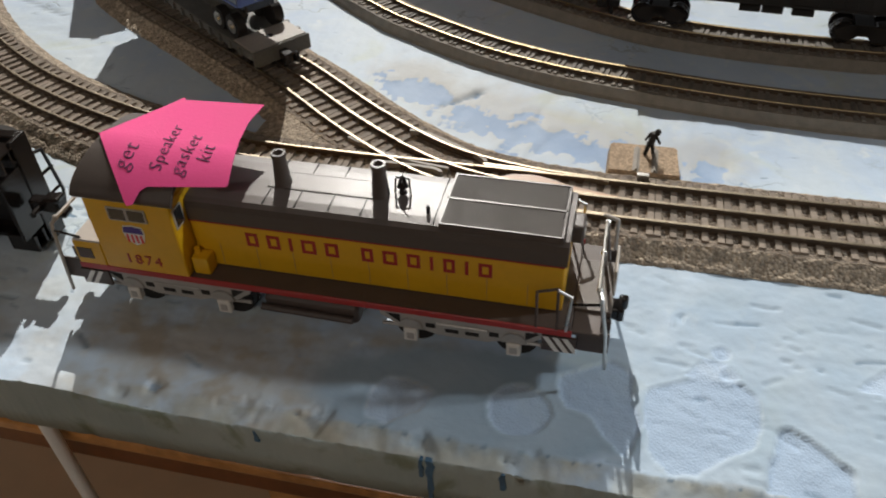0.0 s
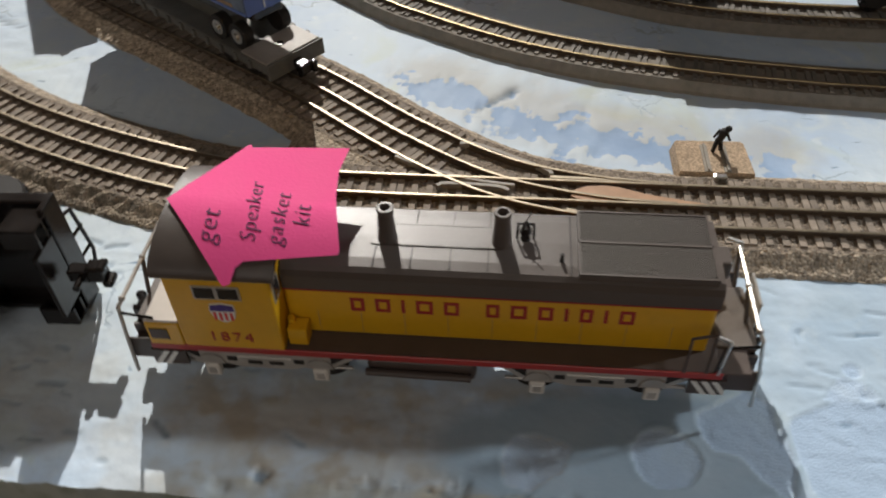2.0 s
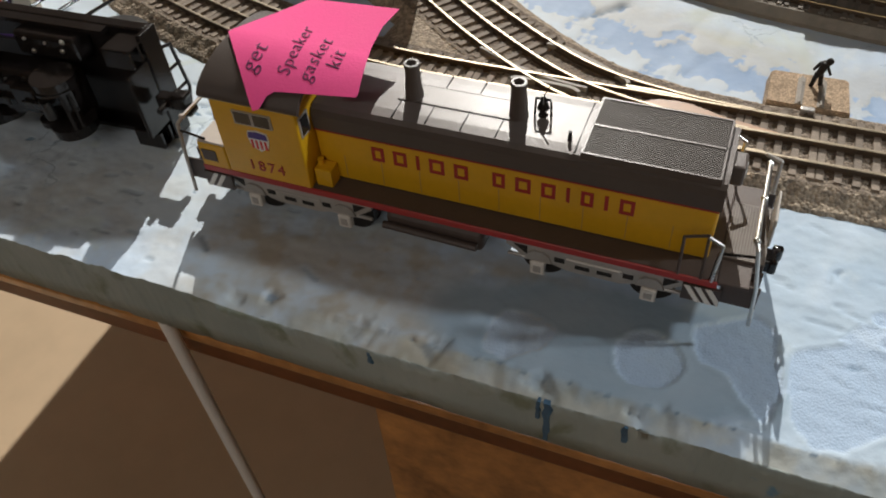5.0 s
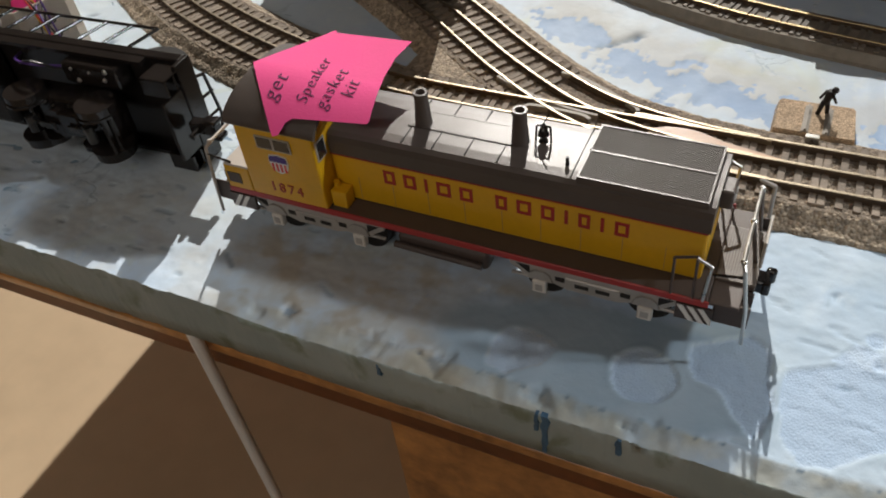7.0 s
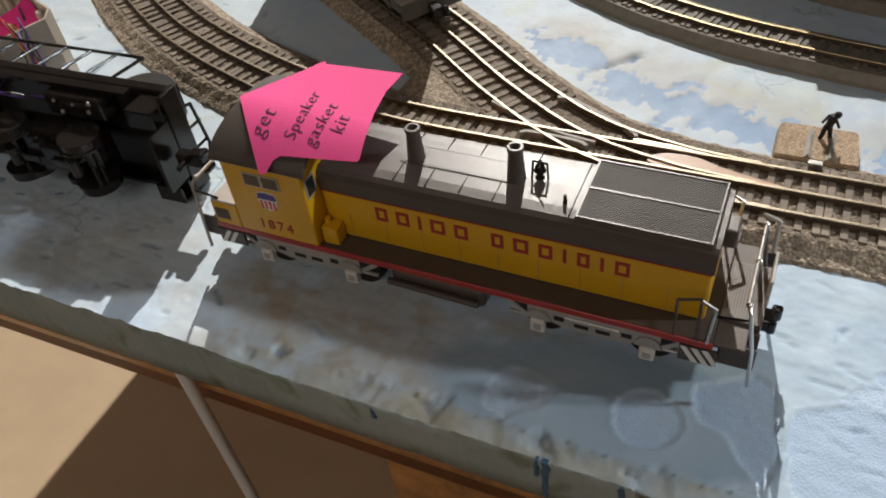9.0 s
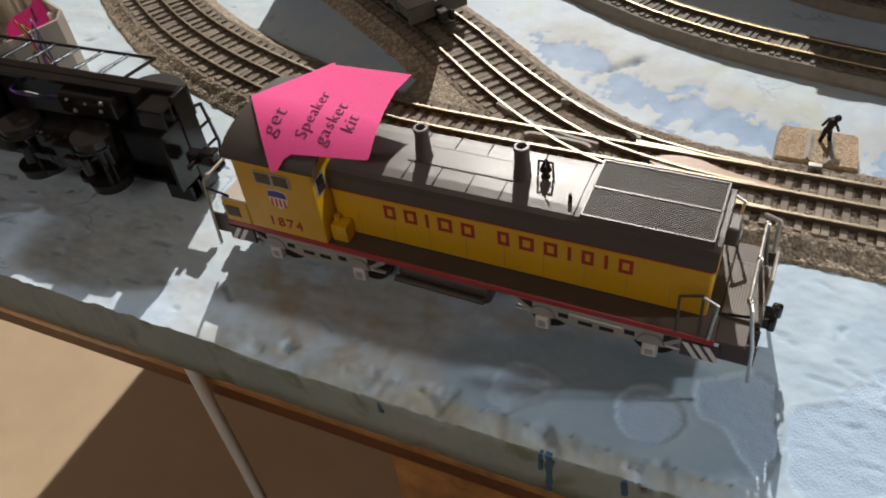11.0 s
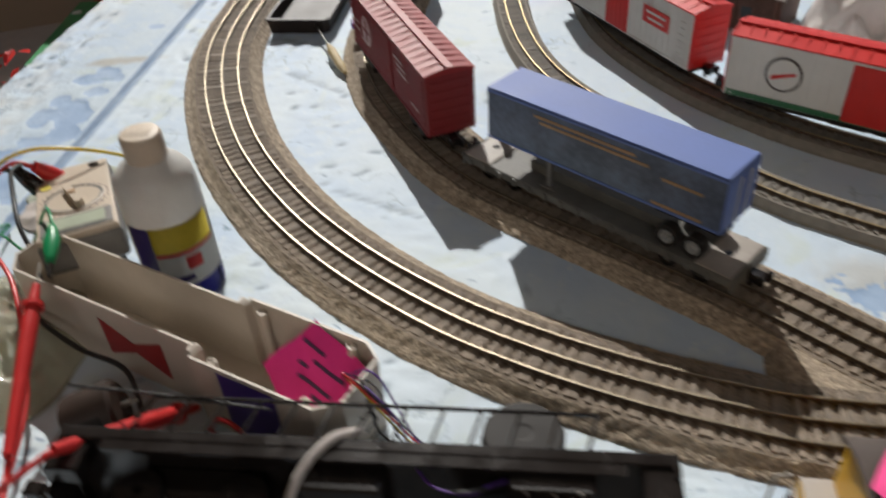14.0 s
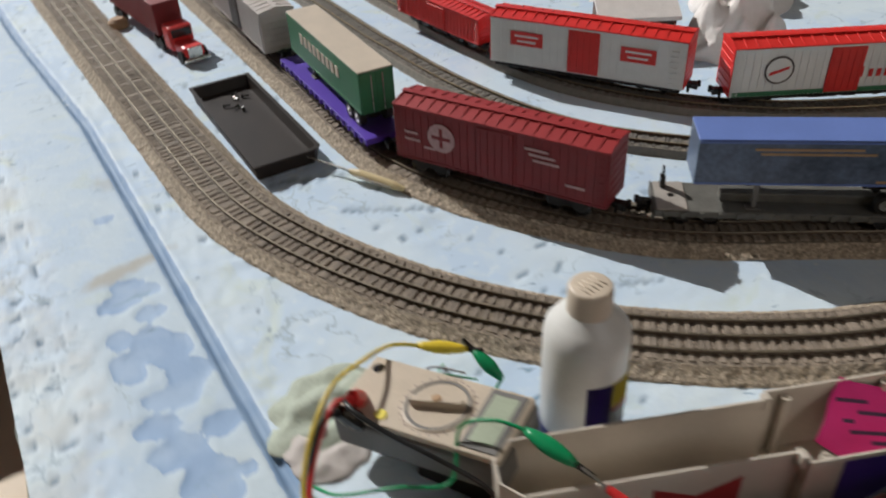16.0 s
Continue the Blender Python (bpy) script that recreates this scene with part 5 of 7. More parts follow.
def sticky_note(name, outline, height, words, mat, m, label):
    """A paper arrow: outline in x, y; height(x, y) bends it."""
    bm = bmesh.new()
    vs = [bm.verts.new((x, y, 0)) for x, y in outline]
    bm.faces.new(vs)
    bmesh.ops.triangulate(bm, faces=bm.faces[:])
    for _ in range(4):
        bmesh.ops.subdivide_edges(bm, edges=bm.edges[:], cuts=1, use_grid_fill=True)
    for v in bm.verts:
        v.co.z = height(v.co.x, v.co.y)
    bmesh.ops.triangulate(bm, faces=bm.faces[:])
    bmesh.ops.recalc_face_normals(bm, faces=bm.faces[:])
    bmesh.ops.solidify(bm, geom=bm.faces[:], thickness=0.00015)
    ob = part(name, bm, mat, smooth=False)
    ob.matrix_world = m
    tagged(ob, label, "sticky note")
    for text, x, y, turn, size in words:
        lay = pose(x, y, 0, 0, 0, turn)
        if text:
            w = writing("handwriting", text, size, M_INK, ob, lay, 0.0001, 0.3, space=1.08, thin=0.016)
        else:
            bm = bmesh.new()
            box(bm, -size / 2, size / 2, -0.0011, 0.0011, 0, 0.0001)
            bmesh.ops.subdivide_edges(bm, edges=bm.edges[:], cuts=3, use_grid_fill=True)
            w = part("writing_bar", bm, M_INK, ob)
            w.matrix_local = lay
        for v in w.data.vertices:
            p = lay @ v.co
            v.co.z += height(p.x, p.y) + 0.0003
        tagged(w, "dark handwritten word" if text else "dark bar in place of handwriting")
    return ob


def note_height(x, y):
    # rests on the cab roof's crown, near edge drooping over the eave, far corner lifted
    d = y - 0.0245
    z = 0.0867 - 7.5 * min(0, d) ** 2 + (0.16 + 2.3 * x) * max(0, d)
    return z + 0.0009


sticky_note("sticky_note", [(-0.1015, 0.0225), (-0.0955, 0.033), (-0.0790, 0.0585), (-0.0775, 0.0590), (-0.0765, 0.0570), (-0.0350, 0.0550), (-0.0372, 0.0420), (-0.0360, 0.0280), (-0.0305, 0.0020), (-0.0310, 0.0005), (-0.0655, -0.0035), (-0.0680, -0.0060), (-0.0690, -0.0115), (-0.0715, -0.0125), (-0.0735, -0.0105)],
            note_height, [("get", -0.0815, 0.0095, 92, 0.0115), ("Speaker", -0.0665, 0.0185, 96, 0.0088), ("gasket", -0.0555, 0.0150, 92, 0.0092), ("kit", -0.0465, 0.0160, 97, 0.0096)], M_PINK, pose(0, 0, 0),
            "pink arrow-shaped sticky note with dark handwriting on the cab roof")

# ---- rolling stock ----
def on_rails(x, y, turn, z):
    return pose(x, y, z, 0, 0, turn)


def small_truck(parent, x, wheel_r=0.0085, half=0.0185, gauge=0.0175):
    bm = bmesh.new()
    for s in (-1, 1):
        a, b = sorted((s * half, s * (half - 0.003)))
        prism(bm, [(x - 0.019, 0.011), (x - 0.015, 0.0055), (x - 0.008, 0.0045), (x - 0.003, 0.0080), (x + 0.003, 0.0080), (x + 0.008, 0.0045), (x + 0.015, 0.0055), (x + 0.019, 0.011), (x + 0.012, 0.0150), (x - 0.012, 0.0150)], a, b, "y")
    box(bm, x - 0.006, x + 0.006, -half, half, 0.010, 0.016)
    tk = part("truck", bm, M_BLACKMATT, parent)
    for d in (-0.0125, 0.0125):
        bm = bmesh.new()
        wheelset(bm, x + d, wheel_r, gauge, 0.004)
        part("wheelset", bm, M_BLACK, tk)


def box_car(name, m, label, length, width, z0, z1, side, roof, end, door, deck=None, ribs=18, group="", truck_half=0.0185, gauge=0.0175, peak=0.0045, door_x=0.0, sill=0.006):
    """A covered goods car; z from the rail top."""
    ob = thing(name, m, label, "model rail car", group)
    hl, hw = length / 2, width / 2
    bm = bmesh.new()
    box(bm, -hl, hl, -hw, hw, z0, z1, 0.0006, 1)
    body = part("body", bm, side, ob)
    bm = bmesh.new()
    for s in (-1, 1):
        x = -hl + 0.004
        while x < hl - 0.003:
            if abs(x - door_x) > 0.019:
                box(bm, x - 0.0005, x + 0.0005, s * hw, s * (hw + 0.0006), z0 + 0.002, z1 - 0.002)
            x += length / 26
        for z in (z0, z1 - 0.0022):
            box(bm, -hl, hl, s * hw, s * (hw + 0.0008), z, z + 0.0018)
    part("side_ribs", bm, side, body)
    for s in (-1, 1):
        bm = bmesh.new()
        box(bm, s * hl, s * (hl + 0.0009), -hw, hw, z0, z1, 0.0003, 1)
        ew = part("end_wall", bm, end, ob)
        for k in range(6):
            z = z0 + (z1 - z0) * (k + 0.7) / 6.5
            part("rib", box(bmesh.new(), s * hl, s * (hl + 0.0017), -hw + 0.003, hw - 0.003, z - 0.0012, z + 0.0012, 0.0005, 1), end, ew)
    for s in (-1, 1):
        bm = bmesh.new()
        box(bm, door_x - 0.0175, door_x + 0.0175, s * hw, s * (hw + 0.0016), z0 + 0.001, z1 - 0.0025, 0.0004, 1)
        for x in (-0.014, -0.007, 0.0, 0.007, 0.014):
            box(bm, door_x + x - 0.0005, door_x + x + 0.0005, s * hw, s * (hw + 0.0022), z0 + 0.003, z1 - 0.004)
        part("door", bm, door, ob)
    bm = bmesh.new()
    prism(bm, [(-hw - 0.0012, z1), (-hw - 0.0012, z1 + 0.0012), (-hw * 0.5, z1 + peak * 0.65), (0, z1 + peak), (hw * 0.5, z1 + peak * 0.65), (hw + 0.0012, z1 + 0.0012), (hw + 0.0012, z1)], -hl - 0.0012, hl + 0.0012, "x")
    top = part("roof", bm, roof, ob)
    bm = bmesh.new()
    for k in range(ribs + 1):
        x = -hl + length * k / ribs
        prism(bm, [(-hw - 0.0014, z1 + 0.0014), (-hw * 0.5, z1 + peak * 0.65 + 0.0010), (0, z1 + peak + 0.0010), (hw * 0.5, z1 + peak * 0.65 + 0.0010), (hw + 0.0014, z1 + 0.0014), (hw, z1 + 0.0004), (0, z1 + peak - 0.0005), (-hw, z1 + 0.0004)], x - 0.0008, x + 0.0008, "x")
    part("roof_rib", bm, roof, top)
    if ribs == 18:
        board = part("running_board", box(bmesh.new(), -hl - 0.002, hl + 0.002, -0.0032, 0.0032, z1 + peak + 0.0008, z1 + peak + 0.0016, 0.0002, 1), roof, top)
    for sx, sy in ((-1, -1), (1, -1), (1, 1)):
        bm = bmesh.new()
        x = sx * (hl - 0.0045)
        for u in (-0.0028, 0.0028):
            tube(bm, (x + u, sy * (hw + 0.0016), z0 + 0.001), (x + u, sy * (hw + 0.0016), z1 - 0.003), 0.00032, seg=5)
        for k in range(7):
            z = z0 + 0.003 + (z1 - z0 - 0.008) * k / 6
            tube(bm, (x - 0.0028, sy * (hw + 0.0016), z), (x + 0.0028, sy * (hw + 0.0016), z), 0.00030, seg=5)
        part("ladder", bm, side, ob)
    bm = bmesh.new()
    box(bm, -hl + 0.004, hl - 0.004, -sill, sill, z0 - 0.006, z0)
    box(bm, -hl + 0.002, hl - 0.002, -hw * 0.7, hw * 0.7, z0 - 0.002, z0 - 0.0002)
    for x in (-0.015, 0.0, 0.02):
        tube(bm, (x, -0.010, z0 - 0.006), (x + 0.014, -0.010, z0 - 0.006), 0.0035, seg=12)
    part("underframe", bm, M_BLACKMATT, ob)
    for x in (-hl + 0.034, hl - 0.034):
        small_truck(ob, x, half=truck_half, gauge=gauge)
    for s in (-1, 1):
        bm = bmesh.new()
        coupler(bm, s * (hl - 0.004), s, 0.0105)
        part("coupler", bm, M_BLACK, ob)
    return ob


def flat_car(name, m, label, length, width, z0, z1, mat, group="", ends=None):
    ob = thing(name, m, label, "model rail car", group)
    hl, hw = length / 2, width / 2
    bm = bmesh.new()
    box(bm, -hl, hl, -hw, hw, z0, z1, 0.0006, 1)
    for s in (-1, 1):
        k = -hl + 0.008
        while k < hl - 0.004:
            box(bm, k - 0.0015, k + 0.0015, s * hw, s * (hw + 0.0018), z0 + 0.0005, z1 - 0.0005)
            k += 0.0145
    part("deck", bm, mat, ob)
    if ends:
        for s in (-1, 1):
            bm = bmesh.new()
            box(bm, s * (hl - 0.026), s * (hl - 0.001), -hw + 0.001, hw - 0.001, z1, z1 + 0.0012, 0.0004, 1)
            plate = part("end_plate", bm, ends, ob, "pale grey end plate")
            part("peg_hole", tube(bmesh.new(), (s * (hl - 0.014), 0, z1 + 0.0011), (s * (hl - 0.014), 0, z1 + 0.0015), 0.0026, seg=16), M_BLACK, plate)
            part("end_sill", box(bmesh.new(), s * hl, s * (hl + 0.0016), -hw, hw, z0 - 0.004, z1 + 0.001, 0.0005, 1), M_FLATDECK, ob)
    bm = bmesh.new()
    box(bm, -hl + 0.02, hl - 0.02, -0.007, 0.007, z0 - 0.007, z0)
    part("underframe", bm, M_BLACKMATT, ob)
    for x in (-hl + 0.034, hl - 0.034):
        small_truck(ob, x, wheel_r=0.0075)
    for s in (-1, 1):
        bm = bmesh.new()
        coupler(bm, s * (hl - 0.003), s, 0.0105)
        part("coupler", bm, M_BLACK, ob)
    return ob


def trailer(name, m, label, length, width, z0, z1, side, roof, end):
    """A road semi-trailer; z from its tyres' contact."""
    ob = thing(name, m, label, "model trailer")
    hl, hw = length / 2, width / 2
    bm = bmesh.new()
    box(bm, -hl, hl, -hw, hw, z0, z1 - 0.0012, 0.0006, 1)
    part("body", bm, side, ob)
    bm = bmesh.new()
    box(bm, -hl - 0.0003, hl + 0.0003, -hw - 0.0003, hw + 0.0003, z1 - 0.0012, z1, 0.0005, 1)
    part("roof", bm, roof, ob)
    bm = bmesh.new()
    box(bm, hl, hl + 0.0010, -hw + 0.0005, hw - 0.0005, z0, z1 - 0.002)
    for y in (-hw + 0.002, -0.0006, 0.0006, hw - 0.002):
        box(bm, hl, hl + 0.0016, y - 0.0005, y + 0.0005, z0, z1 - 0.002)
    part("rear_door", bm, end, ob)
    bm = bmesh.new()
    for s in (-1, 1):
        for z in (z0, z1 - 0.0032):
            box(bm, -hl, hl, s * hw, s * (hw + 0.0005), z, z + 0.0016)
    part("side_rail", bm, end, ob)
    for x in (hl - 0.034, hl - 0.015):
        for s in (-1, 1):
            tyre = part("tyre", tube(bmesh.new(), (x, s * (hw - 0.0005), 0.0082), (x, s * (hw - 0.0075), 0.0082), 0.0082, seg=28), M_BLACKMATT, ob)
            bm = bmesh.new()
            tube(bm, (x, s * (hw - 0.0001), 0.0082), (x, s * (hw - 0.0012), 0.0082), 0.0048, seg=20)
            tube(bm, (x, s * (hw + 0.0012), 0.0082), (x, s * (hw - 0.0005), 0.0082), 0.0018, 0.0026, seg=12)
            rim = part("rim", bm, M_STEEL, tyre)
    part("axle_frame", box(bmesh.new(), hl - 0.048, hl - 0.004, -hw * 0.6, hw * 0.6, z0 - 0.008, z0, 0.001), M_BLACK, ob)
    for s in (-1, 1):
        bm = bmesh.new()
        box(bm, -hl + 0.050, -hl + 0.0535, s * 0.010, s * 0.013, 0.0010, z0)
        box(bm, -hl + 0.046, -hl + 0.0575, s * 0.008, s * 0.015, 0.0, 0.0012)
        part("landing_leg", bm, M_CASE, ob)
    part("kingpin_plate", box(bmesh.new(), -hl + 0.004, -hl + 0.030, -hw * 0.6, hw * 0.6, z0 - 0.005, z0, 0.001), M_BLACK, ob)
    for s in (-1, 1):
        part("latch_bar", tube(bmesh.new(), (hl + 0.0022, s * 0.006, z0 + 0.002), (hl + 0.0022, s * 0.006, z1 - 0.004), 0.0006, seg=6), M_STEEL, ob)
    return ob


RAIL = RAIL_TOP
car = box_car("boxcar", on_rails(-0.3635, 0.4690, -60.8, RAIL), "oxide-red model boxcar with a ribbed red roof on the branch track", 0.205, 0.040, 0.0150, 0.0670, M_BOXRED, M_ROOFRED, M_BOXRED, M_BOXRED)
bm = bmesh.new()
lathe(bm, [(0.0140, -0.0002), (0.0140, 0.0002)], seg=32)
emb = part("round_emblem", bm, M_FADED, car, "plain round faded emblem with a dark cross")
emb.matrix_local = pose(-0.0535, -0.0212, 0.0440) @ FRONT
bm = bmesh.new()
box(bm, -0.0095, 0.0095, -0.0016, 0.0016, 0.0002, 0.0005)
box(bm, -0.0016, 0.0016, -0.0095, 0.0095, 0.0002, 0.0005)
part("cross", bm, M_BOXRED, emb)
for x0, x1, z in ((0.028, 0.050, 0.054), (0.032, 0.056, 0.049), (0.036, 0.060, 0.044), (0.066, 0.084, 0.028), (-0.092, -0.078, 0.042), (-0.092, -0.076, 0.035), (-0.072, -0.060, 0.030)):
    part("lettering_bar", box(bmesh.new(), x0, x1, -0.0213, -0.0209, z, z + 0.0024), M_FADED, car, "pale pinkish bar in place of lettering")

fl = flat_car("flatcar", on_rails(-0.1960, 0.2945, -36.9, RAIL), "black and grey flatcar carrying the blue trailer", 0.226, 0.045, 0.0105, 0.0165, M_FLATDECK, ends=M_FLATEND)
bm = bmesh.new()
box(bm, -0.1070, -0.1025, 0.0100, 0.0175, 0.0177, 0.0290, 0.0012)
tube(bm, (-0.1048, 0.0138, 0.0290), (-0.1048, 0.0138, 0.0330), 0.0008, seg=8)
tube(bm, (-0.1054, 0.0138, 0.0330), (-0.1042, 0.0138, 0.0330), 0.0046, seg=20)
part("brake_wheel", bm, M_BLACK, fl, "black brake stand with a small wheel")
bm = bmesh.new()
box(bm, -0.060, 0.060, -0.0060, 0.0060, 0.0165, 0.0250, 0.001)
part("deck_bolster", bm, M_FLATDECK, fl)
tr = trailer("blue_trailer", on_rails(-0.1930, 0.2900, -35.8, RAIL + 0.0165), "blue semi-trailer with a dark photo-printed side, riding on the flatcar", 0.1846, 0.0378, 0.0265, 0.0665, M_BLUE, M_BLUETOP, M_BLUETOP)
bm = bmesh.new()
for x0, x1, z in ((-0.05, 0.03, 0.0610), (-0.045, 0.04, 0.0570), (0.050, 0.078, 0.0520), (0.045, 0.080, 0.0330)):
    box(bm, x0, x1, -0.0193, -0.0188, z - 0.0040, z - 0.0020)
part("side_lettering", bm, M_TAN, tr, "tan bars in place of lettering")

flat_car("flatcar", on_rails(-0.4225, 0.705, -90.5, RAIL), "purple plastic flatcar carrying the green trailer", 0.235, 0.044, 0.0100, 0.0165, M_PURPLE)
gt = trailer("green_trailer", on_rails(-0.4180, 0.704, -91.5, RAIL + 0.0165), "dark green semi-trailer with a cream roof on the purple flatcar", 0.198, 0.0365, 0.0175, 0.0610, M_GREEN, M_CREAM, M_GREEN)
bm = bmesh.new()
for k in range(9):
    box(bm, -0.060 + k * 0.0125, -0.052 + k * 0.0125, -0.0189, -0.0182, 0.0370, 0.0480)
part("side_lettering", bm, M_CREAM, gt, "pale bars in place of lettering")

for x, y, a in ((-0.1600, 0.6080, -57.0), (0.0085, 0.4345, -28.5)):
    car = box_car("reefer_car", on_rails(x, y, a, 0.0112), "white reefer car with bright red roof and red door", 0.205 if a > -50 else 0.220, 0.040, 0.0110, 0.0625, M_WHITE, M_BRIGHTRED, M_BRIGHTRED, M_BRIGHTRED, group="reefer train", truck_half=0.0130, gauge=0.0100, door_x=0.011 if a > -50 else 0.0, sill=0.016)
    if a < -50:
        for u in (-0.066, 0.060):
            bm = bmesh.new()
            box(bm, u - 0.019, u + 0.019, -0.0211, -0.0206, 0.0340, 0.0500)
            pan = part("side_panel", bm, M_BRIGHTRED, car, "red panel with pale bars")
            bm = bmesh.new()
            for k in range(2):
                box(bm, u - 0.014 + 0.003 * k, u + 0.014 - 0.003 * k, -0.0214, -0.0210, 0.0440 - 0.006 * k, 0.0460 - 0.006 * k)
            part("pale_bar", bm, M_WHITE, pan)
        bm = bmesh.new()
        for k in range(7):
            box(bm, 0.094, 0.102, -0.0222, -0.0206, 0.0160 + 0.0060 * k, 0.0166 + 0.0060 * k)
        part("ladder", bm, M_WHITE, car)
    else:
        bm = bmesh.new()
        lathe(bm, [(0.0150, -0.0002), (0.0150, 0.0002)], seg=32)
        emb = part("round_emblem", bm, M_GREY, car, "round dark-ringed emblem")
        emb.matrix_local = pose(-0.056, -0.0211, 0.0390) @ FRONT
        bm = bmesh.new()
        lathe(bm, [(0.0130, 0.0001), (0.0130, 0.0004)], seg=32)
        disc = part("disc", bm, M_WHITE, emb)
        bm = bmesh.new()
        prism(bm, [(-0.010, -0.006), (0.009, 0.001), (0.010, 0.004), (-0.009, -0.002)], 0.0004, 0.0007)
        part("red_slash", bm, M_BRIGHTRED, emb)
        bm = bmesh.new()
        box(bm, -0.100, 0.100, -0.0215, -0.0206, 0.0115, 0.0160)
        part("green_stripe", bm, M_GREEN, car)
        bm = bmesh.new()
        for k, u in enumerate((0.026, 0.036, 0.044, 0.052, 0.059, 0.066, 0.073, 0.080, 0.088)):
            box(bm, u, u + 0.0042, -0.0212, -0.0206, 0.0270, 0.0350 if k else 0.0380)
        part("side_lettering", bm, M_BRIGHTRED, car, "red bars in place of lettering")

# right-hand car lies out of view, added to block the side lamp
for x, y, a in ((0.214, 0.340, -4.0), (0.434, 0.336, 1.0)):
    box_car("goods_car", on_rails(x, y, a, 0.0112), "dark goods car coupled behind the reefer cars", 0.205, 0.040, 0.0270, 0.0640, M_BLACKMATT, M_BLACKMATT, M_BLACKMATT, M_BLACKMATT, group="dark goods cars", truck_half=0.0130, gauge=0.0100)

# ---- tipped-over black chassis ----
def bare_chassis():
    ob = thing("bare_chassis", pose(-0.3130, 0.0080, 0.0326, 0, 0, 2.2) @ pose(0, 0, 0, -90, 0, 0) @ Matrix.Scale(1.08, 4), "black locomotive chassis without its shell, tipped on its side", "model locomotive")
    bm = bmesh.new()
    box(bm, -0.130, 0.1335, -0.0295, 0.0295, 0.0268, 0.0330, 0.0008)
    box(bm, -0.110, 0.114, -0.0290, -0.0268, 0.0215, 0.0268)
    box(bm, -0.110, 0.114, 0.0268, 0.0290, 0.0215, 0.0268)
    part("walkway_deck", bm, M_BLACK, ob)
    for xa, xb in ((-0.092, -0.0453), (0.0354, 0.082)):
        bm = bmesh.new()
        box(bm, xa - 0.004, xb + 0.004, -0.0125, 0.0125, 0.012, 0.0266, 0.002)
        tube(bm, ((xa + xb) / 2 - 0.004, 0, 0.013), ((xa + xb) / 2 - 0.004, 0, 0.007), 0.0085, seg=18)
        box(bm, (xa + xb) / 2 - 0.002, xb - 0.012, -0.008, 0.006, 0.006, 0.0125, 0.001)
        tk = part("truck", bm, M_BLACK, ob)
        rng = random.Random(9)
        for k in range(6):
            bm = bmesh.new()
            tube(bm, (0, 0, 0), (0, 0, 0.0014), 0.0016, seg=10)
            part("screw", bm, M_WHEEL, tk).matrix_local = pose(xa + 0.002 + 0.0085 * k, 0.009 * (-1) ** k, 0.0108)
        if xa < 0:
            bm = bmesh.new()
            side_frame(bm, xa, xb, 0.0250, 1)
            part("side_frame", bm, M_BLACK, tk)
        else:
            tk.matrix_local = pose(0.013, 0, -0.009)
        mid = (xa + xb) / 2
        for d in (-1, 1):
            bm = bmesh.new()
            box(bm, mid + d * 0.004, mid + d * 0.017, -0.0022, 0.0022, 0.0042, 0.0056, 0.0004, 1)
            box(bm, mid + d * 0.016, mid + d * 0.0175, -0.0050, 0.0050, 0.0030, 0.0060, 0.0003, 1)
            arm = part("pickup_arm", bm, M_WHEEL, tk)
            part("roller", tube(bmesh.new(), (mid + d * 0.0195, -0.0048, 0.0040), (mid + d * 0.0195, 0.0048, 0.0040), 0.0024, seg=14), M_WHEEL, arm, "worn pickup roller")
            part("gear", tube(bmesh.new(), (mid + d * 0.0125, 0.0095, 0.0100), (mid + d * 0.0125, 0.0125, 0.0100), 0.0062, seg=20), M_BLACK, tk)
            # steel heads added for glints
            part("screw", tube(bmesh.new(), (mid + d * 0.0080, -0.0070, 0.0116), (mid + d * 0.0080, -0.0070, 0.0128), 0.0013, seg=10), M_STEEL, tk)
        for x in (xa, xb):
            bm = bmesh.new()
            wheelset(bm, x, 0.0112, 0.0155)
            part("wheelset", bm, M_BLACK, tk)
    bm = bmesh.new()
    box(bm, -0.026, 0.014, -0.0230, 0.0230, 0.0130, 0.0266, 0.004, 3)
    part("fuel_tank", bm, M_BLACK, ob)
    for sgn, x_out in ((-1, -0.1315), (1, 0.1355)):
        bm = bmesh.new()
        box(bm, x_out - sgn * 0.0030, x_out, -0.0295, 0.0295, 0.0215, 0.0335, 0.0008)
        box(bm, x_out - sgn * 0.0024, x_out - sgn * 0.0004, -0.0175, 0.0175, 0.0060, 0.0215, 0.0006)
        part("pilot", bm, M_BLACK, ob)
        for s in (-1, 1):
            for y0, y1, z0, z1, d0, d1 in ((0.0275, 0.0180, 0.0110, 0.0128, 0.0, 0.015), (0.0270, 0.0180, 0.0180, 0.0194, 0.0, 0.015), (0.0275, 0.0180, 0.0110, 0.0266, 0.0138, 0.0152), (0.0275, 0.0265, 0.0110, 0.0266, 0.0, 0.015)):
                a, b = sorted((x_out - sgn * d0, x_out - sgn * d1))
                c, d = sorted((s * y0, s * y1))
                part("step_plate", box(bmesh.new(), a, b, c, d, z0, z1, 0.0003, 1), M_BLACK, ob)
        bm = bmesh.new()
        coupler(bm, x_out + sgn * 0.003, sgn, 0.0165)
        part("coupler", bm, M_BLACK, ob)
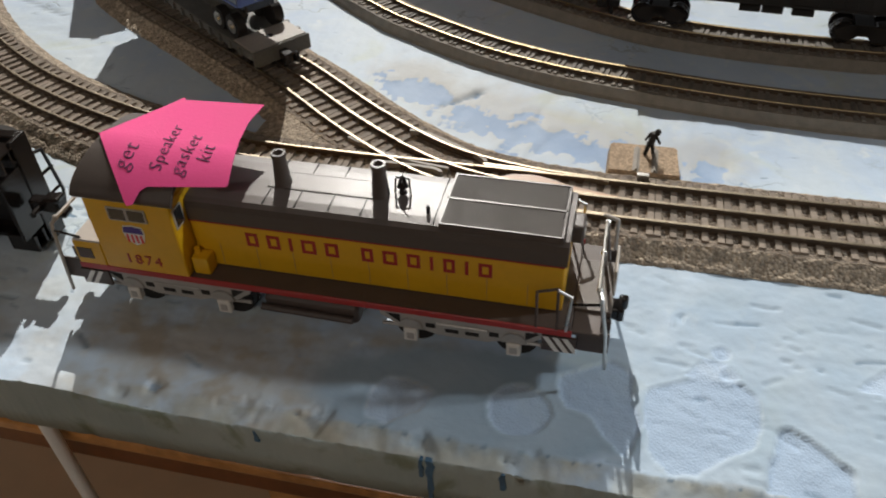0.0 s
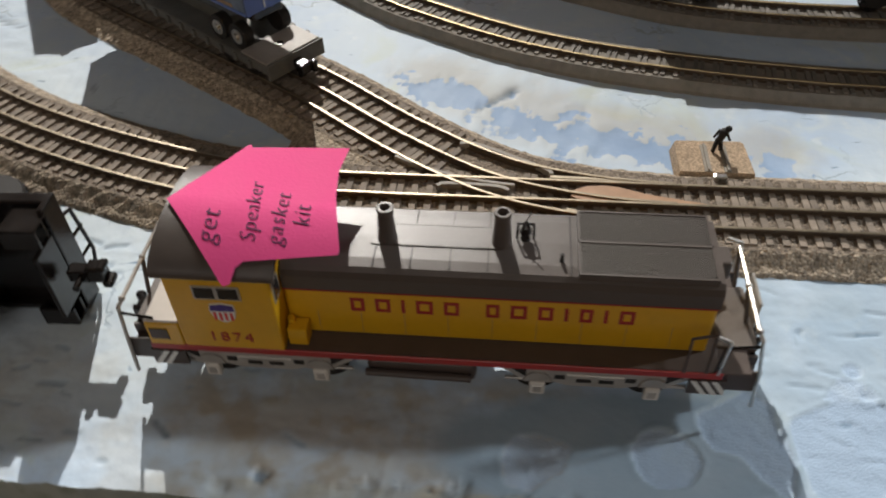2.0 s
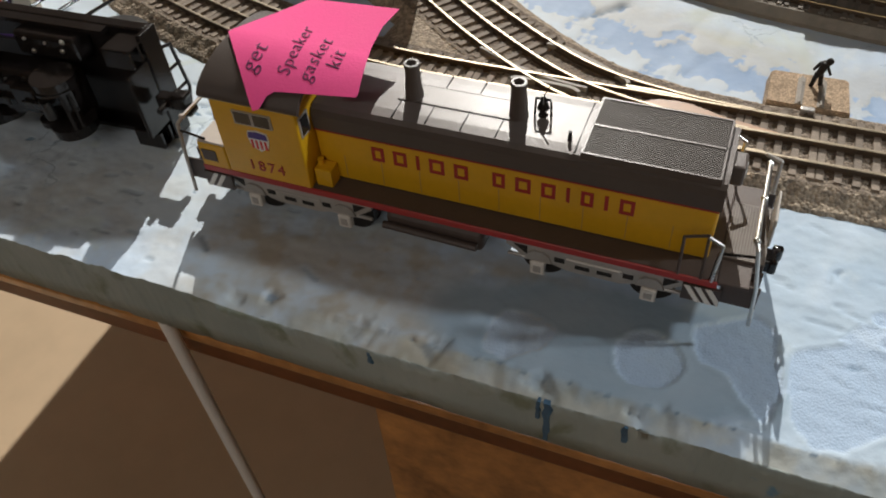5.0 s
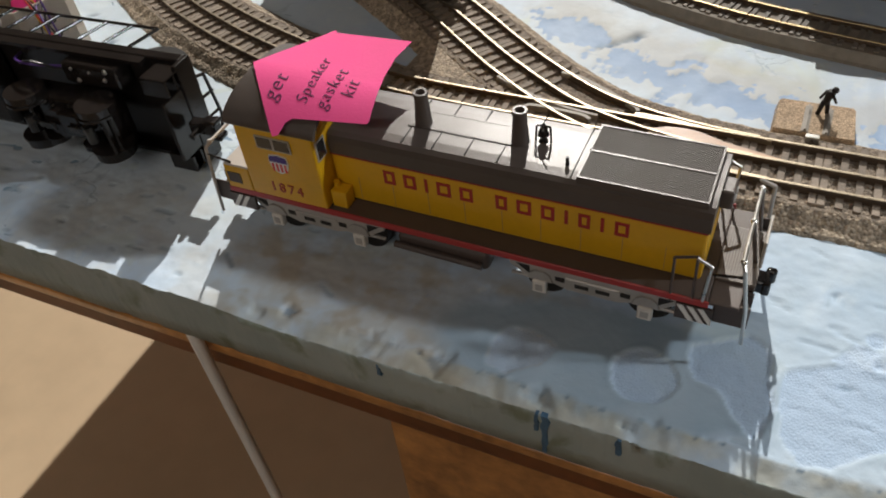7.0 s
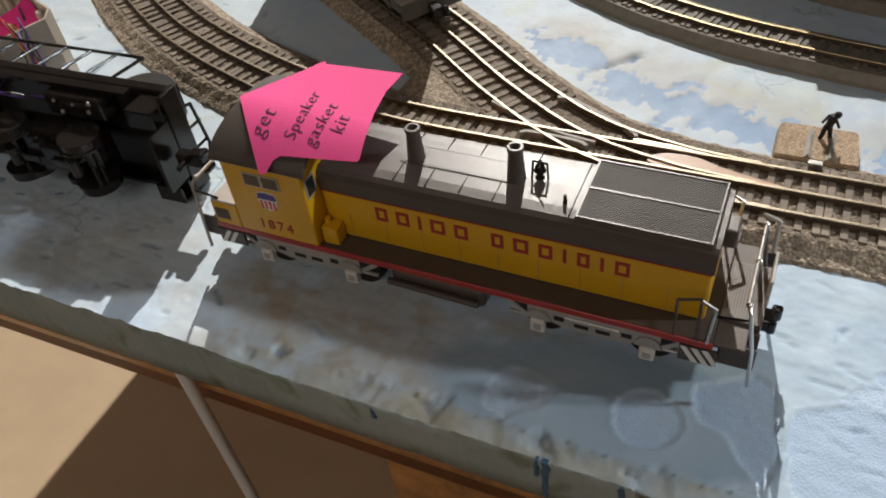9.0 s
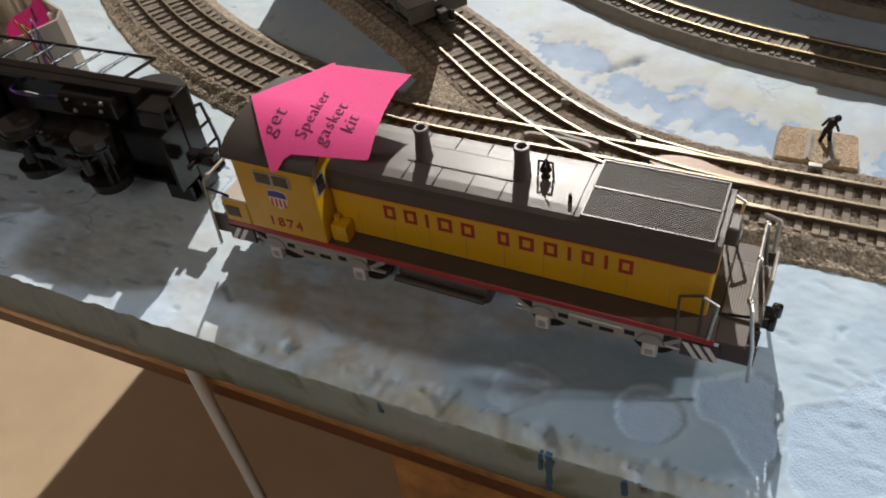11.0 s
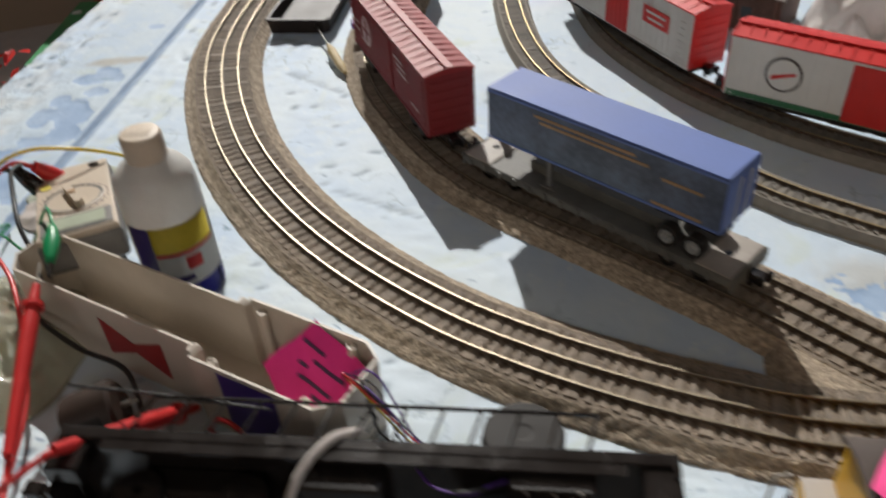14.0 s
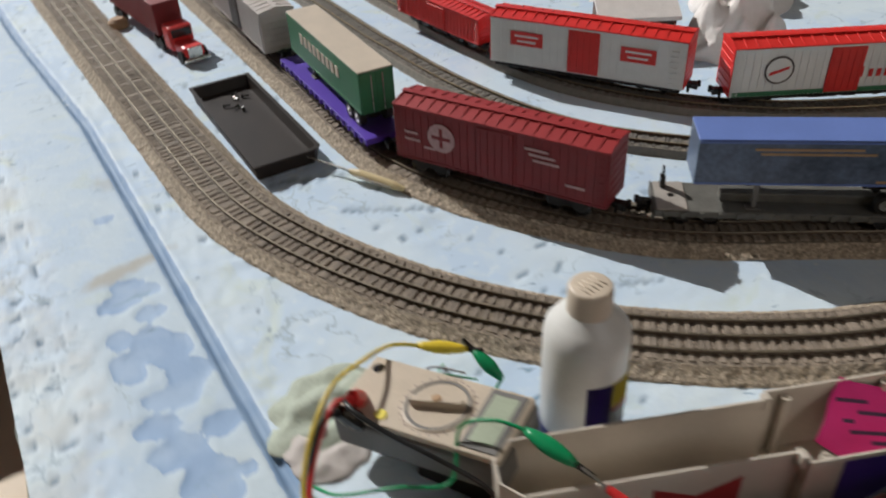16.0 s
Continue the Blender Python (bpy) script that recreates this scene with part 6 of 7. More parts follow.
    for s in (-1, 1):
        bm = bmesh.new()
        handrail(bm, [(-0.100, s * 0.0290, 0.0330), (-0.096, s * 0.0290, 0.0515), (0.1035, s * 0.0290, 0.0515), (0.0990, s * 0.0290, 0.0330)], 0.0009)
        part("side_railing", bm, M_BLACK, ob)
        for k in range(1, 12):
            x = 0.1035 - 0.0165 * k
            part("railing_post", tube(bmesh.new(), (x - 0.0045, s * 0.0290, 0.0330), (x, s * 0.0290, 0.0515), 0.0008, seg=6), M_BLACK, ob)
    bm = bmesh.new()
    handrail(bm, [(0.1335, -0.0160, 0.033), (0.1340, -0.0140, 0.040), (0.1345, 0.0120, 0.043), (0.1340, 0.0225, 0.040), (0.1335, 0.0240, 0.031)], 0.0009)
    part("end_railing", bm, M_BLACK, ob)
    for y in (-0.003, 0.009):
        part("railing_post", tube(bmesh.new(), (0.1335, y, 0.031), (0.1343, y, 0.0425), 0.0008, seg=6), M_BLACK, ob)
    # black block and its steel domes are added to give glints
    glint_block = part("glint_block", box(bmesh.new(), 0.066, 0.102, -0.0262, -0.0140, 0.0150, 0.0266, 0.0022, 3), M_BLACK, ob, "glossy black block added to carry small bright glint domes")
    for x, y, r in ((0.0760, -0.0172, 0.0013), (0.0735, -0.0235, 0.0009), (0.0935, -0.0195, 0.0012), (0.0955, -0.0245, 0.0014), (0.0850, -0.0228, 0.0008)):
        bm = bmesh.new()
        lathe(bm, [(r, 0.0), (r, 0.0004), (r * 0.75, 0.0009), (r * 0.2, 0.0012)], seg=12)
        screw = part("screw", bm, M_STEEL, glint_block, smooth=True)
        screw.matrix_local = pose(x, y, 0.0151, 180, 0, 0)
    for k, (mat, dy) in enumerate(((M_WIREPURPLE, 0.0), (M_WIREBLACK, 0.0016))):
        bm = bmesh.new()
        wire(bm, [(0.028, -0.020 + dy, 0.0255), (0.036 + 0.002 * k, -0.0235 + dy, 0.0150), (0.050, -0.0245 - dy, 0.0120), (0.060 + 0.001 * k, -0.0200 + dy, 0.0200), (0.068, -0.018 + dy, 0.0255)], 0.0007)
        part("motor_wire", bm, mat, ob)
    bm = bmesh.new()
    box(bm, -0.045, 0.030, -0.0120, 0.0150, 0.0330, 0.0440, 0.002)
    part("circuit_board", bm, M_BLACKMATT, ob)
    return ob


bare_chassis()
can = thing("speaker", pose(-0.2385, 0.0860, 0, 0, 0, 10), "round black speaker can standing behind the chassis", "speaker")
bm = bmesh.new()
lathe(bm, [(0.0200, 0.0), (0.0212, 0.001), (0.0212, 0.0230), (0.0200, 0.0245), (0.0060, 0.0247), (0.0040, 0.0243)], seg=40)
part("case", bm, M_BLACKMATT, can)
for k in range(10):
    part("rib", box(bmesh.new(), 0.0208, 0.0220, -0.0008, 0.0008, 0.001, 0.0225, m=Matrix.Rotation(k * math.pi / 5, 4, "Z")), M_BLACKMATT, can)

# ---- upturned shell ----
def hollow(bm, outline, inner, z0, z1, floor):
    """Walls between two outlines of equal count, with a floor."""
    k = len(outline)
    a = [bm.verts.new((x, y, z0)) for x, y in outline]
    b = [bm.verts.new((x, y, z1)) for x, y in outline]
    c = [bm.verts.new((x, y, z1)) for x, y in inner]
    d = [bm.verts.new((x, y, floor)) for x, y in inner]
    bm.faces.new(a[::-1])
    bm.faces.new(d)
    for i in range(k):
        j = (i + 1) % k
        bm.faces.new((a[i], a[j], b[j], b[i]))
        bm.faces.new((b[i], b[j], c[j], c[i]))
        bm.faces.new((c[i], c[j], d[j], d[i]))
    return bm


shell = thing("locomotive_shell", pose(-0.4435, 0.1350, 0, 0, 0, -21.0), "off-white locomotive body shell lying upside down with a red bow-tie emblem", "model shell")
def shell_outline(d):
    """The body's outline, d inside its outer face."""
    return [(-0.128 + d, -0.0080), (-0.117 + d * 0.4, -0.0195 + d), (0.0360 + d, -0.0195 + d), (0.0360 + d, -0.0275 + d), (0.118 - d * 0.4, -0.0275 + d), (0.130 - d, -0.0165),
            (0.130 - d, 0.0165), (0.118 - d * 0.4, 0.0255 - d), (0.0360 + d, 0.0255 - d), (0.0360 + d, 0.0195 - d), (-0.117 + d * 0.4, 0.0195 - d), (-0.128 + d, 0.0080)]


bm = bmesh.new()
hollow(bm, shell_outline(0), shell_outline(0.0015), 0.0, 0.0530, 0.002)
part("body", bm, M_SHELL, shell)
for y0, y1 in ((-0.0275, -0.0195), (0.0195, 0.0255)):
    part("rim_step", box(bmesh.new(), 0.0325, 0.0358, y0 * 0.9, y1 * 0.9, 0.0450, 0.0545, 0.0004, 1), M_SHELL, shell)
for x, y in ((0.048, 0.0205), (0.110, 0.0205), (0.110, -0.0220), (0.048, -0.0220)):
    bm = bmesh.new()
    lathe(bm, [(0.0026, 0.002), (0.0026, 0.050), (0.0014, 0.050), (0.0012, 0.044)], (x, y, 0), 14)
    part("screw_post", bm, M_SHELL, shell)
for k in range(4):
    bm = bmesh.new()
    handrail(bm, [(0.1302, -0.006, 0.010 + 0.010 * k), (0.1325, -0.005, 0.009 + 0.010 * k), (0.1325, 0.005, 0.009 + 0.010 * k), (0.1302, 0.006, 0.010 + 0.010 * k)], 0.0006)
    part("grab_iron", bm, M_BLACK, shell)
bm = bmesh.new()
prism(bm, [(-0.046, 0.041), (-0.021, 0.030), (0.004, 0.041), (0.004, 0.012), (-0.021, 0.023), (-0.046, 0.012)], -0.0201, -0.0196, "y")
part("bow_tie_emblem", bm, M_ROOFRED, shell, "plain red bow-tie shape")
bm = bmesh.new()
box(bm, 0.056, 0.094, -0.0281, -0.0276, 0.004, 0.050)
part("dark_panel", bm, M_LABELBLUE, shell, "dark blue panel with a window")
sticky_note("sticky_note", [(-0.034, -0.006), (-0.010, 0.028), (-0.004, 0.024), (0.030, 0.013), (0.024, -0.021), (-0.006, -0.019), (-0.012, -0.024)], lambda x, y: 2.0 * x * x + 0.0012 * math.sin(x * 190 + y * 120),
            [("", -0.006, 0.013, -14, 0.018), ("", 0.008, 0.003, -14, 0.024), ("", -0.010, 0.002, -14, 0.007), ("", 0.002, -0.007, -12, 0.026), ("", 0.008, -0.014, -12, 0.014)], M_PINKDIM,
            pose(-0.354, 0.108, 0.034, 44, 0, -21), "magenta arrow-shaped sticky note tucked inside the upturned shell")

# ---- bottle ----
bottle = thing("bottle", pose(-0.479, 0.2126, 0, 0, 0, -15), "milky plastic bottle with white cap and yellow and purple label", "bottle")
bm = bmesh.new()
lathe(bm, [(0.022, 0.0), (0.0255, 0.003), (0.0255, 0.085), (0.0245, 0.092), (0.020, 0.0985), (0.0135, 0.103), (0.0120, 0.106)], seg=40)
part("body", bm, M_BOTTLE, bottle, smooth=True)
bm = bmesh.new()
lathe(bm, [(0.0126, 0.1035), (0.0129, 0.105), (0.0127, 0.1195), (0.0119, 0.1213), (0.0106, 0.1216), (0.0040, 0.1214)], seg=48)
for k in range(5):
    box(bm, -0.0075 + 0.0033 * k, -0.0066 + 0.0033 * k, -0.0055, 0.0055, 0.1213, 0.1218, m=Matrix.Rotation(0.4, 4, "Z"))
part("cap", bm, M_CREAM, bottle, "ribbed white screw cap", smooth=True)

def band(r, z0, z1, a0, a1, k=18):
    bm = bmesh.new()
    lo, hi = [], []
    for i in range(k + 1):
        a = radians(a0 + (a1 - a0) * i / k)
        lo.append(bm.verts.new((r * math.cos(a), r * math.sin(a), z0)))
        hi.append(bm.verts.new((r * math.cos(a), r * math.sin(a), z1)))
    for i in range(k):
        bm.faces.new((lo[i], lo[i + 1], hi[i + 1], hi[i]))
    bmesh.ops.solidify(bm, geom=bm.faces[:], thickness=-0.0003)
    return bm


lab = part("label", band(0.0257, 0.018, 0.066, -110, 60), M_WHITE, bottle, "printed label in white, yellow, purple and red", smooth=True)
part("purple_strip", band(0.0260, 0.012, 0.066, -110, -76, 6), M_LABELBLUE, lab, smooth=True)
part("yellow_field", band(0.0260, 0.046, 0.066, -75, 20, 10), M_LABELYELLOW, lab, smooth=True)
part("red_line", band(0.0261, 0.043, 0.0455, -75, 20, 10), M_BRIGHTRED, lab, smooth=True)
part("red_mark", band(0.0261, 0.030, 0.040, -35, -12, 5), M_BRIGHTRED, lab, smooth=True)
part("dark_writing", band(0.0261, 0.022, 0.026, -72, -30, 6), M_LABELBLUE, lab, smooth=True)
part("liquid", band(0.0258, 0.002, 0.0175, -180, 180, 36), M_LIQUID, bottle, "blue liquid showing through the plastic", smooth=True)
# ---- multimeter, its leads and the rags under it ----
def crumple(name, cx, cy, rx, ry, h, mat, label, category, seed, n=26, turn=0.0, crease=0.0):
    """A crumpled soft sheet lying in a heap."""
    bm = bmesh.new()
    grid = []
    for j in range(n + 1):
        row = []
        for i in range(n + 1):
            u, v = 2 * i / n - 1, 2 * j / n - 1
            # square to disc, with a ragged rim
            du, dv = u * math.sqrt(1 - v * v / 2), v * math.sqrt(1 - u * u / 2)
            r = math.hypot(du, dv)
            rim = 1 + 0.22 * noise.noise((du * 2.2 + seed, dv * 2.2, seed))
            z = h * max(0.0, 1 - r ** 2) * (0.75 + 0.9 * noise.noise((du * 2.6, dv * 2.6, seed + 5))) + 0.18 * h * (0.6 + noise.turbulence((du * 4, dv * 4, seed), 3, True)) * (1 - r ** 6)
            z += crease * h * (1 - r ** 4) * (abs(noise.noise((du * 5 + dv * 2, dv * 4, seed + 9))) + 0.6 * abs(noise.noise((du * 3, dv * 11, seed + 3))) - 0.3)
            row.append(bm.verts.new((rx * du * rim, ry * dv * rim, max(0.0006, z))))
        grid.append(row)
    for j in range(n):
        for i in range(n):
            bm.faces.new((grid[j][i], grid[j][i + 1], grid[j + 1][i + 1], grid[j + 1][i]))
    bmesh.ops.recalc_face_normals(bm, faces=bm.faces[:])
    bmesh.ops.solidify(bm, geom=bm.faces[:], thickness=0.0004)
    ob = part(name, bm, mat, smooth=True)
    ob.matrix_world = pose(cx, cy, 0, 0, 0, turn)
    return tagged(ob, label, category)


crumple("rag", -0.600, 0.312, 0.050, 0.042, 0.010, M_TISSUE, "crumpled grey-green paper rag under the multimeter", "rag", 2.0, 40)
crumple("rag", -0.620, 0.290, 0.030, 0.030, 0.007, M_CLOTH, "crumpled pale pink cloth under the multimeter", "rag", 6.0)
crumple("plastic_bag", -0.600, 0.132, 0.082, 0.080, 0.030, M_BAG, "crumpled clear plastic bag with yellowish shine", "plastic bag", 11.0, 64, -20, 0.4)
bm = bmesh.new()
box(bm, -0.026, 0.026, -0.020, 0.020, 0.0, 0.020, 0.003)
ob = part("foam_block", bm, M_BLACKMATT)
ob.matrix_world = pose(-0.553, 0.226, 0, 0, 0, -59)
tagged(ob, "dark foam block propping up the multimeter", "foam block")

meter = thing("multimeter", pose(-0.5640, 0.2425, 0.0205, 0, 0, -58) @ pose(0, 0, 0, 0, -6, 0) @ Matrix.Scale(1.13, 4), "cream and grey hand-held multimeter with round dial, leads plugged in", "multimeter")
bm = bmesh.new()
box(bm, -0.0500, 0.0500, -0.0240, 0.0240, 0.0, 0.0200, 0.0030, 3)
part("case", bm, M_CASE, meter, "worn grey plastic case")
bm = bmesh.new()
box(bm, -0.0490, 0.0490, -0.0228, 0.0228, 0.0195, 0.0238, 0.0012)
part("face_plate", bm, M_METER, meter)
bm = bmesh.new()
lathe(bm, [(0.0188, 0.0236), (0.0188, 0.0246), (0.0180, 0.0248), (0.0176, 0.0242), (0.0001, 0.0241)], (0.0035, 0, 0), 44)
dial = part("dial", bm, M_METER, meter, "round cream selector dial in a dark ring")
bm = bmesh.new()
lathe(bm, [(0.0176, 0.0241), (0.0176, 0.0246), (0.0160, 0.0246), (0.0160, 0.0241)], (0.0035, 0, 0), 44)
part("dark_ring", bm, M_CASE, dial)
bm = bmesh.new()
prism(bm, [(-0.0145, -0.0020), (0.0135, -0.0026), (0.0150, 0.0), (0.0135, 0.0026), (-0.0145, 0.0020)], 0.0242, 0.0290)
bmesh.ops.transform(bm, matrix=pose(0.0035, 0, 0, 0, 0, 15), verts=bm.verts[:])
part("knob", bm, M_METER, dial)
bm = bmesh.new()
tube(bm, (0.0035, 0, 0.0289), (0.0035, 0, 0.0298), 0.0024, seg=14)
part("knob_cap", bm, M_TAN, dial)
bm = bmesh.new()
for k in range(28):
    a = 2 * math.pi * k / 28
    box(bm, 0.0196, 0.0208, -0.0003, 0.0003, 0.0236, 0.02405, m=pose(0.0035, 0, 0) @ Matrix.Rotation(a, 4, "Z"))
part("scale_marks", bm, M_INK, meter)
bm = bmesh.new()
box(bm, 0.0258, 0.0465, -0.0205, 0.0205, 0.0236, 0.0248, 0.0006)
frame_ob = part("display_frame", bm, M_CASE, meter)
bm = bmesh.new()
box(bm, 0.0290, 0.0432, -0.0165, 0.0165, 0.0246, 0.0252)
part("lcd", bm, M_LCD, frame_ob, "dull grey-green blank display")
bm = bmesh.new()
tube(bm, (-0.022, -0.0165, 0.0236), (-0.022, -0.0165, 0.0246), 0.0034, seg=16)
part("yellow_button", bm, M_LABELYELLOW, meter)
bm = bmesh.new()
tube(bm, (-0.042, 0.014, 0.0236), (-0.042, 0.014, 0.0242), 0.0035, seg=14)
part("jack", bm, M_BLACK, meter)


def plug(name, p, q, mat, label):
    bm = bmesh.new()
    p, q = Vector(p), Vector(q)
    tube(bm, p, p.lerp(q, 0.5), 0.0066, 0.0060, seg=14)
    tube(bm, p.lerp(q, 0.5), q, 0.0060, 0.0040, seg=14)
    return tagged(part(name, bm, mat, smooth=False), label, "test lead")


def lead(name, pts, r, mat, label):
    return tagged(part(name, wire(bmesh.new(), pts, r), mat, smooth=True), label, "wire")


plug("banana_plug", (-0.598, 0.279, 0.038), (-0.606, 0.268, 0.056), M_WIRERED, "red angled banana plug in the multimeter")
plug("banana_plug", (-0.606, 0.264, 0.038), (-0.617, 0.262, 0.056), M_BLACK, "black angled banana plug in the multimeter")
lead("test_lead", [(-0.606, 0.268, 0.056), (-0.622, 0.262, 0.060), (-0.646, 0.240, 0.040), (-0.664, 0.208, 0.014), (-0.672, 0.190, 0.006), (-0.660, 0.196, 0.016), (-0.628, 0.207, 0.032), (-0.590, 0.184, 0.034), (-0.560, 0.150, 0.030), (-0.525, 0.090, 0.016), (-0.506, 0.030, 0.010), (-0.492, 0.018, 0.014)], 0.0017, M_WIRERED, "red rubber test lead looping over the foam")
lead("test_lead", [(-0.617, 0.262, 0.056), (-0.632, 0.256, 0.056), (-0.650, 0.236, 0.034), (-0.656, 0.214, 0.012), (-0.648, 0.200, 0.006), (-0.634, 0.214, 0.012)], 0.0017, M_WIREBLACK, "black rubber test lead curling beside the multimeter")
lead("test_lead", [(-0.612, 0.264, 0.060), (-0.612, 0.252, 0.062), (-0.600, 0.230, 0.056), (-0.584, 0.206, 0.050), (-0.566, 0.186, 0.036), (-0.556, 0.166, 0.020), (-0.540, 0.140, 0.030), (-0.500, 0.116, 0.032), (-0.466, 0.104, 0.030), (-0.452, 0.086, 0.012)], 0.0016, M_WIREBLACK, "black test lead draped over the multimeter")
lead("clip_wire", [(-0.539, 0.314, 0.026), (-0.560, 0.310, 0.040), (-0.588, 0.290, 0.058), (-0.618, 0.272, 0.064), (-0.646, 0.244, 0.050), (-0.655, 0.222, 0.032), (-0.636, 0.190, 0.030), (-0.605, 0.160, 0.040), (-0.570, 0.118, 0.034), (-0.545, 0.082, 0.020)], 0.0014, M_WIREYELLOW, "thin yellow clip wire arching over the multimeter")
lead("clip_wire", [(-0.500, 0.269, 0.011), (-0.516, 0.266, 0.005), (-0.546, 0.286, 0.004), (-0.560, 0.272, 0.004)], 0.0011, M_WIREGREEN, "thin green clip wire")
lead("clip_wire", [(-0.541, 0.185, 0.068), (-0.552, 0.200, 0.068), (-0.566, 0.212, 0.058), (-0.580, 0.200, 0.034), (-0.606, 0.214, 0.032), (-0.634, 0.236, 0.020), (-0.644, 0.262, 0.004), (-0.650, 0.230, 0.003)], 0.0011, M_WIREGREEN, "thin green clip wire crossing the display")
for k, (dx, dy) in enumerate(((0, 0), (0.006, 0.004), (0.010, -0.006))):
    lead("thin_wire", [(-0.520 + dx, 0.290 + dy, 0.003), (-0.540 + dx, 0.306 + dy, 0.005), (-0.556 + dx, 0.300 - dy, 0.003), (-0.540 - dx, 0.288, 0.006), (-0.522, 0.300 + dx, 0.003)], 0.0006, (M_WIREBLACK, M_BROWN, M_WIREGREEN)[k], "hair-thin loose wire end")


def alligator(name, p, q, mat, label):
    p, q = Vector(p), Vector(q)
    d = (q - p)
    m = Matrix.Translation(p) @ d.to_track_quat("X", "Z").to_matrix().to_4x4()
    ln = d.length
    bm = bmesh.new()
    prof = [(0.0022, 0.0), (0.0034, 0.12), (0.0052, 0.4), (0.0050, 0.62), (0.0036, 0.86), (0.0022, 1.0)]
    rings = []
    for r, t in prof:
        rings.append([bm.verts.new((ln * t, r * math.cos(2 * math.pi * i / 14), 0.8 * r * math.sin(2 * math.pi * i / 14))) for i in range(14)])
    for a, b in zip(rings, rings[1:]):
        for i in range(14):
            bm.faces.new((a[i], a[(i + 1) % 14], b[(i + 1) % 14], b[i]))
    bm.faces.new(rings[0][::-1])
    bm.faces.new(rings[-1])
    ob = part(name, bm, mat, smooth=True)
    ob.matrix_world = m
    tagged(ob, label, "clip")
    bm = bmesh.new()
    for s in (-1, 1):
        prism(bm, [(ln * 0.97, -0.0016), (ln * 0.97 + 0.012, -0.0009), (ln * 0.97 + 0.012, 0.0009), (ln * 0.97, 0.0016)], *sorted((s * 0.0004, s * 0.0011)))
    part("jaw", bm, M_WHEEL, ob)
    return ob


alligator("alligator_clip", (-0.5390, 0.3140, 0.026), (-0.5110, 0.2950, 0.023), M_WIREYELLOW, "yellow sleeved alligator clip")
alligator("alligator_clip", (-0.5000, 0.2690, 0.011), (-0.5075, 0.2930, 0.022), M_WIREGREEN, "green sleeved alligator clip gripping the yellow one")
alligator("alligator_clip", (-0.5410, 0.1850, 0.068), (-0.5290, 0.1560, 0.062), M_WIREGREEN, "green sleeved alligator clip gripping the shell rim")


def probe(p, q, label):
    p, q = Vector(p), Vector(q)
    ob = thing("test_probe", Matrix(), label, "test probe")
    d = (q - p).normalized()
    bm = bmesh.new()
    tube(bm, p, p + d * 0.014, 0.0022, 0.0034, seg=14)
    tube(bm, p + d * 0.014, p + d * 0.017, 0.0062, 0.0062, seg=18)
    tube(bm, p + d * 0.017, p + d * 0.030, 0.0044, 0.0048, seg=14)
    tube(bm, p + d * 0.030, q, 0.0048, 0.0030, seg=14)
    part("handle", bm, M_WIRERED, ob, "red plastic handle")
    bm = bmesh.new()
    tube(bm, p - d * 0.016, p, 0.0008, seg=8)
    part("needle", bm, M_STEEL, ob)
    return ob


probe((-0.5255, 0.1350, 0.0635), (-0.4930, 0.0345, 0.0400), "red test probe leaning across the upturned shell")
probe((-0.4223, 0.0933, 0.0150), (-0.4500, 0.0200, 0.0690), "red test probe leaning on the tipped chassis")
lead("test_lead", [(-0.4930, 0.0345, 0.0400), (-0.489, 0.022, 0.036), (-0.482, 0.006, 0.046), (-0.466, 0.002, 0.064), (-0.4500, 0.0200, 0.0690)], 0.0017, M_WIRERED, "red rubber test lead")
lead("red_loop", [(-0.402, 0.078, 0.006), (-0.404, 0.072, 0.024), (-0.396, 0.070, 0.036), (-0.384, 0.066, 0.034), (-0.379, 0.064, 0.018), (-0.384, 0.066, 0.005)], 0.0015, M_WIRERED, "red wire loop beside the shell")
rng = random.Random(12)
for k in range(7):
    mat = (M_WIREBLACK, M_WIREPURPLE, M_WIREYELLOW, M_WIREBLACK, M_WIRERED, M_WIREPURPLE, M_WIREBLACK)[k]
    a = (-0.330 + rng.uniform(-0.006, 0.006), 0.098 + rng.uniform(-0.006, 0.006), 0.040)
    lead("chassis_wire", [a, (-0.322 + rng.uniform(-0.01, 0.01), 0.084, 0.052 + rng.uniform(0, 0.012)), (-0.300 + rng.uniform(-0.01, 0.015), 0.074 + rng.uniform(-0.006, 0.008), 0.034 + rng.uniform(-0.012, 0.012)),
                          (-0.285 + rng.uniform(-0.01, 0.01), 0.062, 0.030), (-0.292 + rng.uniform(-0.02, 0.02), 0.050, 0.040)], 0.0006, mat, "thin coloured wire between shell and chassis")
lead("wire_sleeve", [(-0.312, 0.052, 0.060), (-0.325, 0.040, 0.066), (-0.338, 0.022, 0.056), (-0.342, 0.006, 0.030), (-0.340, -0.002, 0.004)], 0.0022, M_CLOTH, "pale grey wire sleeve hanging over the chassis")
lead("thin_rod", [(-0.470, 0.066, 0.060), (-0.420, 0.064, 0.060), (-0.360, 0.060, 0.0600)], 0.0009, M_WIREBLACK, "thin black rod on the chassis edge")

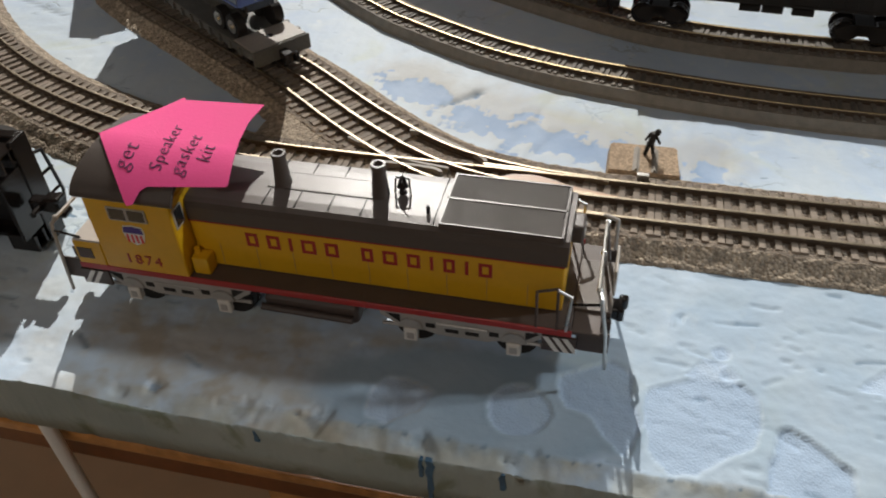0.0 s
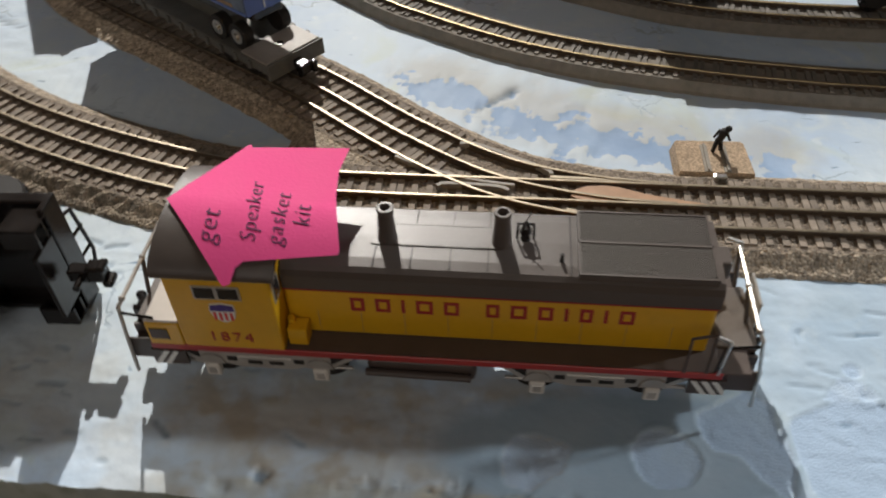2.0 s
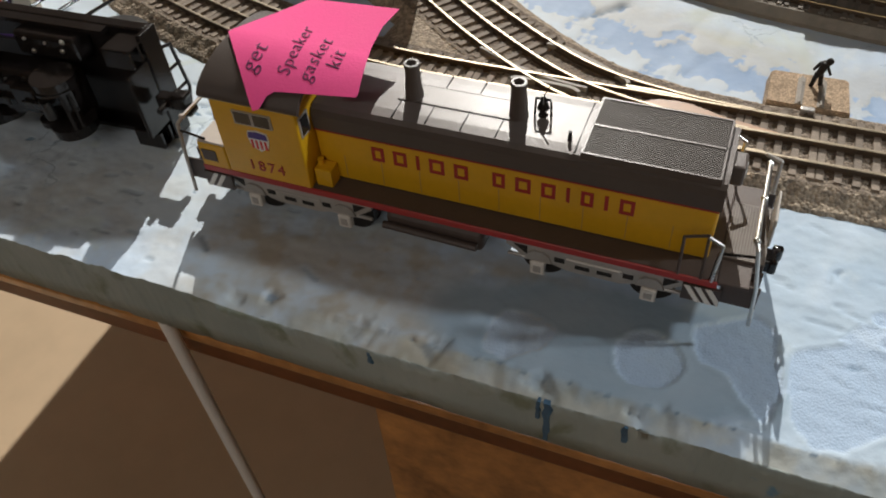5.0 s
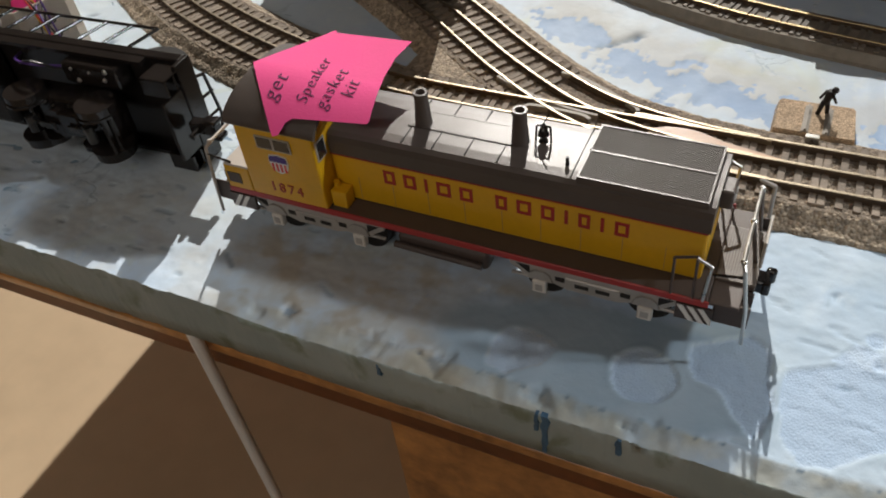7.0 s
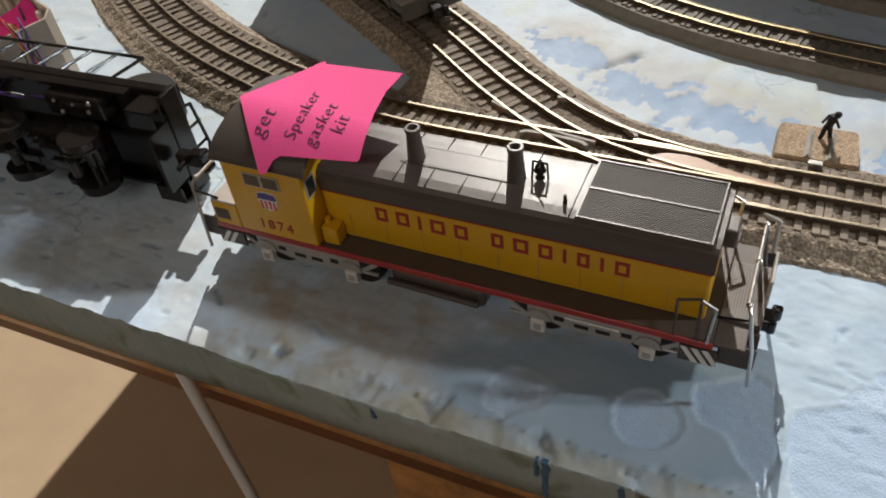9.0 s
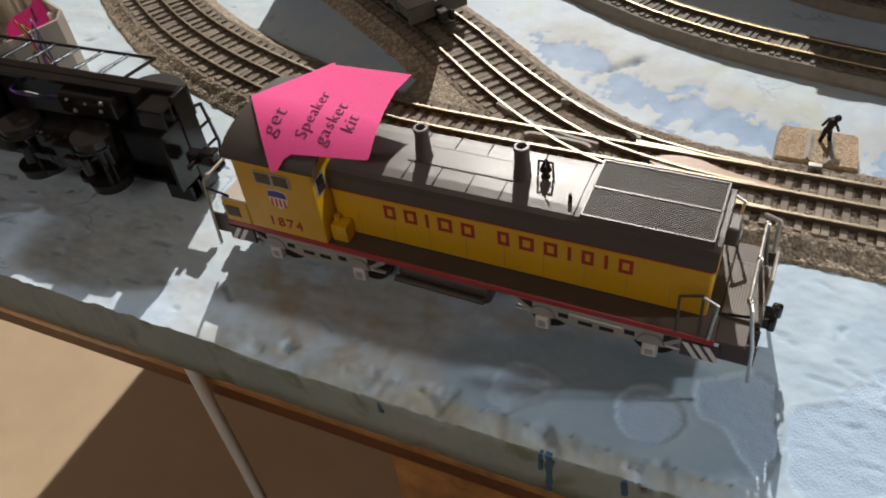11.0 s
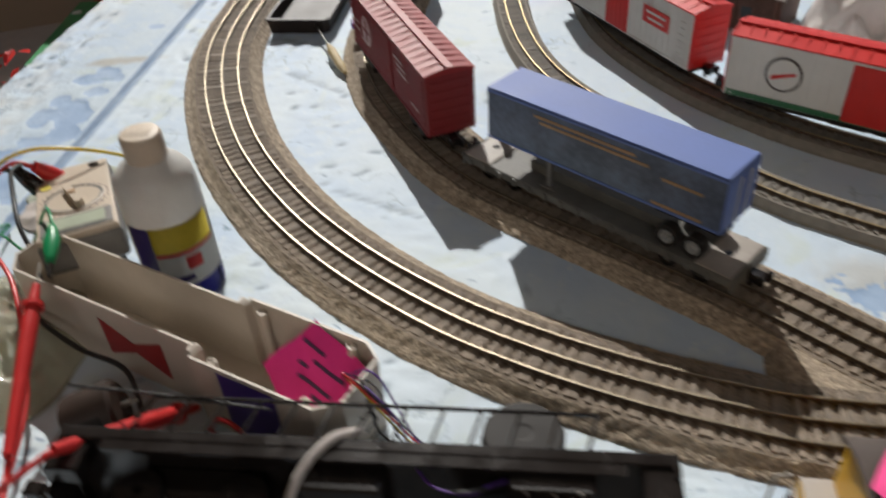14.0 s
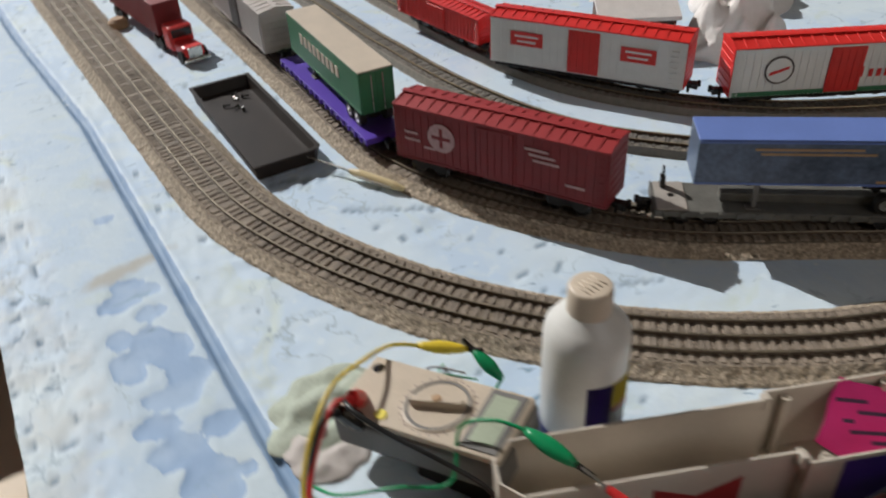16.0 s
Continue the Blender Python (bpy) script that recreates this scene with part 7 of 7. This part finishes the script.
motor = thing("motor", pose(-0.4760, 0.0800, 0.0178, 0, 0, 24) @ pose(0, 0, 0, 0, 78, 0), "dark brown round model motor lying beside the shell", "model motor")
bm = bmesh.new()
lathe(bm, [(0.0140, -0.0150), (0.0166, -0.0130), (0.0166, 0.0130), (0.0140, 0.0150), (0.0050, 0.0152)], seg=32)
part("case", bm, M_MOTOR, motor, smooth=False)
part("shaft", tube(bmesh.new(), (0, 0, 0.0150), (0, 0, 0.0240), 0.0014, seg=10), M_STEEL, motor)
for k in range(3):
    part("slot", box(bmesh.new(), 0.0160, 0.0169, -0.0030, 0.0030, -0.0080, 0.0080, m=Matrix.Rotation(2.1 * k, 4, "Z")), M_BLACKMATT, motor)

# ---- tray and hand tool ----
tray = thing("tray", pose(-0.5155, 0.7270, 0, 0, 0, 0.5), "shallow black plastic parts tray lying on the foam", "tray")
bm = bmesh.new()
hollow(bm, [(-0.034, -0.106), (0.029, -0.106), (0.035, -0.100), (0.035, 0.106), (-0.034, 0.106)], [(-0.032, -0.103), (0.028, -0.103), (0.032, -0.098), (0.032, 0.103), (-0.032, 0.103)], 0.0, 0.0175, 0.006)
for v in bm.verts:
    if v.co.z < 0.01:
        v.co.x *= 0.93
        v.co.y *= 0.96
part("pan", bm, M_TRAY, tray)
bm = bmesh.new()
hollow(bm, [(-0.0352, -0.1072), (0.0294, -0.1072), (0.0362, -0.1004), (0.0362, 0.1072), (-0.0352, 0.1072)], [(-0.0318, -0.1028), (0.0278, -0.1028), (0.0318, -0.0978), (0.0318, 0.1028), (-0.0318, 0.1028)], 0.0160, 0.0179, 0.0176)
bmesh.ops.delete(bm, geom=[f for f in bm.faces if len(f.verts) == 5], context="FACES")
part("rim", bm, M_TRAY, tray)
rng = random.Random(5)
for k in range(6):
    bm = bmesh.new()
    tube(bm, (0, 0, 0), (0.007, 0, 0.0005), 0.0011, seg=8)
    tube(bm, (-0.0012, 0, 0), (0, 0, 0), 0.0022, seg=8)
    ob = part("screw", bm, M_WHEEL)
    ob.matrix_world = pose(-0.516 + rng.uniform(-0.012, 0.016), 0.79 + rng.uniform(-0.025, 0.02), 0.0082, 0, 0, rng.uniform(0, 360))
    tagged(ob, "small steel screw lying in the tray", "screw", "screws in the tray")

tool = thing("hobby_pick", Matrix(), "small pick with a tan plastic handle lying on the foam", "hand tool")
p, q = Vector((-0.4395, 0.5240, 0.0055)), Vector((-0.5000, 0.6330, 0.0110))
d = (q - p).normalized()
bm = bmesh.new()
tube(bm, p, p + d * 0.010, 0.0022, 0.0042, seg=12)
tube(bm, p + d * 0.010, p + d * 0.050, 0.0042, 0.0046, seg=12)
tube(bm, p + d * 0.050, p + d * 0.062, 0.0046, 0.0022, seg=12)
part("handle", bm, M_HANDLE, tool)
bm = bmesh.new()
tube(bm, p + d * 0.060, q, 0.0013, 0.0007, seg=10)
part("shaft", bm, M_STEEL, tool)
bm = bmesh.new()
tube(bm, p + d * 0.012 + Vector((-0.004, -0.003, 0.0004)), p + d * 0.055 + Vector((-0.0045, -0.003, 0.0004)), 0.0008, seg=8)
part("clip", bm, M_STEEL, tool)

# ---- toy lorry, far cars ----
lorry = thing("toy_lorry", pose(-0.5170, 0.966, 0, 0, 0, 8), "red toy lorry with a chrome grille parked on the foam", "toy lorry")
bm = bmesh.new()
box(bm, -0.013, 0.013, -0.026, 0.010, 0.008, 0.022, 0.003)
box(bm, -0.016, 0.016, 0.008, 0.034, 0.008, 0.040, 0.004)
part("cab", bm, M_BRIGHTRED, lorry)
bm = bmesh.new()
box(bm, -0.013, 0.013, 0.0065, 0.0085, 0.026, 0.036, 0.0006)
part("windscreen", bm, M_GLASS, lorry)
bm = bmesh.new()
box(bm, -0.009, 0.009, -0.0285, -0.0255, 0.009, 0.022, 0.0008)
part("grille", bm, M_STEEL, lorry, "chrome grille")
bm = bmesh.new()
box(bm, -0.017, 0.017, -0.0325, -0.0285, 0.005, 0.009, 0.001)
part("bumper", bm, M_STEEL, lorry)
for s in (-1, 1):
    for y in (-0.016, 0.045, 0.062, 0.19, 0.21):
        bm = bmesh.new()
        tube(bm, (s * 0.017, y, 0.0085), (s * 0.010, y, 0.0085), 0.0085, seg=18)
        part("wheel", bm, M_BLACKMATT, lorry)
bm = bmesh.new()
box(bm, -0.018, 0.018, 0.042, 0.225, 0.020, 0.062, 0.001)
part("trailer", bm, M_BOXRED, lorry, "dark red trailer body")

bm = bmesh.new()
lathe(bm, [(0.012, 0.0), (0.014, 0.003), (0.013, 0.010), (0.008, 0.014)], seg=14)
ob = part("orange_cap", bm, M_TAN)
ob.matrix_world = pose(-0.570, 1.130, 0)
tagged(ob, "small orange-brown plastic cap on the foam", "cap")

box_car("boxcar", on_rails(-0.4265, 0.965, -90.5, RAIL), "dull grey-pink goods car behind the purple flatcar", 0.215, 0.042, 0.0120, 0.0600, M_CLOTH, M_CLOTH, M_CLOTH, M_GREY)
box_car("caboose", on_rails(-0.2195, 0.815, -82.0, 0.0112), "bright red caboose ahead of the reefer cars on the far track", 0.165, 0.038, 0.0120, 0.0420, M_BRIGHTRED, M_BRIGHTRED, M_BRIGHTRED, M_BRIGHTRED, truck_half=0.0130, gauge=0.0100)

# ---- model house and snow fleece ----
house = thing("model_house", pose(-0.040, 0.672, 0, 0, 0, 60), "brown model log house with a snowy white roof", "model house")
bm = bmesh.new()
prism(bm, [(-0.030, 0.0), (0.030, 0.0), (0.030, 0.044), (0.0, 0.054), (-0.030, 0.044)], -0.045, 0.045, "y")
part("wall", bm, M_BROWN, house)
for s in (-1, 1):
    bm = bmesh.new()
    prism(bm, [(0.0, 0.059), (s * 0.037, 0.046), (s * 0.038, 0.0415), (0.0, 0.0542)], -0.049, 0.049, "y")
    part("roof", bm, M_SNOW, house, "white snow-covered roof slope")
for x in (-0.016, 0.012):
    bm = bmesh.new()
    box(bm, -0.0310, -0.0295, x, x + 0.010, 0.012, 0.026)
    part("window", bm, M_GLASS, house)
for k in range(5):
    bm = bmesh.new()
    tube(bm, (-0.036, -0.040 + k * 0.020, 0.0), (-0.036, -0.040 + k * 0.020, 0.0405), 0.0014, seg=8)
    part("porch_post", bm, M_BROWN, house)
crumple("snow_fleece", 0.060, 0.600, 0.075, 0.055, 0.070, M_SNOW, "heap of white craft fleece behind the reefers", "fleece", 21.0, 34)
crumple("snow_fleece", 0.170, 0.690, 0.080, 0.060, 0.045, M_SNOW, "low heap of white craft fleece", "fleece", 27.0, 30)

# ---- turnout fittings, buffer stub and figurine ----
turnout = thing("turnout", pose(0, 0, 0), "turnout fittings where the branch leaves the main track", "turnout")
for name, pts, w, mat in (("guard_rail", [(0.0012, 0.1640), (0.0110, 0.1632), (0.0300, 0.1540), (0.0500, 0.1430), (0.0530, 0.1395)], 0.0022, M_GUARD),
                          ("guard_rail", [(-0.0085, 0.1262), (-0.0030, 0.1284), (0.0230, 0.1275), (0.0300, 0.1246)], 0.0022, M_GUARD),
                          ("wing_rail", [(-0.034, 0.1500), (-0.010, 0.1385), (0.0130, 0.1318), (0.0330, 0.1290)], 0.0018, M_GUARD),
                          ("switch_point", [(0.0520, 0.1368), (0.0800, 0.1362), (0.1240, 0.1335)], 0.0020, M_RAIL),
                          ("switch_point", [(0.0600, 0.1110), (0.0900, 0.1045), (0.1260, 0.1028)], 0.0020, M_RAIL)):
    path = smooth_path([(x, y, 0) for x, y in pts], 0.003)
    part(name, sweep(path, [(-w / 2, 0.0085), (-w / 2, 0.0121), (w / 2, 0.0121), (w / 2, 0.0085)]), mat, turnout)
bm = bmesh.new()
prism(bm, [(0.0625, 0.1225), (0.0650, 0.1275), (0.0712, 0.1305), (0.0800, 0.1316), (0.0880, 0.1308), (0.1021, 0.1258), (0.1330, 0.1196), (0.1330, 0.1184), (0.1000, 0.1178), (0.0779, 0.1188), (0.0660, 0.1200)], 0.0084, 0.0116)
part("throw_cover", bm, M_COPPER, turnout, "teardrop-shaped tan cover plate")
bm = bmesh.new()
prism(bm, [(-0.0925, 0.1480), (-0.0900, 0.1835), (-0.0600, 0.1700), (-0.0250, 0.1500), (0.0300, 0.1260), (-0.0300, 0.1250), (-0.0900, 0.1380)], 0.0002, 0.0080)
for v in bm.verts:
    if v.co.x < -0.088 and v.co.z < 0.004:
        v.co.x -= 0.010
part("turnout_bed", bm, M_BED, turnout, "ballast between the diverging tracks")
bm = bmesh.new()
box(bm, 0.1390, 0.1460, 0.1405, 0.1445, 0.0090, 0.0125, 0.0006)
part("throw_bar_end", bm, M_STEEL, turnout)

stub = thing("track_stub", pose(0, 0, 0), "short tan ballast stub with two thin grey rails", "track stub")
bm = bmesh.new()
prism(bm, [(0.1215, 0.1500), (0.1212, 0.1785), (0.1228, 0.1802), (0.1605, 0.1808), (0.1622, 0.1790), (0.1640, 0.1500)], 0.0002, 0.0085)
for v in bm.verts:
    if v.co.z > 0.004:
        v.co.x = 0.1425 + (v.co.x - 0.1425) * 0.94
        v.co.y -= 0.0025 if v.co.y > 0.16 else 0
bmesh.ops.subdivide_edges(bm, edges=bm.edges[:], cuts=2, use_grid_fill=True)
part("ballast", bm, M_STUB, stub)
for x in (0.1380, 0.1485):
    bm = bmesh.new()
    box(bm, x - 0.0018, x + 0.0018, 0.1500, 0.1735, 0.0085, 0.0092)
    box(bm, x - 0.0006, x + 0.0006, 0.1500, 0.1730, 0.0092, 0.0106)
    part("thin_rail", bm, M_GUARD, stub)

bm = bmesh.new()
bx, by, bz = 0.1448, 0.1690, 0.0085
tube(bm, (bx - 0.0022, by - 0.0010, bz), (bx - 0.0006, by + 0.0004, bz + 0.0078), 0.0011, 0.0014, seg=10)
tube(bm, (bx + 0.0024, by + 0.0010, bz), (bx + 0.0010, by + 0.0004, bz + 0.0078), 0.0011, 0.0014, seg=10)
tube(bm, (bx + 0.0002, by + 0.0004, bz + 0.0072), (bx + 0.0018, by - 0.0006, bz + 0.0145), 0.0019, 0.0023, seg=12)
bmesh.ops.create_icosphere(bm, subdivisions=2, radius=0.0019, matrix=Matrix.Translation((bx + 0.0032, by - 0.0014, bz + 0.0163)))
tube(bm, (bx + 0.0026, by - 0.0020, bz + 0.0140), (bx + 0.0052, by - 0.0022, bz + 0.0092), 0.0008, 0.0007, seg=8)
tube(bm, (bx - 0.0004, by + 0.0010, bz + 0.0140), (bx - 0.0030, by + 0.0006, bz + 0.0090), 0.0008, 0.0007, seg=8)
tagged(part("figurine", bm, M_BLACKMATT, smooth=True), "tiny dark painted figurine standing on the stub", "figurine")

# ---- seasonal things beside the table ----
TOP = FLOOR_Z


def gift(x, y, turn, sx, sy, h, mat, band_mat, label):
    sx, sy, h = sx * 1.50, sy * 1.50, h * 1.50
    ob = thing("gift_box", pose(x, y, TOP, 0, 0, turn), label, "gift box")
    bm = bmesh.new()
    box(bm, -sx, sx, -sy, sy, 0, h, 0.002)
    part("box", bm, mat, ob)
    rng = random.Random(3)
    for k in range(26):
        u, v = rng.uniform(-sx * 0.9, sx * 0.9), rng.uniform(-sy * 0.9, sy * 0.9)
        bm = bmesh.new()
        lathe(bm, [(0.013, h), (0.013, h + 0.0006)], (u, v, 0), 5)
        part("printed_star", bm, M_WHITE, ob)
    bm = bmesh.new()
    box(bm, -0.012, 0.012, -sy - 0.0015, sy + 0.0015, 0, h + 0.0015)
    part("ribbon", bm, band_mat, ob)
    return ob


gift(-1.200, 1.360, 8, 0.085, 0.11, 0.16, M_LEAFPAPER, M_BRIGHTRED, "green gift box with white stars and red ribbon")
gift(-1.215, 1.640, -5, 0.080, 0.10, 0.15, M_BRIGHTRED, M_WHITE, "red gift box with a white ribbon")


def flower_pot(x, y, seed, label):
    ob = thing("poinsettia", pose(x, y, TOP) @ Matrix.Scale(1.50, 4), label, "potted plant")
    bm = bmesh.new()
    lathe(bm, [(0.040, 0.0), (0.055, 0.085), (0.060, 0.087), (0.060, 0.098), (0.052, 0.098), (0.050, 0.080), (0.001, 0.080)], seg=28)
    part("pot", bm, M_POT, ob, smooth=True)
    rng = random.Random(seed)
    for name, mat, count, z0, z1, size in (("leaf", M_LEAF, 90, 0.08, 0.17, 0.040), ("bract", M_BRIGHTRED, 60, 0.14, 0.20, 0.034)):
        bm = bmesh.new()
        for k in range(count):
            a, r = rng.uniform(0, 6.283), 0.085 * math.sqrt(rng.random())
            c = Vector((r * math.cos(a), r * math.sin(a), rng.uniform(z0, z1)))
            m = Matrix.Translation(c) @ Euler((rng.uniform(-0.8, 0.8), rng.uniform(-0.8, 0.8), rng.uniform(0, 6.28))).to_matrix().to_4x4()
            s = size * rng.uniform(0.6, 1.1)
            pts = [(0, 0, 0), (0.30 * s, 0.22 * s, 0.05 * s), (0.65 * s, 0.16 * s, 0.02 * s), (s, 0, -0.10 * s), (0.65 * s, -0.16 * s, 0.02 * s), (0.30 * s, -0.22 * s, 0.05 * s)]
            vs = [bm.verts.new(m @ Vector(q)) for q in pts]
            bm.faces.new((vs[0], vs[1], vs[2], vs[3]))
            bm.faces.new((vs[0], vs[3], vs[4], vs[5]))
        tagged(part(name, bm, mat, ob), kind="stuff")
    return ob


flower_pot(-1.153, 1.098, 2, "red poinsettia with dark leaves in a dark pot")
flower_pot(-1.150, 1.560, 5, "red poinsettia with dark leaves in a dark pot")
bm = bmesh.new()
lathe(bm, [(0.030, 0.0), (0.052, 0.030), (0.056, 0.055), (0.053, 0.055), (0.048, 0.032), (0.001, 0.008)], seg=28)
ob = part("bowl", bm, M_CLOTH, smooth=True)
ob.matrix_world = pose(-1.168, 0.873, TOP)
tagged(ob, "pale pinkish bowl on the floor", "bowl")
bm = bmesh.new()
box(bm, -0.13, 0.13, -0.17, 0.17, 0.0, 0.16, 0.05, 5)
for v in bm.verts:
    v.co += Vector(v.co.normalized()) * 0.010 * noise.noise(v.co * 14)
ob = part("cushion", bm, M_CLOTH, smooth=True)
ob.matrix_world = pose(-1.491, 1.414, TOP, 0, 0, 25)
tagged(ob, "pale cloth cushion on the floor", "cushion")

# ---- track pieces, last in the file ----
GAUGE = 0.0318
O_KIND = dict(rails=(-GAUGE / 2, 0, GAUGE / 2), half_top=0.0270, half_bot=0.0385, tie_len=0.0490, tie_w=0.0040, tie_step=0.0072, rail_w=0.0019, bed_mat=M_BED, top_mat=M_BEDTOP, tie_mat=M_TIE, rail_mat=M_RAIL)
HO_KIND = dict(rails=(-0.00825, 0.00825), half_top=0.0165, half_bot=0.0205, bed_z=0.0078, tie_len=0.0290, tie_w=0.0030, tie_step=0.0062, rail_w=0.0017, rail_z=0.0112, bed_mat=M_BEDGREY, tie_mat=M_TIEDARK, rail_mat=M_BRASSRAIL, rough=0.0001)
track("main_track", LINE_A, "three-rail model railway track on tan moulded ballast, curving round", bed_z=0.0085, rail_z=RAIL_TOP, far_y=0.95, **O_KIND)
track("branch_track", LINE_B, "three-rail track diverging from the turnout on tan moulded ballast", bed_z=0.0086, rail_z=RAIL_TOP + 0.0001, start=2, skip=lambda p: p.x > 0.0, **O_KIND)
track("inner_track", LINE_C, "narrow two-rail track on smooth grey-brown plastic roadbed", **HO_KIND)
track("far_track", LINE_D, "narrow two-rail track on grey-brown roadbed beneath the reefer cars", **HO_KIND)
